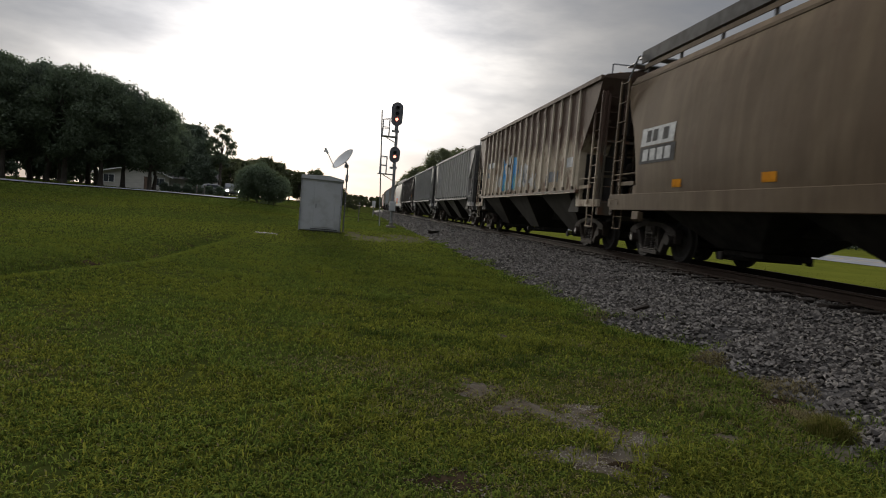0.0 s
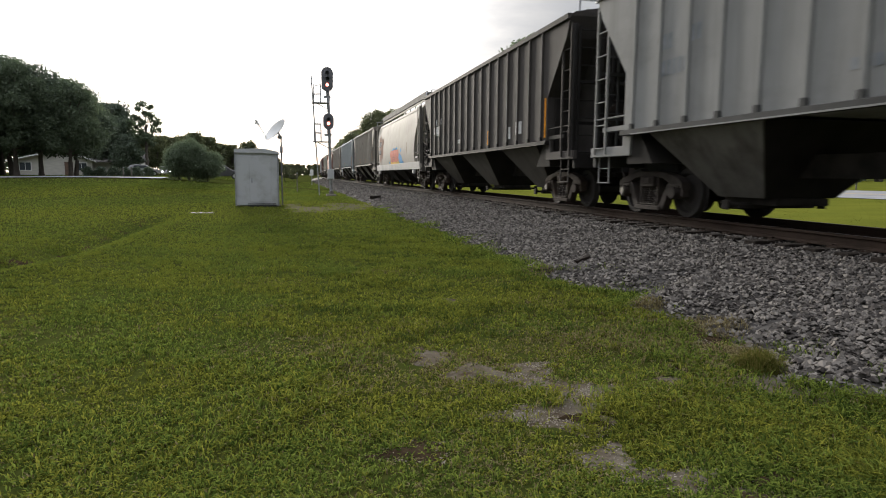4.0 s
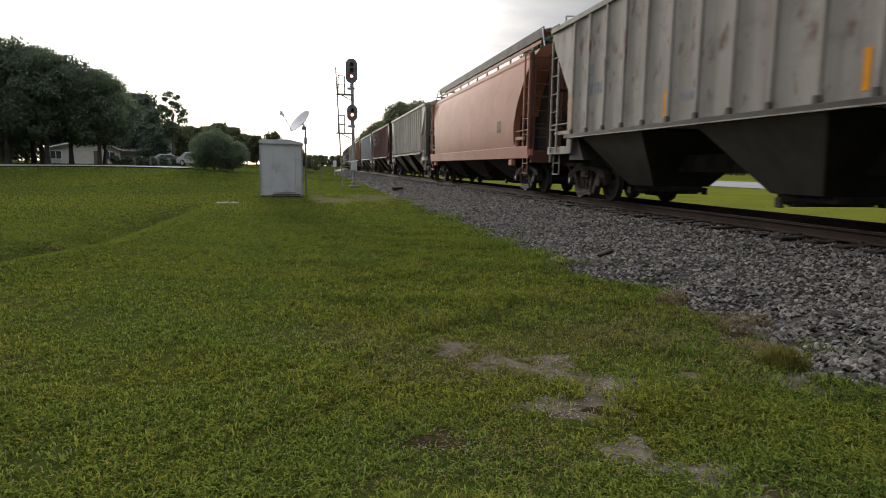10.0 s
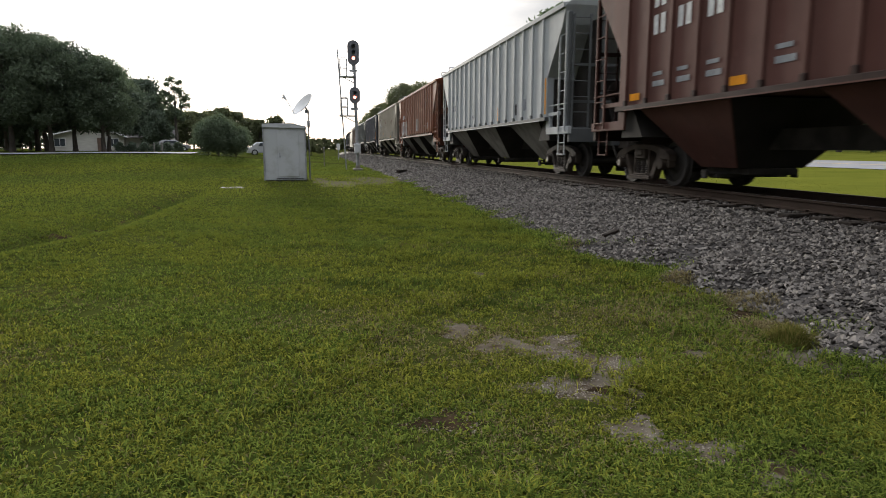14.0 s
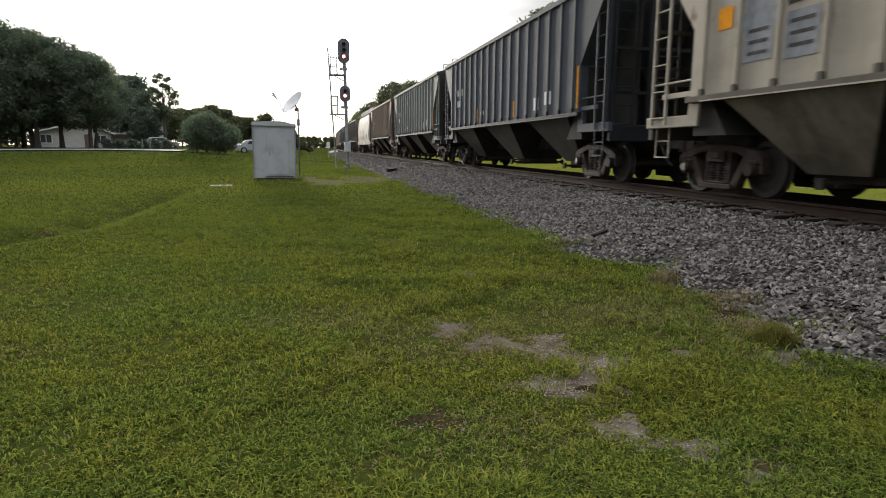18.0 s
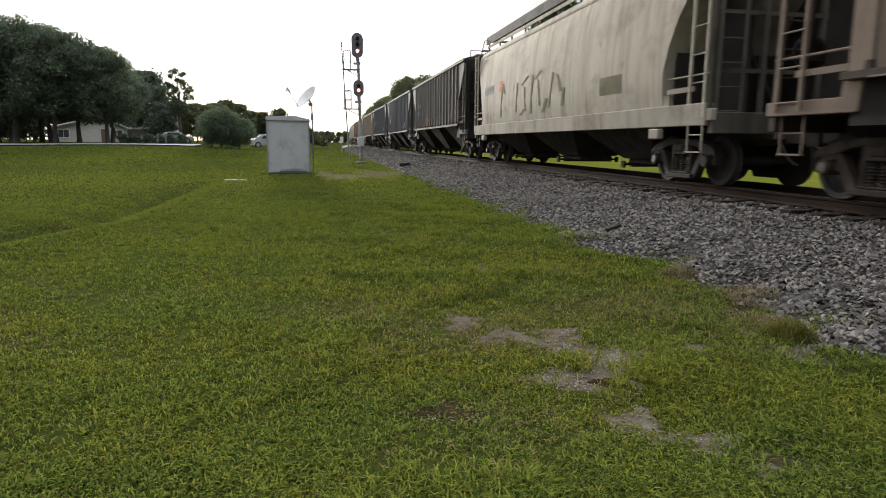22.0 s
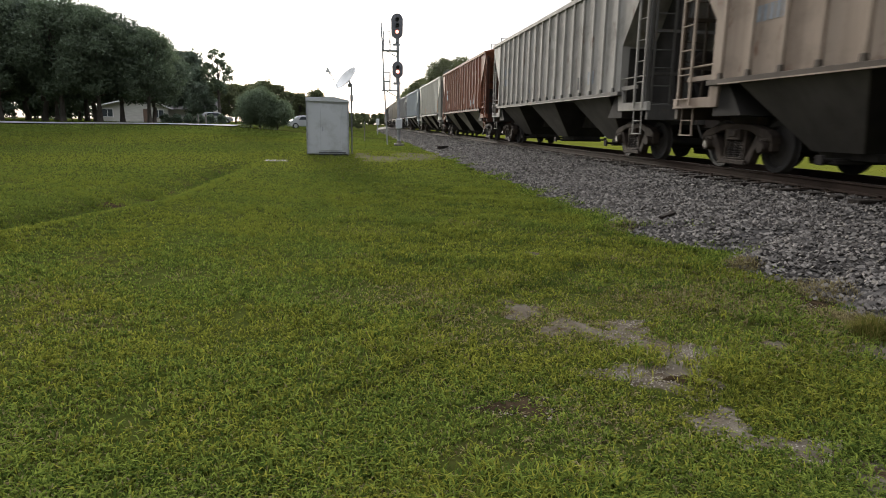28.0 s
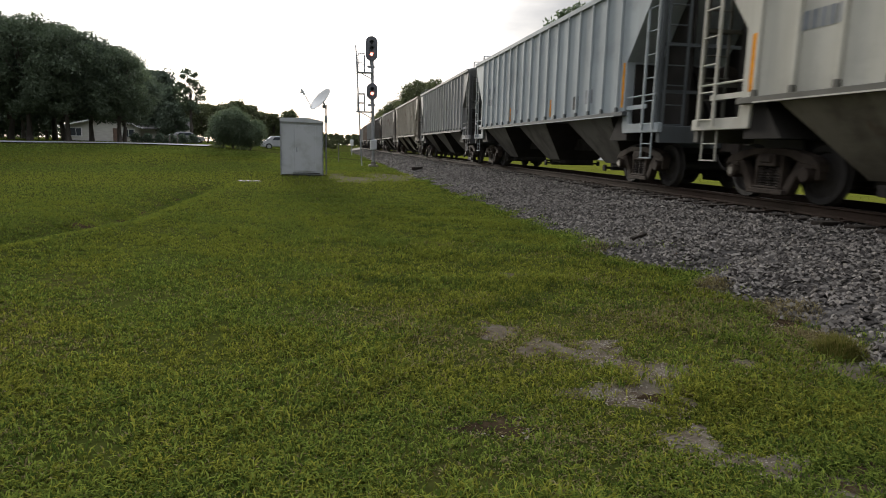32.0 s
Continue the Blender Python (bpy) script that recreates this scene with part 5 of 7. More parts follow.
# paints: base coat, dirt
PAINTS = {
    "brown_dark": dict(name="brown_car_paint", base=(0.125, 0.085, 0.050), stain=(0.23, 0.17, 0.105), wear=0.62, streak=0.75),
    "rusty_tan": dict(name="rusty_tan_paint", base=(0.60, 0.51, 0.38), stain=(0.24, 0.145, 0.085), rust=(0.13, 0.065, 0.04), wear=0.50, streak=0.8, top_rust=2.95),
    "tan_rib": dict(name="pale_rib_paint", base=(0.62, 0.54, 0.42), stain=(0.34, 0.24, 0.16), rust=(0.14, 0.07, 0.045), wear=0.60, streak=0.5, top_rust=4.1),
    "light_grey": dict(name="light_grey_paint", base=(0.42, 0.41, 0.385), stain=(0.24, 0.22, 0.20), rust=(0.13, 0.09, 0.065), wear=0.63, streak=0.55),
    "grey": dict(name="grey_paint", base=(0.29, 0.29, 0.28), stain=(0.15, 0.145, 0.135), wear=0.68),
    "mottled_grey": dict(name="mottled_grey_paint", base=(0.34, 0.32, 0.285), stain=(0.15, 0.125, 0.10), rust=(0.12, 0.075, 0.05), wear=0.60, streak=0.75),
    "black": dict(name="black_paint", base=(0.062, 0.055, 0.050), stain=(0.10, 0.09, 0.08), wear=0.70, streak=0.35),
    "white": dict(name="white_paint", base=(0.43, 0.395, 0.34), stain=(0.33, 0.30, 0.26), rust=(0.22, 0.13, 0.09), wear=0.70, streak=0.4),
    "dirty_white": dict(name="streaked_white_paint", base=(0.43, 0.39, 0.31), stain=(0.17, 0.135, 0.10), rust=(0.15, 0.085, 0.055), wear=0.62, streak=0.8),
    "dirty_sill": dict(name="streaked_sill_paint", base=(0.38, 0.34, 0.28), stain=(0.15, 0.12, 0.095), rust=(0.15, 0.085, 0.055), wear=0.62, streak=0.8),
    "white_sill": dict(name="white_sill_paint", base=(0.60, 0.58, 0.55), stain=(0.38, 0.36, 0.33), rust=(0.22, 0.13, 0.09), wear=0.70, streak=0.4),
    "taupe": dict(name="taupe_paint", base=(0.34, 0.31, 0.27), stain=(0.18, 0.15, 0.125), wear=0.64, streak=0.6),
    "blue_grey": dict(name="blue_grey_paint", base=(0.40, 0.44, 0.45), stain=(0.25, 0.26, 0.25), wear=0.74),
    "tan_grey": dict(name="tan_grey_paint", base=(0.37, 0.34, 0.30), stain=(0.17, 0.14, 0.115), rust=(0.13, 0.075, 0.05), wear=0.56, streak=0.65),
    "salmon": dict(name="salmon_paint", base=(0.39, 0.165, 0.105), stain=(0.30, 0.15, 0.105), rust=(0.42, 0.26, 0.20), wear=0.64, streak=0.4),
    "beige": dict(name="beige_paint", base=(0.50, 0.47, 0.40), stain=(0.27, 0.225, 0.17), rust=(0.16, 0.09, 0.055), wear=0.62, streak=0.6),
    "maroon": dict(name="maroon_paint", base=(0.108, 0.046, 0.036), stain=(0.065, 0.036, 0.030), rust=(0.15, 0.075, 0.06), wear=0.68),
    "pale_grey": dict(name="pale_grey_paint", base=(0.42, 0.44, 0.44), stain=(0.27, 0.27, 0.26), wear=0.74, streak=0.35),
    "rust_red": dict(name="rust_red_paint", base=(0.205, 0.072, 0.036), stain=(0.085, 0.036, 0.024), rust=(0.26, 0.15, 0.09), wear=0.60, streak=0.6),
    "cream": dict(name="cream_paint", base=(0.40, 0.36, 0.29), stain=(0.20, 0.155, 0.115), rust=(0.13, 0.06, 0.04), wear=0.58),
    "pale_cream": dict(name="pale_cream_paint", base=(0.58, 0.56, 0.48), stain=(0.32, 0.29, 0.23), wear=0.72, streak=0.4),
    "navy": dict(name="navy_paint", base=(0.072, 0.080, 0.095), stain=(0.11, 0.105, 0.10), wear=0.72, streak=0.4),
    "slate": dict(name="slate_paint", base=(0.14, 0.155, 0.145), stain=(0.075, 0.085, 0.075), wear=0.68),
    "dark_brown": dict(name="dark_brown_paint", base=(0.085, 0.080, 0.070), stain=(0.050, 0.045, 0.039), rust=(0.10, 0.07, 0.045), wear=0.64, streak=0.6),
    "tan_brown": dict(name="tan_brown_paint", base=(0.33, 0.26, 0.20), stain=(0.17, 0.12, 0.085), rust=(0.12, 0.065, 0.04), wear=0.58, streak=0.65),
    "brown_grey": dict(name="brown_grey_paint", base=(0.215, 0.165, 0.13), stain=(0.12, 0.08, 0.058), rust=(0.13, 0.065, 0.04), wear=0.58),
    "soot": dict(name="lower_soot_paint", base=(0.105, 0.095, 0.083), stain=(0.045, 0.04, 0.036), wear=0.68),
    "soot_light": dict(name="lower_grey_paint", base=(0.19, 0.18, 0.16), stain=(0.07, 0.062, 0.055), wear=0.66, streak=0.8),
    "soot_cream": dict(name="lower_cream_paint", base=(0.26, 0.235, 0.18), stain=(0.10, 0.085, 0.065), wear=0.62, streak=0.8),
}
P = {k: car_paint(**v) for k, v in PAINTS.items()}
# A copy of each paint darkened for the shade at car ends and sills.
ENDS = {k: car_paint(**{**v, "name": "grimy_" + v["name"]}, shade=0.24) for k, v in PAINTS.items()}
M_truck_rust = mat("rusty_truck_steel", (0.028, 0.021, 0.017), 0.9, spec=0.15, alt=(0.058, 0.044, 0.034), scale=4.0, bump=0.25, bump_scale=30)
# (label, style, paint, lower paint)
TRAIN = [
    ("dirty brown smooth-sided covered hopper car with white and black label panels", "flow", "brown_dark", "brown_dark"),
    ("rust-streaked tan ribbed hopper car with blue and white graffiti", "rib", "rusty_tan", "soot"),
    ("light grey ribbed hopper car with dark grime below", "rib", "light_grey", "soot_light"),
    ("weathered grey ribbed hopper car", "rib", "grey", "soot_light"),
    ("black ribbed hopper car with small white marks", "rib", "black", "soot"),
    ("dirty white smooth-sided hopper car with red, gold and blue graffiti", "flow", "white", "white_sill"),
    ("taupe grey ribbed hopper car with orange reflector strips", "rib", "taupe", "soot"),
    ("blue-grey ribbed hopper car with dark square panels", "rib", "blue_grey", "soot_light"),
    ("tan-grey ribbed hopper car stained with rust", "rib", "tan_grey", "soot"),
    ("faded salmon-orange smooth-sided hopper car", "flow", "salmon", "salmon"),
    ("beige ribbed hopper car with a blue and white placard", "rib", "beige", "soot_cream"),
    ("dark maroon ribbed hopper car with white stencil bars", "rib", "maroon", "maroon"),
    ("pale grey ribbed hopper car with an orange corner strip", "rib", "pale_grey", "soot_light"),
    ("rust-red ribbed hopper car with a large white paint block", "rib", "rust_red", "soot"),
    ("cream ribbed hopper car with rusty seams", "rib", "cream", "soot_cream"),
    ("dark navy ribbed hopper car with orange strips", "rib", "navy", "soot"),
    ("slate grey ribbed hopper car with dark lower bays", "rib", "slate", "soot"),
    ("brown-grey ribbed hopper car streaked with rust", "rib", "brown_grey", "soot"),
    ("off-white smooth-sided hopper car with olive graffiti", "flow", "dirty_white", "dirty_sill"),
    ("brown-black ribbed hopper car with orange strips", "rib", "dark_brown", "soot"),
    ("dark slate ribbed hopper car with white marks", "rib", "navy", "soot"),
    ("dark blue-black ribbed hopper car with a white corner mark", "rib", "navy", "soot"),
    ("brown-tan weathered ribbed hopper car", "rib", "tan_brown", "soot"),
    ("mottled brown-grey ribbed hopper car with pale stencils", "rib", "mottled_grey", "soot"),
    ("orange-rust ribbed hopper car with pale lower bays", "rib", "rust_red", "soot_cream"),
    ("pale cream-grey ribbed hopper car", "rib", "pale_cream", "soot_cream"),
    ("blue-grey clean ribbed hopper car", "rib", "blue_grey", "soot_light"),
    ("weathered grey ribbed hopper car", "rib", "grey", "soot"),
    ("cream ribbed hopper car with rusty seams", "rib", "cream", "soot_cream"),
    ("tan-grey ribbed hopper car stained with rust", "rib", "tan_grey", "soot"),
    ("black ribbed hopper car with small white marks", "rib", "black", "soot"),
    ("weathered grey ribbed hopper car", "rib", "grey", "soot"),
    ("brown-grey ribbed hopper car streaked with rust", "rib", "brown_grey", "soot"),
    ("light grey ribbed hopper car with dark grime below", "rib", "light_grey", "soot_light"),
    ("dark maroon ribbed hopper car with white stencil bars", "rib", "maroon", "maroon"),
]
# coupler lines, metres ahead of the camera at the start, in order from the first car's rear
GAPS = [15.29, 33.80, 52.50, 71.07, 89.18, 107.47, 125.76, 144.24, 162.63, 181.33, 200.00, 218.68, 237.37, 255.90, 274.45, 293.27, 311.72, 330.19, 348.75, 367.49,
        385.66, 403.87, 422.27, 440.73, 459.43, 477.77, 496.24]
while len(GAPS) < len(TRAIN):
    GAPS.append(GAPS[-1] + 18.45)


def run(t):
    """Metres that the train has gone by t seconds."""
    return 14.256 * t + 0.9157 * t * t / 32 - 0.6121 * t ** 3 / 1024


CARS = []
for i, (label, style, paint, low) in enumerate(TRAIN):
    rust = M_truck_rust if i % 3 else M_truck
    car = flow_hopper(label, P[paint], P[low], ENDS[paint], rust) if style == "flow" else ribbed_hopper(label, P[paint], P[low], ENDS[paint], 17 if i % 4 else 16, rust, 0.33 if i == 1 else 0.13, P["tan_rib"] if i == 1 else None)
    CARS.append(car)


# ---- paint marks on the cars; y runs towards the leading end ----
def rib_marks(car, stripes=True, mark=M_mark_grey, dark=False):
    """Reflector strips, consolidated stencil squares and number bars of a ribbed car."""
    if stripes:
        for y, h in ((6.92, 1.0), (2.0, 0.5), (-2.45, 0.5), (-6.95, 0.9)):
            decal(car, "reflector_strip", M_orange, y, y + 0.11, 1.74, 1.74 + h)
    decal(car, "data_panel", mark, 4.75, 5.25, 1.95, 2.3)
    decal(car, "data_panel", M_mark_black if not dark else M_mark_white, 3.9, 4.3, 1.85, 2.2)
    stencil(car, -5.85, 2.95, 0.26, 2, mark, w=0.12)
    stencil(car, -5.05, 2.95, 0.26, 2, mark, w=0.12)
    stencil(car, -5.85, 2.5, 0.26, 5, mark, w=0.12)
    stencil(car, -1.9, 2.0, 0.14, 3, mark, w=0.12)


for i, car in enumerate(CARS):
    if TRAIN[i][1] == "rib":
        dark = TRAIN[i][2] in ("black", "navy", "slate", "maroon", "rust_red", "brown_grey")
        if i == 11:
            # two rows of car number bars, in pairs between the ribs
            for z, cols in ((3.42, (-5.75, -4.9)), (2.92, (-5.75, -4.9, -4.0))):
                for y in cols:
                    stencil(car, y, z, 0.36, 2, M_mark_white, w=0.16, gap=0.55)
            for y in (-5.7, -4.85, -3.95, -2.3):
                decal(car, "data_panel", M_mark_grey, y, y + 0.42, 1.95, 2.05, proud=0.010)
                decal(car, "data_panel", M_mark_grey, y, y + 0.34, 2.15, 2.22, proud=0.010)
            for y in (-6.6, -3.3, 2.0, 6.2):
                decal(car, "reflector_patch", M_orange, y, y + 0.4, 1.74, 1.88, proud=0.010)
            continue
        rib_marks(car, i in (4, 6, 7, 8, 10, 12, 15, 16, 19, 20, 25, 26, 30), M_mark_white if dark else M_mark_grey, dark)

c = CARS[0]
decal(c, "label_panel", M_mark_white, -6.85, -5.35, 2.52, 2.92, True, label="white label panel")
decal(c, "label_panel", M_mark_black, -6.85, -5.25, 2.12, 2.50, True, label="black label panel")
stencil(c, -6.6, 2.60, 0.26, 2, M_mark_black, True, 0.22)
stencil(c, -5.85, 2.60, 0.26, 1, M_mark_black, True, 0.25)
stencil(c, -6.7, 2.18, 0.26, 4, M_mark_white, True, 0.25)
for y in (-5.1, -2.2, 2.0, 5.5):
    decal(c, "reflector_patch", M_orange, y - 0.18, y + 0.18, 1.56, 1.72, True)

c = CARS[1]
decal(c, "graffiti_blue", M_spray_blue, -2.75, -1.75, 1.70, 3.25, poly=blob(3, 30, 0.22), label="sprayed blue field")
decal(c, "graffiti_blue", M_spray_blue, -1.2, 0.15, 1.70, 3.3, poly=blob(4, 30, 0.2), label="sprayed blue field")
decal(c, "graffiti_teal", M_spray_teal, -2.4, -1.5, 1.72, 2.3, poly=blob(17, 26, 0.3), proud=0.009, label="sprayed teal shading")
decal(c, "graffiti_teal", M_spray_teal, -0.7, 0.1, 1.75, 2.5, poly=blob(18, 26, 0.3), proud=0.009)
decal(c, "graffiti_white", M_spray_white, -2.3, -0.95, 2.25, 3.45, poly=blob(5, 30, 0.35), proud=0.012, label="white sprayed swirl")
decal(c, "graffiti_white", M_spray_white, -1.6, -0.75, 1.72, 2.7, poly=blob(16, 30, 0.3), proud=0.011)
decal(c, "graffiti_line", M_mark_black, -1.9, -1.1, 2.65, 2.95, poly=[(0, 0.5), (0.3, 0.9), (0.7, 0.9), (1, 0.0), (0.9, 0.0), (0.65, 0.7), (0.3, 0.7)], proud=0.016)
decal(c, "graffiti_rust", P["rust_red"], -0.95, -0.78, 1.72, 2.4, proud=0.014)
decal(c, "graffiti_white", M_spray_white, 0.1, 1.9, 1.72, 2.9, poly=blob(9, 34, 0.3), proud=0.010, label="white sprayed lettering shape")
decal(c, "graffiti_white", M_spray_white, 1.7, 2.9, 1.72, 2.5, poly=blob(19, 34, 0.4), proud=0.010)
decal(c, "graffiti_shade", M_mark_grey, 0.5, 1.5, 1.85, 2.6, poly=blob(12, 26, 0.6), proud=0.014)
decal(c, "graffiti_white", M_spray_white, -4.1, -2.6, 1.72, 2.75, poly=blob(13, 30, 0.35), proud=0.008)
decal(c, "label_panel", M_mark_white, -5.7, -5.15, 2.95, 3.2, proud=0.010)
decal(c, "label_panel", M_mark_white, -4.95, -4.35, 2.95, 3.2, proud=0.010)
decal(c, "label_panel", M_mark_white, 6.0, 6.55, 2.35, 2.65, proud=0.010)
decal(c, "data_panel", M_mark_grey, 4.2, 4.7, 1.95, 2.3, proud=0.010)

c = CARS[5]
decal(c, "faded_pink_patch", M_spray_pink, -7.2, -4.4, 1.5, 3.7, True, blob(21, 30, 0.25), label="faded pink undercoat")
decal(c, "graffiti_red", M_spray_red, -1.4, 2.15, 1.52, 2.36, True, blob(2, 34, 0.05), 0.010, label="red sprayed letters")
decal(c, "graffiti_gold", M_spray_gold, -1.4, 2.15, 1.1, 1.62, True, [(0, 0.05), (0.1, 0), (0.9, 0), (1, 0.05), (1, 0.9), (0.85, 1), (0.7, 0.85), (0.5, 1), (0.3, 0.85), (0.15, 1), (0, 0.9)], 0.013, label="gold sprayed band")
decal(c, "graffiti_blue", M_spray_blue, 1.75, 3.25, 1.1, 2.15, True, blob(4, 30, 0.2), 0.008, label="blue sprayed cloud")
decal(c, "graffiti_blue", M_spray_blue, -2.1, -1.25, 1.08, 1.7, True, blob(7, 24, 0.3), 0.008)
decal(c, "graffiti_blue", M_spray_blue, -0.9, 1.9, 2.2, 2.5, True, [(0, 0), (0.1, 0.7), (0.2, 0.3), (0.35, 1), (0.45, 0.4), (0.6, 0.9), (0.7, 0.35), (0.85, 1), (0.92, 0.3), (1, 0)], 0.008, label="blue sprayed crown")
decal(c, "graffiti_lilac", M_spray_lilac, 0.2, 0.6, 1.1, 1.4, True, blob(8, 16, 0.2), 0.016)
decal(c, "graffiti_lilac", M_spray_lilac, -1.1, -0.8, 1.1, 1.4, True, blob(9, 16, 0.2), 0.016)
decal(c, "graffiti_dot", M_spray_blue, 2.72, 3.05, 2.10, 2.36, True, blob(10, 18, 0.1), 0.010)
decal(c, "graffiti_dot", M_spray_blue, 3.15, 3.6, 1.45, 1.62, True, blob(11, 18, 0.2), 0.010)
for k in range(6):
    decal(c, "graffiti_outline", M_mark_black, -1.1 + k * 0.55, -0.98 + k * 0.55, 1.62, 2.05, True, blob(30 + k, 14, 0.5), 0.016)
decal(c, "data_panel", M_mark_black, -6.85, -5.75, 2.75, 3.15, True, label="dark number panel")
decal(c, "data_panel", M_mark_black, -6.85, -5.75, 2.22, 2.62, True, label="dark number panel")
stencil(c, -6.75, 2.8, 0.28, 4, M_mark_grey, True, 0.18)
stencil(c, -6.75, 2.28, 0.28, 4, M_mark_grey, True, 0.18)
decal(c, "rust_scar", P["brown_grey"], 4.75, 4.95, 1.9, 2.7, True, blob(40, 16, 0.3), 0.010)

c = CARS[9]
decal(c, "data_panel", M_spray_olive, 5.1, 5.6, 2.0, 2.4, True, label="faded dark data panel")

c = CARS[10]
decal(c, "placard", M_mark_white, -0.5, 0.35, 2.1, 3.3, poly=blob(44, 22, 0.05), label="white placard with a blue emblem shape")
decal(c, "placard_emblem", M_spray_blue, -0.3, 0.15, 2.65, 3.1, poly=blob(45, 18, 0.2), proud=0.010)
decal(c, "placard_band", M_spray_blue, -0.4, 0.25, 2.2, 2.45, proud=0.010)
for k in range(5):
    decal(c, "graffiti_tag", M_mark_grey, -5.6 + k * 0.6, -5.2 + k * 0.6, 2.3, 2.9, poly=blob(50 + k, 18, 0.75), proud=0.010)

c = CARS[13]
decal(c, "paint_block", M_spray_white, -6.9, -3.6, 1.72, 2.75, label="large white repainted block")
decal(c, "paint_block", P["tan_grey"], 0.6, 1.8, 1.9, 2.7, proud=0.01)
stencil(c, -6.2, 2.0, 0.4, 4, M_mark_grey, w=0.35)

c = CARS[14]
decal(c, "data_panel", M_mark_black, 3.98, 4.5, 1.82, 2.25, proud=0.010)
decal(c, "data_panel", M_mark_black, 4.86, 5.36, 1.85, 2.25, proud=0.010)
decal(c, "reflector_strip", M_orange, 3.1, 3.75, 1.76, 1.92)
decal(c, "reflector_patch", M_orange, -6.45, -6.1, 2.62, 2.95, proud=0.010)
decal(c, "reflector_patch", M_orange, -2.95, -2.25, 2.10, 2.26, proud=0.010)
decal(c, "label_panel", M_mark_white, -5.78, -5.2, 3.08, 3.75, proud=0.010, label="white label panel")
decal(c, "data_panel", M_mark_grey, -5.78, -5.2, 2.05, 3.02, proud=0.010, label="grimy grey data panel")
decal(c, "label_panel", M_mark_white, -4.94, -4.34, 3.28, 3.85, proud=0.010)
decal(c, "data_panel", M_mark_black, -4.94, -4.34, 2.72, 3.22, proud=0.010)
decal(c, "label_panel", M_mark_white, -4.80, -4.52, 2.88, 3.14, proud=0.014)
decal(c, "data_panel", M_mark_grey, -4.94, -4.34, 2.0, 2.62, proud=0.010)
decal(c, "data_panel", M_mark_grey, -4.08, -3.50, 2.78, 3.10, proud=0.010)
for z in (2.14, 2.30, 2.46):
    decal(c, "stencil_line", M_mark_black, -4.86, -4.42, z, z + 0.05, proud=0.014)
    decal(c, "stencil_line", M_mark_black, -5.70, -5.28, z, z + 0.05, proud=0.014)

c = CARS[18]
SCRAWL = ((-4.4, 0.1, 1.2, 0.2), (-4.1, 0.9, 1.3, -0.25), (-2.5, 0.2, 1.2, 0.12), (-2.1, 0.1, 0.3, 0.5), (-1.6, 0.2, 1.0, -0.1), (-1.9, 1.05, 1.3, 0.6), (-1.0, 0.1, 1.3, 0.15), (-0.6, 1.1, 1.35, 0.5),
          (-0.3, 0.3, 1.1, -0.2), (0.1, 0.1, 0.5, 0.4), (0.7, 0.2, 1.2, 0.25), (1.3, 0.6, 1.1, -0.3), (1.7, 0.2, 0.7, 0.1))
for k, (y, za, zb, lean) in enumerate(SCRAWL):
    w = 0.17 if k % 3 else 0.24
    decal(c, "graffiti_stroke", M_spray_olive, y, y + w + abs(lean), 1.55 + za, 1.55 + zb, True, [(0.0 if lean > 0 else 1 - w / (w + abs(lean)), 0.0), (w / (w + abs(lean)) if lean > 0 else 1.0, 0.04), (1.0 if lean > 0 else w / (w + abs(lean)), 0.96), (1 - w / (w + abs(lean)) if lean > 0 else 0.0, 1.0)], 0.010, label="olive sprayed stroke")
decal(c, "data_panel", M_spray_olive, 4.2, 5.3, 1.85, 2.25, True)
decal(c, "data_panel", M_spray_red, -4.5, -4.1, 2.6, 2.95, True)
stencil(c, -6.6, 2.6, 0.3, 4, M_mark_grey, True, 0.25)

for i in (4, 20, 21, 24):
    for k in range(3):
        decal(CARS[i], "label_panel", M_mark_white, -6.2 + 0.45 * k, -5.85 + 0.45 * k, 2.6, 2.9, proud=0.012)
for k, (y, z) in enumerate(((-2.0, 1.9), (1.5, 2.0), (-5.0, 1.85), (4.6, 2.1))):
    decal(CARS[24], "chalky_patch", M_spray_pink, y, y + 0.7, z, z + 0.45, poly=blob(70 + k, 24, 0.22), proud=0.010)


# ---- signal mast ----
def oval(w, h, n=28):
    """A tall rounded outline, straight-sided."""
    r = w / 2
    out = []
    for i in range(n):
        t = 2 * math.pi * i / n
        out.append((r * math.cos(t), r * math.sin(t) + (h / 2 - r) * (1 if math.sin(t) >= 0 else -1)))
    return out


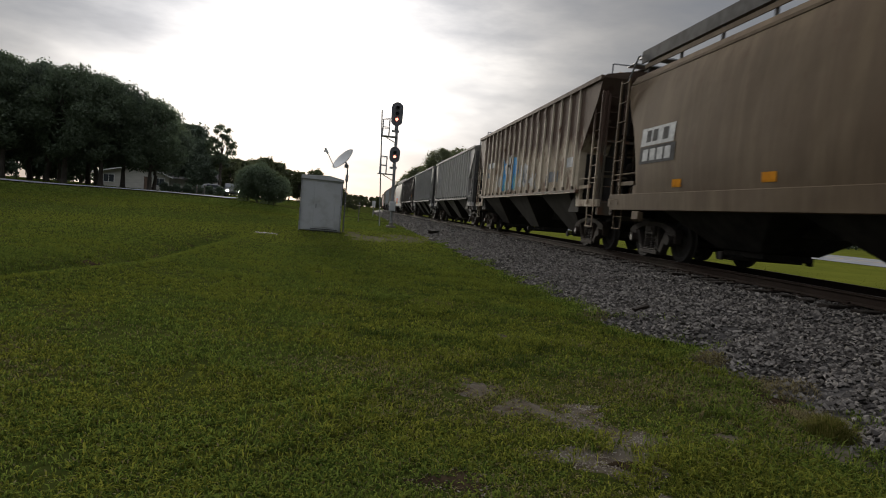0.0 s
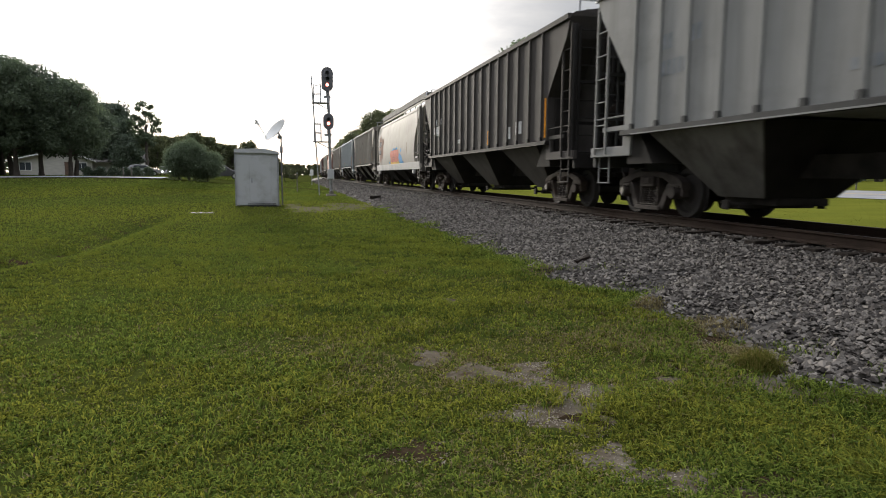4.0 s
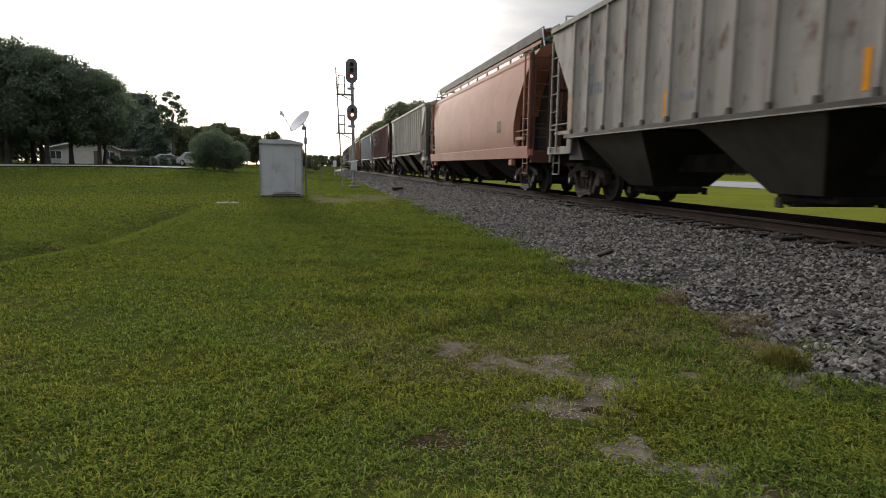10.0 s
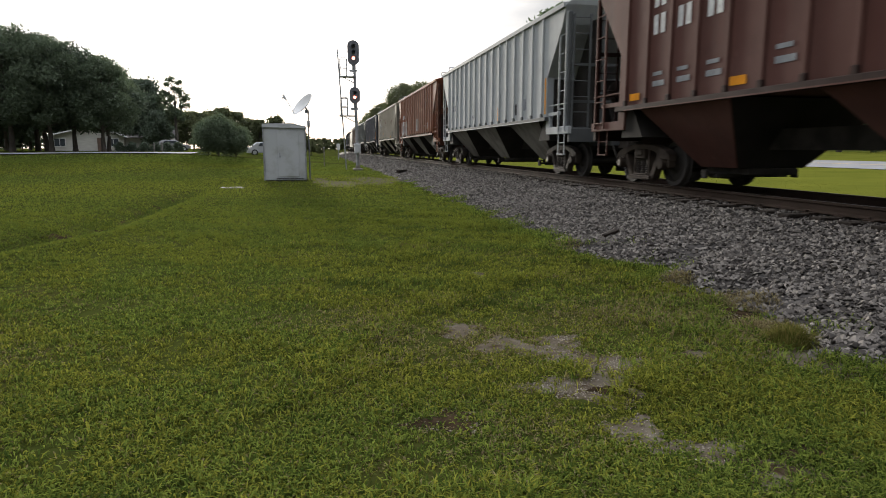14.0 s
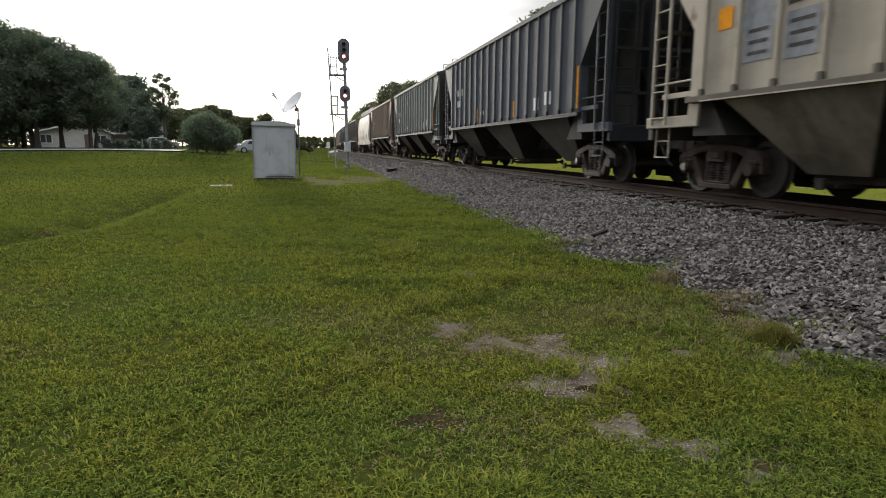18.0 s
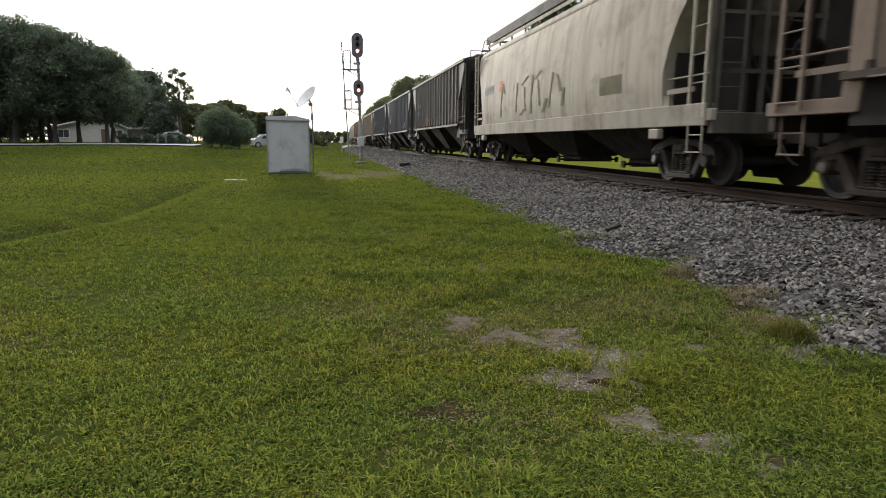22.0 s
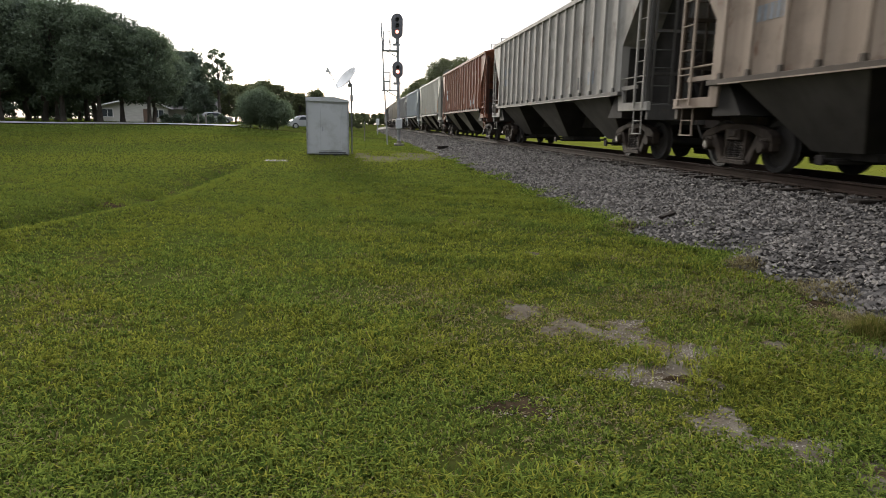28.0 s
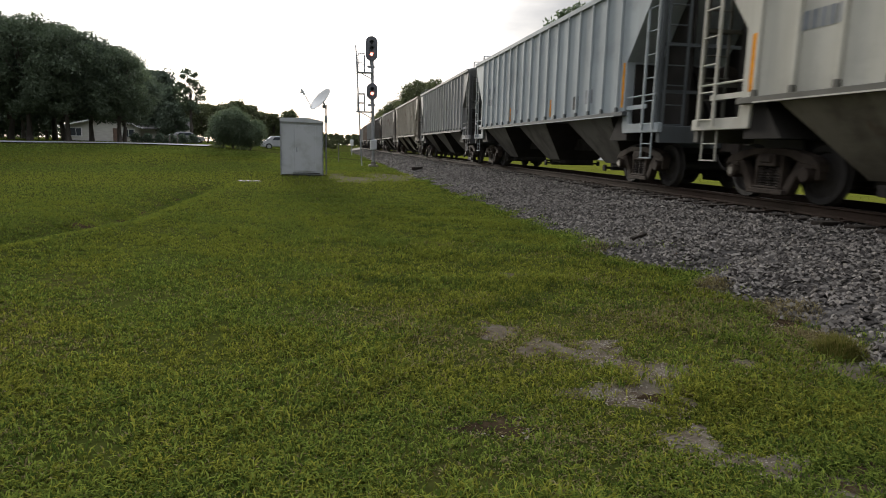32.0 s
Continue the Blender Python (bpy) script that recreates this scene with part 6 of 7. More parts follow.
mast_z = 0.30
mast = thing("signal_mast", "grey two-headed railway signal mast showing red lights", "railway signal", m=pose(2.2, 37.2, mast_z))
part("pole", Geo().tube((0, 0, 0), (-0.12, 0, 6.9), 0.085, 14).mesh("pole", smooth=True), M_steel, mast, "galvanised pole")
part("base", Geo().box((0, 0, 0.06), (0.55, 0.55, 0.12)).tube((0, 0, 0.1), (0, 0, 0.3), 0.14, 12).mesh("base", 0.02), M_concrete, mast, "concrete foot")
for z, w, h, lamp in ((6.55, 0.66, 1.36, -0.30), (4.22, 0.60, 0.92, -0.11)):
    x = -0.12 * z / 6.9 - 0.04
    head = part("signal_head", Geo().prism(oval(w, h), 1, -0.22, -0.19).mesh("signal_head", 0.008), M_signal, mast, "dark oval signal target", pose(x, 0, z))
    part("housing", Geo().box((0, -0.08, 0), (0.32, 0.2, h * 0.8)).box((0, 0.03, -h / 2 - 0.05), (0.14, 0.14, 0.3)).mesh("housing", 0.02), M_signal, head)
    spots = (lamp, lamp + 0.32, lamp + 0.64) if h > 1 else (lamp, lamp + 0.24)
    for k, dz in enumerate(spots):
        part("lens", Geo().lathe([(0.085, -0.255), (0.075, -0.262), (0.03, -0.268)], "y", 16).mesh("lens"), M_red_lamp if k == 0 else M_lens_dark, head, "lit red lens" if k == 0 else "unlit lens", pose(0, 0.02, dz))
        hood = Geo()
        for i in range(14):
            t = math.pi * (-0.1 + 1.2 * i / 13)
            for q in (-0.22, -0.42):
                hood.v.append((0.11 * math.cos(t), q, 0.11 * math.sin(t)))
        hood.f = [(2 * i, 2 * i + 1, 2 * i + 3, 2 * i + 2) for i in range(13)]
        part("hood", hood.mesh("hood"), M_signal, head, m=pose(0, 0, dz))
    part("bracket", Geo().box((-0.02, 0, -h / 2 - 0.28), (0.42, 0.12, 0.13)).box((0, -0.1, -h / 2 - 0.12), (0.1, 0.24, 0.08)).mesh("bracket", 0.01), M_steel, mast, m=pose(x, 0, z))
for z0 in (5.25, 3.08):
    x = -0.08
    g = Geo().box((x - 0.45, 0, z0), (0.95, 0.62, 0.05)).tube((x, 0, z0 - 0.35), (x - 0.7, 0, z0), 0.025, 6)
    part("platform", g.mesh("platform"), M_steel, mast, "small work platform")
    g = Geo()
    for px in (-0.82, -0.45):
        for py in (-0.3, 0.3):
            g.tube((x + px, py, z0), (x + px, py, z0 + 1.0), 0.022, 6)
    for zz in (0.5, 1.0):
        for py in (-0.3, 0.3):
            g.tube((x - 0.82, py, z0 + zz), (x - 0.45, py, z0 + zz), 0.022, 6)
        g.tube((x - 0.82, -0.3, z0 + zz), (x - 0.82, 0.3, z0 + zz), 0.022, 6)
    part("guard_rail", g.mesh("guard_rail"), M_steel, mast)
lad = part("ladder", Geo().tube((-0.66, 0.0, 0.05), (-1.02, 0.0, 6.75), 0.03, 8).tube((-0.66, 0.34, 0.05), (-1.02, 0.34, 6.75), 0.03, 8).mesh("ladder"), M_steel, mast, "long access ladder")
for i in range(20):
    t = 0.05 + i / 21
    part("rung", cached("mast_rung", lambda: Geo().tube((0, 0, 0), (0, 0.34, 0), 0.014, 6).mesh("rung")), M_steel, lad, m=pose(-0.66 - 0.36 * t, 0, 0.05 + 6.7 * t))
part("case", Geo().box((-0.02, -0.18, 1.25), (0.36, 0.24, 0.55)).box((-0.02, -0.31, 1.25), (0.30, 0.02, 0.48)).mesh("case", 0.015), M_shed, mast, "pale equipment case")

# ---- instrument shed ----
SH = pose(-1.52, 30.9, 0.0, 0, 0, 0)
shed = thing("instrument_shed", "pale grey metal railway instrument shed on the lawn", "shed", m=SH)
part("wall", Geo().box((0, 0, 1.30), (1.84, 1.9, 2.36)).mesh("wall", 0.015), M_shed, shed)
part("roof", Geo().prism([(-0.96, 2.64), (0.3, 2.68), (0.96, 2.54), (0.96, 2.45), (-0.96, 2.48)], 1, -1.02, 1.02).mesh("roof"), M_shed, shed, "low metal roof with a drip edge")
part("door", Geo().box((0.15, -0.965, 1.30), (0.95, 0.03, 2.05)).mesh("door", 0.008), M_shed, shed)
part("door_handle", Geo().box((-0.22, -1.0, 1.25), (0.05, 0.05, 0.2)).mesh("door_handle", 0.01), M_steel, shed)
for x in (-0.925, 0.925):
    part("corner_trim", Geo().box((x, -0.955, 1.3), (0.06, 0.06, 2.4)).mesh("corner_trim"), M_steel, shed)
part("vent_slot", Geo().box((0.2, -0.96, 0.19), (1.22, 0.03, 0.03)).box((0.2, -0.97, 0.07), (1.24, 0.05, 0.11)).mesh("vent_slot"), M_dark_gap, shed, "dark gap under the door")
part("skid", Geo().box((0, 0, 0.05), (1.8, 1.8, 0.10)).mesh("skid"), M_concrete, shed, "concrete footing")

# ---- satellite dish on its pole ----
dish = thing("satellite_dish", "off-white satellite dish on a thin pole beside the shed", "satellite dish", m=pose(-0.44, 30.75, 0.12))
part("pole", Geo().tube((0, 0, 0), (0, 0, 3.12), 0.032, 10).mesh("pole", smooth=True), M_signal, dish)
part("clamp", Geo().box((0, 0, 2.55), (0.14, 0.14, 0.32)).mesh("clamp", 0.02), M_steel, dish)
prof = [(0.02 + 0.60 * i / 7, 0.16 * (i / 7) ** 2) for i in range(8)] + [(0.635, 0.16), (0.635, 0.145)] + [(0.60 * (7 - i) / 7 + 0.02, 0.16 * ((7 - i) / 7) ** 2 - 0.015) for i in range(1, 8)]
bowl_pose = pose(-0.16, -0.05, 3.36) @ Vector((-0.69, -0.36, 0.62)).to_track_quat("Z", "Y").to_matrix().to_4x4()
part("reflector", Geo().lathe(prof, "z", 32).mesh("reflector", smooth=True), M_dish, dish, "oval reflector", bowl_pose)
part("mount", Geo().box((-0.06, 0, 3.12), (0.2, 0.12, 0.16)).tube((0.0, 0, 3.10), (-0.13, -0.03, 3.34), 0.045, 8).mesh("mount", 0.01), M_steel, dish)
part("feed_arm", Geo().tube((-0.60, -0.12, 2.98), (-0.98, -0.22, 3.66), 0.02, 6).mesh("feed_arm"), M_dish, dish)
part("feed_horn", Geo().tube((-1.10, -0.2, 3.86), (-0.96, -0.2, 3.62), 0.055, 10).box((-1.09, -0.2, 3.72), (0.13, 0.1, 0.08)).mesh("feed_horn", 0.01), M_dish, dish)


# ---- trees ----
def leaves(n, centres, radii, size, seed, name):
    """A crown of many small leaf sprays spread over lobes, denser at their skins."""
    r = np.random.default_rng(seed)
    w = radii.prod(1) ** (2 / 3)
    k = r.choice(len(centres), n, p=w / w.sum())
    d = r.standard_normal((n, 3))
    d /= np.linalg.norm(d, axis=1)[:, None]
    rad = r.random(n)[:, None] ** 0.35
    p = centres[k] + d * radii[k] * rad * (1 + 0.18 * r.standard_normal((n, 1)))
    u = r.standard_normal((n, 3))
    u /= np.linalg.norm(u, axis=1)[:, None]
    v = np.cross(u, r.standard_normal((n, 3)))
    v /= np.linalg.norm(v, axis=1)[:, None] + 1e-9
    s = size * r.uniform(0.6, 1.35, (n, 1))
    q = np.stack([p - u * s, p + v * s * 0.45 - u * s * 0.1, p + u * s, p - v * s * 0.45 + u * s * 0.1], 1).reshape(-1, 3)
    f = np.arange(4 * n).reshape(-1, 4)
    return sheet(q, f, name, True)


def tree_meshes(height, spread, seed, n_leaf, trunk_part=0.3, size=0.3, lobes=16, airy=1.0):
    r = random.Random(seed)
    g = Geo()
    th = height * trunk_part
    rad = 0.022 * height
    g.tube((0, 0, -0.3), (0, 0, 0.5), rad * 1.5, 10, rad * 1.05)
    g.tube((0, 0, 0.5), (r.uniform(-.2, .2), r.uniform(-.2, .2), th), rad * 1.05, 10, rad * 0.8)
    g.tube((0, 0, th), (r.uniform(-.5, .5), r.uniform(-.5, .5), height * 0.8), rad * 0.8, 8, rad * 0.2)
    centres, radii = [], []
    for i in range(lobes):
        t = (i + 0.5) / lobes
        z = th + (height - th) * (0.10 + 0.86 * t)
        prof = math.sin(math.pi * min(1, 0.18 + 0.78 * t)) ** 0.7
        a = i * 2.4 + r.uniform(-0.5, 0.5)
        dd = spread * prof * r.uniform(0.35, 0.80)
        c = (dd * math.cos(a), dd * math.sin(a), z)
        g.tube((0, 0, th + (z - th) * 0.45), c, rad * 0.35, 6, rad * 0.08)
        centres.append(c)
        q = spread * r.uniform(0.26, 0.46) * (0.6 + 0.4 * prof) * airy
        radii.append((q, q, q * r.uniform(0.6, 0.9)))
    return g.mesh("trunk", smooth=True), leaves(n_leaf, np.array(centres), np.array(radii), size, seed, "crown")


# crowns by kind: height, spread, leaves
KINDS = {
    "oak": tree_meshes(12.0, 4.4, 11, 21000, 0.17, 0.17, 34),
    "oak2": tree_meshes(12.0, 4.6, 23, 21000, 0.17, 0.17, 34),
    "tall": tree_meshes(16.0, 4.2, 31, 7000, 0.25, 0.30, 20),
    "airy": tree_meshes(11.0, 2.4, 47, 2600, 0.35, 0.20, 15, 0.85),
    "far": tree_meshes(11.0, 4.6, 59, 5200, 0.15, 0.36, 22),
    "distant": tree_meshes(11.0, 4.6, 61, 1700, 0.15, 0.75, 16),
    "bush": tree_meshes(4.6, 3.1, 67, 11000, 0.05, 0.13, 30),
    "scrub": tree_meshes(4.6, 3.1, 71, 900, 0.05, 0.42, 18),
}


def plant(kind, x, y, scale=1.0, turn=0.0, leaf=None, label="dark green leafy tree with a broad crown", category="tree", name="tree", group="trees round the place", z=None, squash=1.0):
    t = thing(name, label, category, group, m=pose(x, y, float(ground_z(x, y)) if z is None else z, 0, 0, turn))
    trunk, crown = KINDS[kind]
    mm = Matrix.Diagonal((scale * squash, scale * squash, scale, 1))
    part("trunk", trunk, M_bark, t, m=mm)
    part("crown", crown, leaf or M_leaf, t, m=mm)
    return t


# the wood on the rise, with the house under it
for i, (x, y, k, s) in enumerate([(-21.6, 71.0, "oak", 0.80), (-24.6, 72.0, "oak2", 0.90), (-26.0, 69.8, "oak", 0.93), (-27.6, 73.0, "oak2", 0.97), (-29.6, 70.0, "oak", 1.00), (-32.4, 72.5, "oak2", 1.02), (-35.2, 69.5, "oak", 1.04),
                                  (-38.4, 71.0, "oak2", 1.05), (-42.0, 68.0, "oak", 1.06), (-46.0, 70.0, "oak2", 1.08), (-50.0, 67.0, "oak", 1.08), (-23.2, 78.0, "oak2", 0.86), (-30.8, 79.0, "oak", 1.04), (-36.6, 78.0, "oak2", 1.08)]):
    plant(k, x, y, s, i * 67.0, M_leaf_dark if i % 2 else M_leaf, "tall dark green oak of the lawn-side wood")
for i, (x, y, s) in enumerate([(-42, 80, 1.15), (-47, 78, 1.15), (-53, 76, 1.15), (-58, 70, 1.1), (-26.5, 108, 1.0), (-31, 112, 1.0), (-37, 108, 1.1), (-43, 100, 1.1), (-49, 92, 1.15), (-55, 88, 1.15), (-24.4, 100, 0.70), (-22.4, 97, 0.52)]):
    plant("far", x, y, s, i * 49.0, M_leaf_dark, "dark leafy tree deeper in the lawn-side wood")
for i in range(12):
    plant("distant", -84 + i * 4.8, 112 + (i * 23 % 13), 0.95 + 0.1 * math.sin(i * 1.9), i * 83.0, M_leaf_dark, "dark tree deep in the lawn-side wood")
for i in range(16):
    plant("scrub", -84 + i * 3.6, 116 + (i * 19 % 7), 0.9, i * 51.0, M_leaf_dark, "shaded undergrowth bush in the wood", "bush", "bush", "bushes")
plant("airy", -20.4, 100, 0.98, 20, M_leaf, "thin tree with gaps in its crown against the sky")
plant("airy", -22.6, 101, 0.72, 140, M_leaf, "thin tree with gaps in its crown against the sky")
# the big bush on the lawn
for x, y, sc, turn, sq in ((-8.9, 60.5, 0.76, 0, 0.80), (-7.5, 61.4, 0.60, 120, 0.85), (-10.0, 62.0, 0.66, 210, 0.80)):
    plant("bush", x, y, sc, turn, M_leaf, "broad dense bush standing on the lawn", "bush", "bush", "bushes", squash=sq)
# hedge-like trees behind
for i, (x, y, s) in enumerate([(-25.8, 106, 0.66), (-23.0, 108, 0.58), (-20.4, 107, 0.55), (-18.2, 110, 0.55), (-21.0, 116, 0.60), (-18.6, 119, 0.62), (-16.2, 116, 0.66), (-14.2, 119, 0.62), (-12.2, 121, 0.52), (-10.2, 118, 0.50), (-7.4, 119, 0.58), (-5.0, 122, 0.48), (-3.0, 124, 0.38), (-1.4, 128, 0.28), (0.2, 132, 0.22)]):
    plant("far", x, y, s, i * 81.0, M_leaf_warm, "hazy green tree of the far row")
for i in range(9):
    plant("distant", -32 + i * 3.4, 205 + (i * 53 % 40), 0.66 - 0.035 * i + 0.06 * math.sin(i * 2.1), i * 47.0, M_leaf_warm, "distant tree closing the view along the track")
for i in range(12):
    plant("distant", -6 + i * 2.6 + (i * 29 % 7) * 0.4, 330 + (i * 41 % 60), 0.62, i * 101.0, M_leaf_warm, "distant tree closing the view along the track")
# trees beyond the track
for i, (x, y, k, s) in enumerate([(18.6, 140, "oak", 1.06), (23.2, 146, "oak2", 1.10), (14.4, 150, "oak2", 0.80), (15.0, 172, "oak", 0.80), (15.6, 198, "oak2", 0.80), (16.8, 226, "far", 0.95), (19.0, 256, "far", 1.0), (17.5, 168, "tall", 0.82), (18.2, 190, "oak", 0.86), (18.5, 214, "oak2", 0.85), (19.5, 240, "oak", 0.85), (21, 268, "tall", 0.8), (23, 300, "oak", 0.9),
                                  (26, 335, "oak2", 0.95), (30, 370, "oak", 0.95), (28.5, 158, "oak", 0.9), (33, 170, "oak2", 0.9), (43.6, 116, "tall", 1.70), (46, 121, "oak", 1.05), (52, 130, "oak2", 1.0), (60, 118, "oak", 1.0)]):
    plant(k, x, y, s * (1.22 if k[:3] == "oak" else 1.0), i * 59.0, M_leaf_warm if y > 130 else M_leaf, "tall leafy tree beyond the railway")
# green verge trees behind the road
for i in range(34):
    y = -30 + i * 5.2
    plant("distant", 72 + (i * 31 % 13), y, 0.9 + 0.2 * math.sin(i * 1.3), i * 73.0, M_leaf_dark, "dark tree of the wood behind the road")
    plant("scrub", 60 + (i * 17 % 7), y + 2, 0.55 + 0.2 * math.sin(i * 2.3), i * 40.0, M_leaf, "round green bush on the road verge", "bush", "bush", "bushes")


# ---- house under the trees ----
HY = 96.0
house = thing("house", "low pale gabled house with a dark shingle roof under trees", "house", m=pose(-31.4, HY, float(ground_z(-31.4, HY)) - 0.2, 0, 0, 6))
part("wall", Geo().box((0, 5.0, 1.15), (9.4, 10.0, 2.3)).prism([(-4.7, 2.3), (4.7, 2.3), (1.2, 3.6)], 1, 0.0, 10.0).mesh("wall"), M_house_wall, house)
part("side_wing", Geo().box((7.7, 4.6, 1.1), (6.0, 6.0, 2.2)).mesh("side_wing"), M_house_wall, house, "low pale side wing")
part("roof", Geo().prism([(-5.3, 2.14), (1.2, 3.76), (5.3, 2.16), (5.3, 2.02), (1.2, 3.60), (-5.3, 2.0)], 1, -0.5, 10.4).mesh("roof"), M_shingle, house)
part("wing_roof", Geo().prism([(0.9, 2.2), (4.6, 3.5), (8.3, 2.2), (8.3, 2.06), (4.6, 3.36), (0.9, 2.06)], 0, 3.2, 11.2).mesh("wing_roof"), M_shingle, house)
for x in (-3.2, 3.4):
    win = part("window", Geo().box((x, -0.02, 1.4), (1.3, 0.06, 1.0)).mesh("window"), M_glass, house)
    part("window_frame", Geo().box((x, -0.05, 1.95), (1.5, 0.08, 0.1)).box((x, -0.05, 0.86), (1.5, 0.1, 0.08)).box((x - 0.7, -0.05, 1.4), (0.1, 0.08, 1.1)).box((x + 0.7, -0.05, 1.4), (0.1, 0.08, 1.1)).box((x, -0.05, 1.4), (0.05, 0.07, 1.0)).mesh("window_frame"), M_white, win)
part("door", Geo().box((1.9, -0.03, 1.02), (1.0, 0.08, 2.04)).mesh("door", 0.01), M_door, house)
part("fascia", Geo().prism([(-5.3, 2.0), (1.2, 3.60), (5.3, 2.02), (5.3, 2.18), (1.2, 3.79), (-5.3, 2.17)], 1, -0.54, -0.505).mesh("fascia"), M_white, house)
part("chimney", Geo().box((2.2, 5.5, 3.7), (0.8, 0.8, 1.2)).mesh("chimney", 0.02), M_brick, house)
for i in range(6):
    bx, by = -15.4 + i * 1.1, 67.5 + i * 0.15
    plant("scrub", bx - 4.5, by + 3, 0.22, i * 60, M_leaf_dark, "low clipped shrub beside the lane", "shrub", "shrub", "shrubs")


def utility_post(x, y, h, label, r=0.06):
    t = thing("post", label, "post", "posts along the lane", m=pose(x, y, float(ground_z(x, y))))
    part("shaft", Geo().tube((0, 0, -0.1), (0, 0, h), r, 10).mesh("shaft", smooth=True), M_concrete, t)
    part("cap", Geo().lathe([(r * 1.2, 0), (r * 1.2, 0.05), (0.01, 0.08)], "z", 10).mesh("cap"), M_steel, t, m=pose(0, 0, h))
    return t


utility_post(-14.6, 64.8, 1.0, "short white marker post beside the lane")
utility_post(-15.4, 65.2, 0.9, "short white marker post beside the lane")
utility_post(0.4, 52.0, 1.5, "thin pale post on the lawn behind the shed", 0.04)
utility_post(44.0, 42.0, 1.1, "short white marker post beyond the road", 0.07)
sign = thing("track_marker", "small white trackside marker board on a post", "sign", m=pose(2.6, 88.0, 0.1))
part("post", Geo().tube((0, 0, 0), (0, 0, 2.2), 0.06, 8).mesh("post"), M_steel, sign)
part("board", Geo().box((0, -0.07, 1.7), (0.45, 0.04, 0.8)).mesh("board", 0.01), M_white, sign)
lid = thing("drain_cover", "flat pale concrete cover in the lawn", "drain cover", m=pose(-3.35, 25.6, float(ground_z(-3.35, 25.6)) + 0.005))
part("cover", Geo().box((0, 0, 0), (0.8, 0.6, 0.06)).mesh("cover", 0.015), M_concrete, lid)
part("rim", Geo().box((0, 0, -0.03), (0.92, 0.72, 0.05)).mesh("rim", 0.015), M_concrete, lid)


# ---- vehicles ----
def vehicle(label, colour, lit=False, tall=1.45, length=4.6):
    """A road car in parts; it faces +x."""
    paint = mat("car_paint_" + colour[0], colour[1], 0.3, 0.2, alt=tuple(v * 0.85 for v in colour[1]), scale=2.0)
    v = thing("car", label, "car", "road vehicles")
    h, l = tall, length / 2
    prof = [(-l, 0.45), (-l + 0.05, 0.85), (-l + 0.5, 0.95), (-l + 1.05, h - 0.05), (-l + 1.6, h), (0.5, h), (1.15, 0.98), (l - 0.25, 0.82), (l, 0.65), (l, 0.32), (-l, 0.28)]
    part("body", Geo().prism(prof, 1, -0.86, 0.86).mesh("body", 0.06), paint, v)
    for s in (-1, 1):
        part("side_window", Geo().prism([(-l + 1.2, 1.0), (-l + 1.45, h - 0.12), (0.42, h - 0.12), (0.95, 1.0)], 1, s * 0.865, s * 0.872).mesh("side_window"), M_glass, v)
        part("headlight", Geo().box((l - 0.02, s * 0.62, 0.66), (0.06, 0.32, 0.14)).mesh("headlight", 0.01), M_headlight if lit else M_white, v, "lit headlight" if lit else "")
        part("tail_light", Geo().box((-l + 0.02, s * 0.66, 0.75), (0.06, 0.26, 0.14)).mesh("tail_light", 0.01), M_taillight, v)
        for x in (-l + 0.85, l - 0.85):
            w = part("wheel", Geo().lathe([(0.2, -0.1), (0.31, -0.1), (0.335, -0.06), (0.335, 0.06), (0.31, 0.1), (0.2, 0.1)], "y", 18).mesh("wheel"), M_tyre, v, "", pose(x, s * 0.80, 0.335))
            part("rim", Geo().lathe([(0.2, -0.105), (0.19, 0.105)], "y", 14).mesh("rim"), M_rim, w)
    part("windscreen", Geo().add([(0.53, -0.72, h - 0.04), (0.53, 0.72, h - 0.04), (1.17, 0.78, 1.0), (1.17, -0.78, 1.0)], [(0, 1, 2, 3)]).mesh("windscreen"), M_glass, v, m=pose(0.03, 0, 0.02))
    return v


parked = vehicle("silver-grey parked car beyond the lane", ("silver_grey", (0.28, 0.28, 0.29)))
parked.matrix_basis = pose(-19.0, 90.0, float(ground_z(-19.0, 90.0)) + 0.0, 0, 0, 10)
silver = vehicle("silver sedan with headlights on stopping beyond the bush", ("silver", (0.45, 0.46, 0.48)), True)
lane_car = vehicle("dark car with headlights on turning off the lane", ("graphite", (0.07, 0.07, 0.075)), True)
suv = vehicle("silver-green sport utility car on the road beyond the railway", ("green", (0.16, 0.20, 0.18)), False, 1.75, 4.7)
coupe = vehicle("dark small sedan on the road beyond the railway", ("black", (0.04, 0.04, 0.05)), False, 1.42, 4.4)
pickup = vehicle("dark utility car on the road beyond the railway", ("charcoal", (0.06, 0.06, 0.06)), False, 1.8, 4.9)


# ---- what moves ----
def share_keys(first, others):
    keys = first.animation_data
    for ob in others:
        ob.rotation_mode = "QUATERNION"
        ob.animation_data_create()
        ob.animation_data.action = keys.action
        ob.animation_data.action_slot = keys.action_slot


def drive(ob, x, y0, speed, t0, heading=90.0):
    """A car on the road beyond the railway: at y0 at t0 seconds."""
    rows = []
    for t in (0.0, 8.0, 16.0, 24.0, 32.0):
        y = y0 + speed * (t - t0)
        xx = float(track_x(y)) - TRACK_X + x
        rows.append((t, pose(xx, y, float(ground_z(xx, y)) + 0.05, 0, 0, heading)))
    walk(ob, rows)


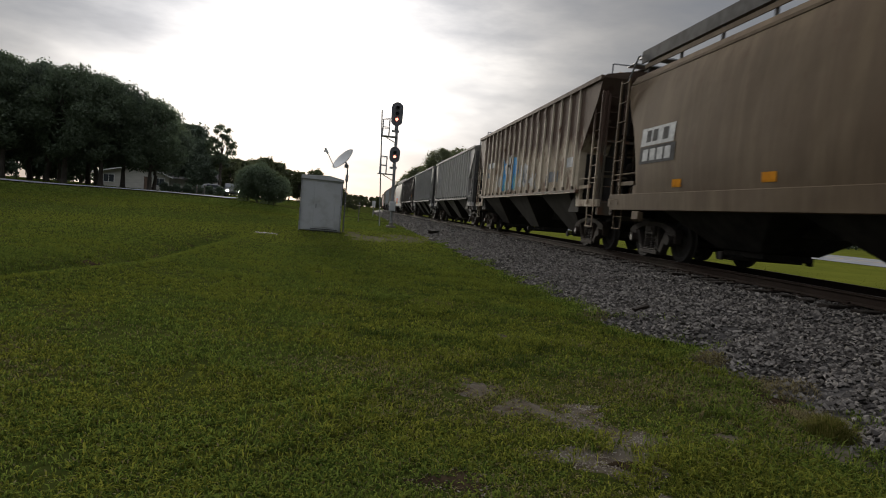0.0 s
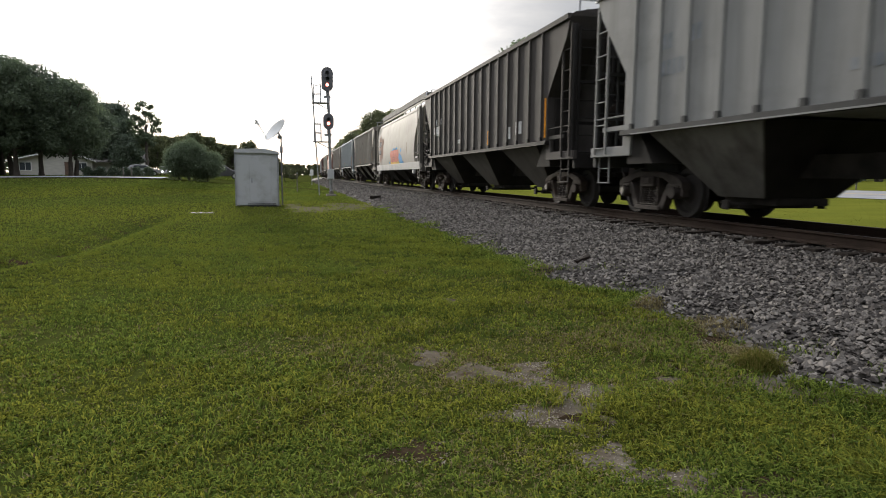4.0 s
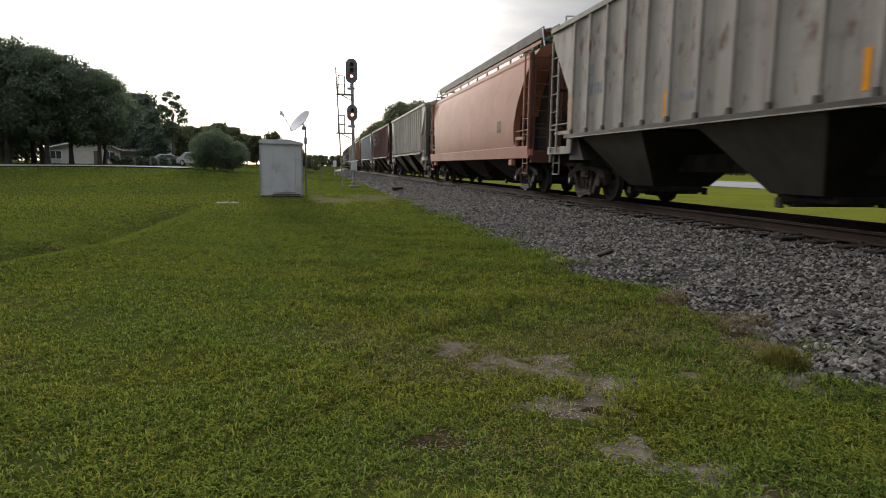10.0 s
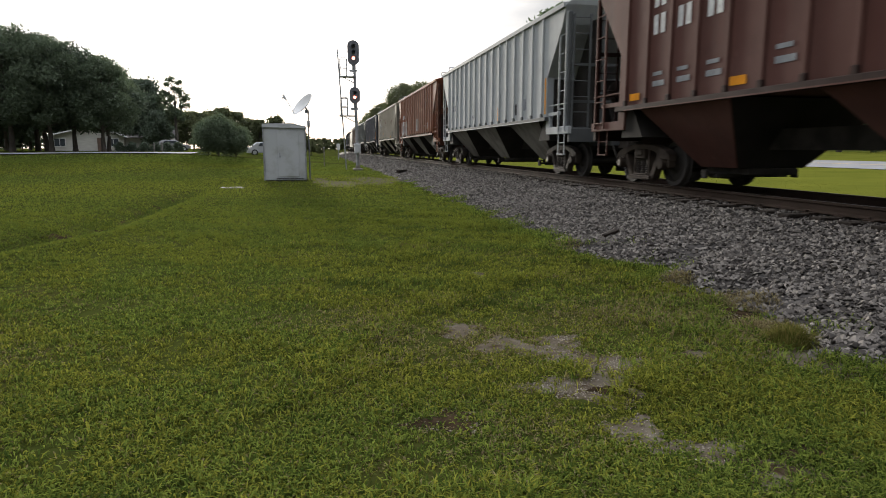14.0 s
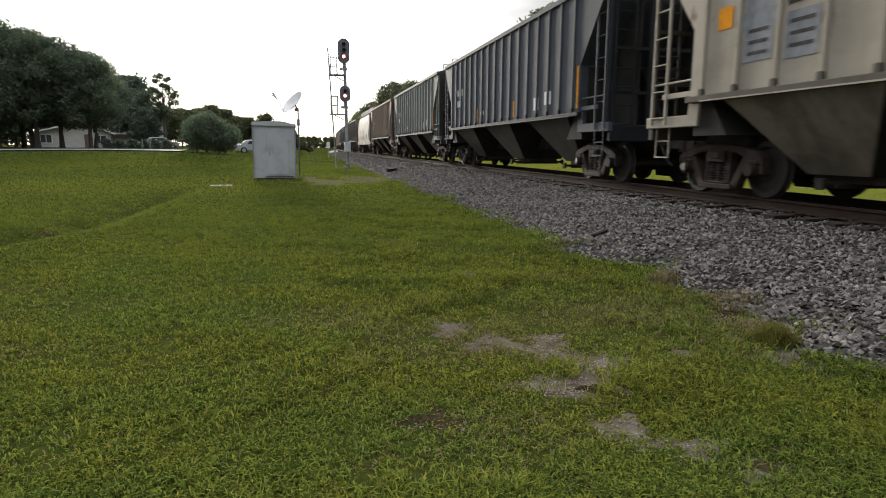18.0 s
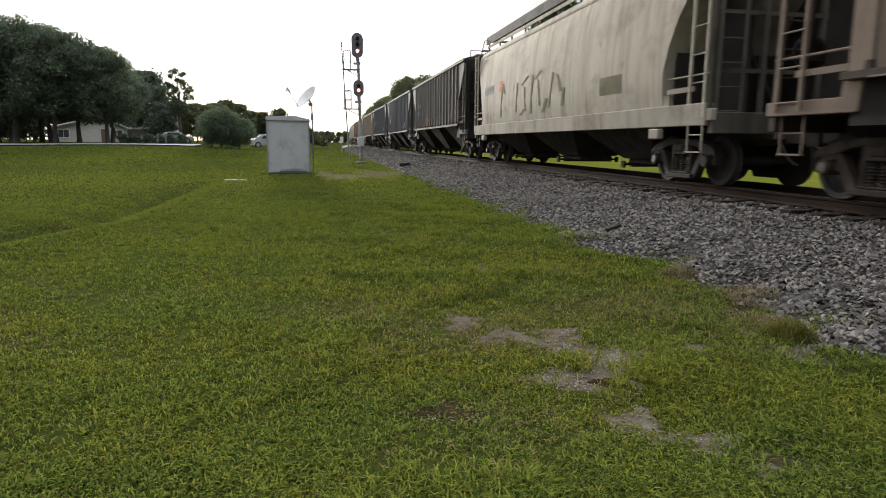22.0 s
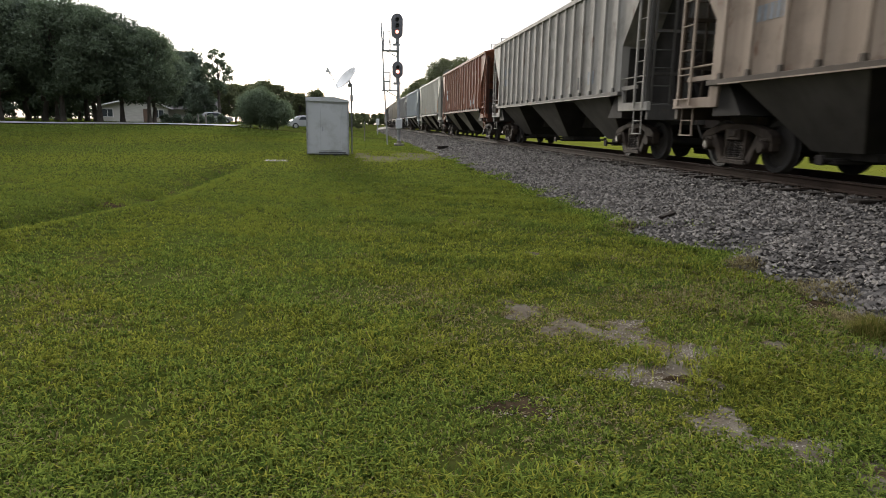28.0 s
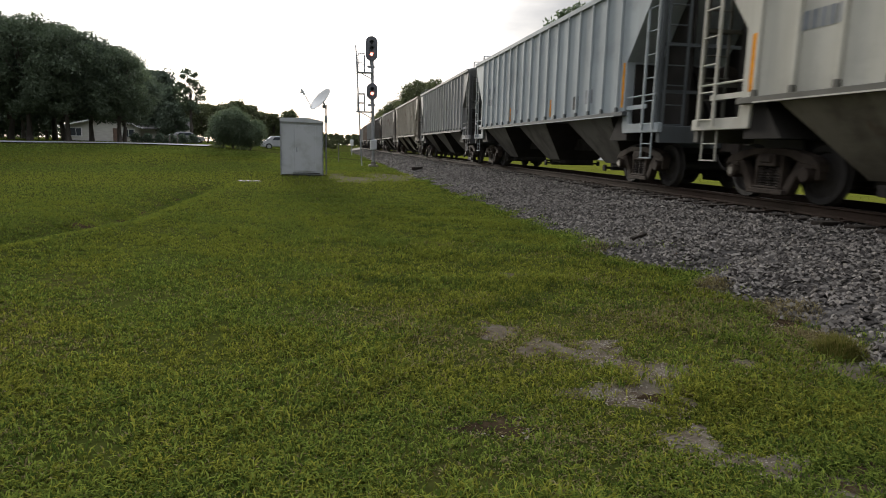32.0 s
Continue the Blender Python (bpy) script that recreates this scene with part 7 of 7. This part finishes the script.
def lane_y_at(x):
    return 63.0 + 0.10 * (x + 20)


def motions():
    for i, car in enumerate(CARS):
        centre = GAPS[i] - HALF + {0: 1.0, 1: 0.45}.get(i, 0.0)
        step = 0.5 if centre > 80 else 1.0
        rows = []
        for k in range(int(32 / step) + 1):
            t = k * step
            s = centre - run(t)
            a, b = track_at(s - 6.8), track_at(s + 6.8)
            rows.append((t, pose((a[0] + b[0]) / 2, (a[1] + b[1]) / 2, RAIL_Z, 0, 0, math.degrees(math.atan2(a[0] - b[0], b[1] - a[1])))))
        walk(car, rows)
    for s in (1, -1):
        first, rest = WHEELSETS[s][0], WHEELSETS[s][1:]
        walk(first, [(k / 30, pose(0, s * 0.89, 0.457, math.degrees(run(k / 30) / 0.457) % 360.0)) for k in range(961)])
        share_keys(first, rest)
    drive(suv, ROAD_X + 7.6, 43.0, -2.9, 6.0, -90)
    drive(coupe, ROAD_X + 7.6, 58.8, -6.5, 7.0, -90)
    drive(pickup, ROAD_X + 2.8, 38.0, 6.2, 17.4)
    # both come head-on down the lane, turn behind the bush and come out beyond it
    far_plan = [(-4.4, -18.6, 104.0, -80), (-1.4, -14.2, 77.0, -80), (0.3, -13.2, 71.6, -76), (1.3, -12.0, 70.2, -38), (2.4, -10.0, 70.0, 0)]
    plans = ((lane_car, 0.4, far_plan + [(4.2, -5.9, 71.0, 12), (5.4, -3.9, 75.0, 60), (9.0, -3.6, 110.0, 90), (15.0, -4.2, 190.0, 92), (40.0, -4.4, 232.0, 92)]),
             (silver, 8.6, far_plan + [(3.9, -7.2, 71.6, 14), (4.9, -5.4, 72.0, 8), (40.0, -5.4, 72.0, 8)]))
    for ob, t0, plan in plans:
        ts = sorted({0.0, 32.0} | {p[0] + t0 for p in plan if 0.0 < p[0] + t0 < 32.0})
        rows = []
        for t in ts:
            x, y, h = (float(np.interp(t - t0, [p[0] for p in plan], [p[k] for p in plan])) for k in (1, 2, 3))
            rows.append((t, pose(x, y, float(ground_z(x, y)) + 0.05, 0, 0, h)))
        walk(ob, rows)


motions()
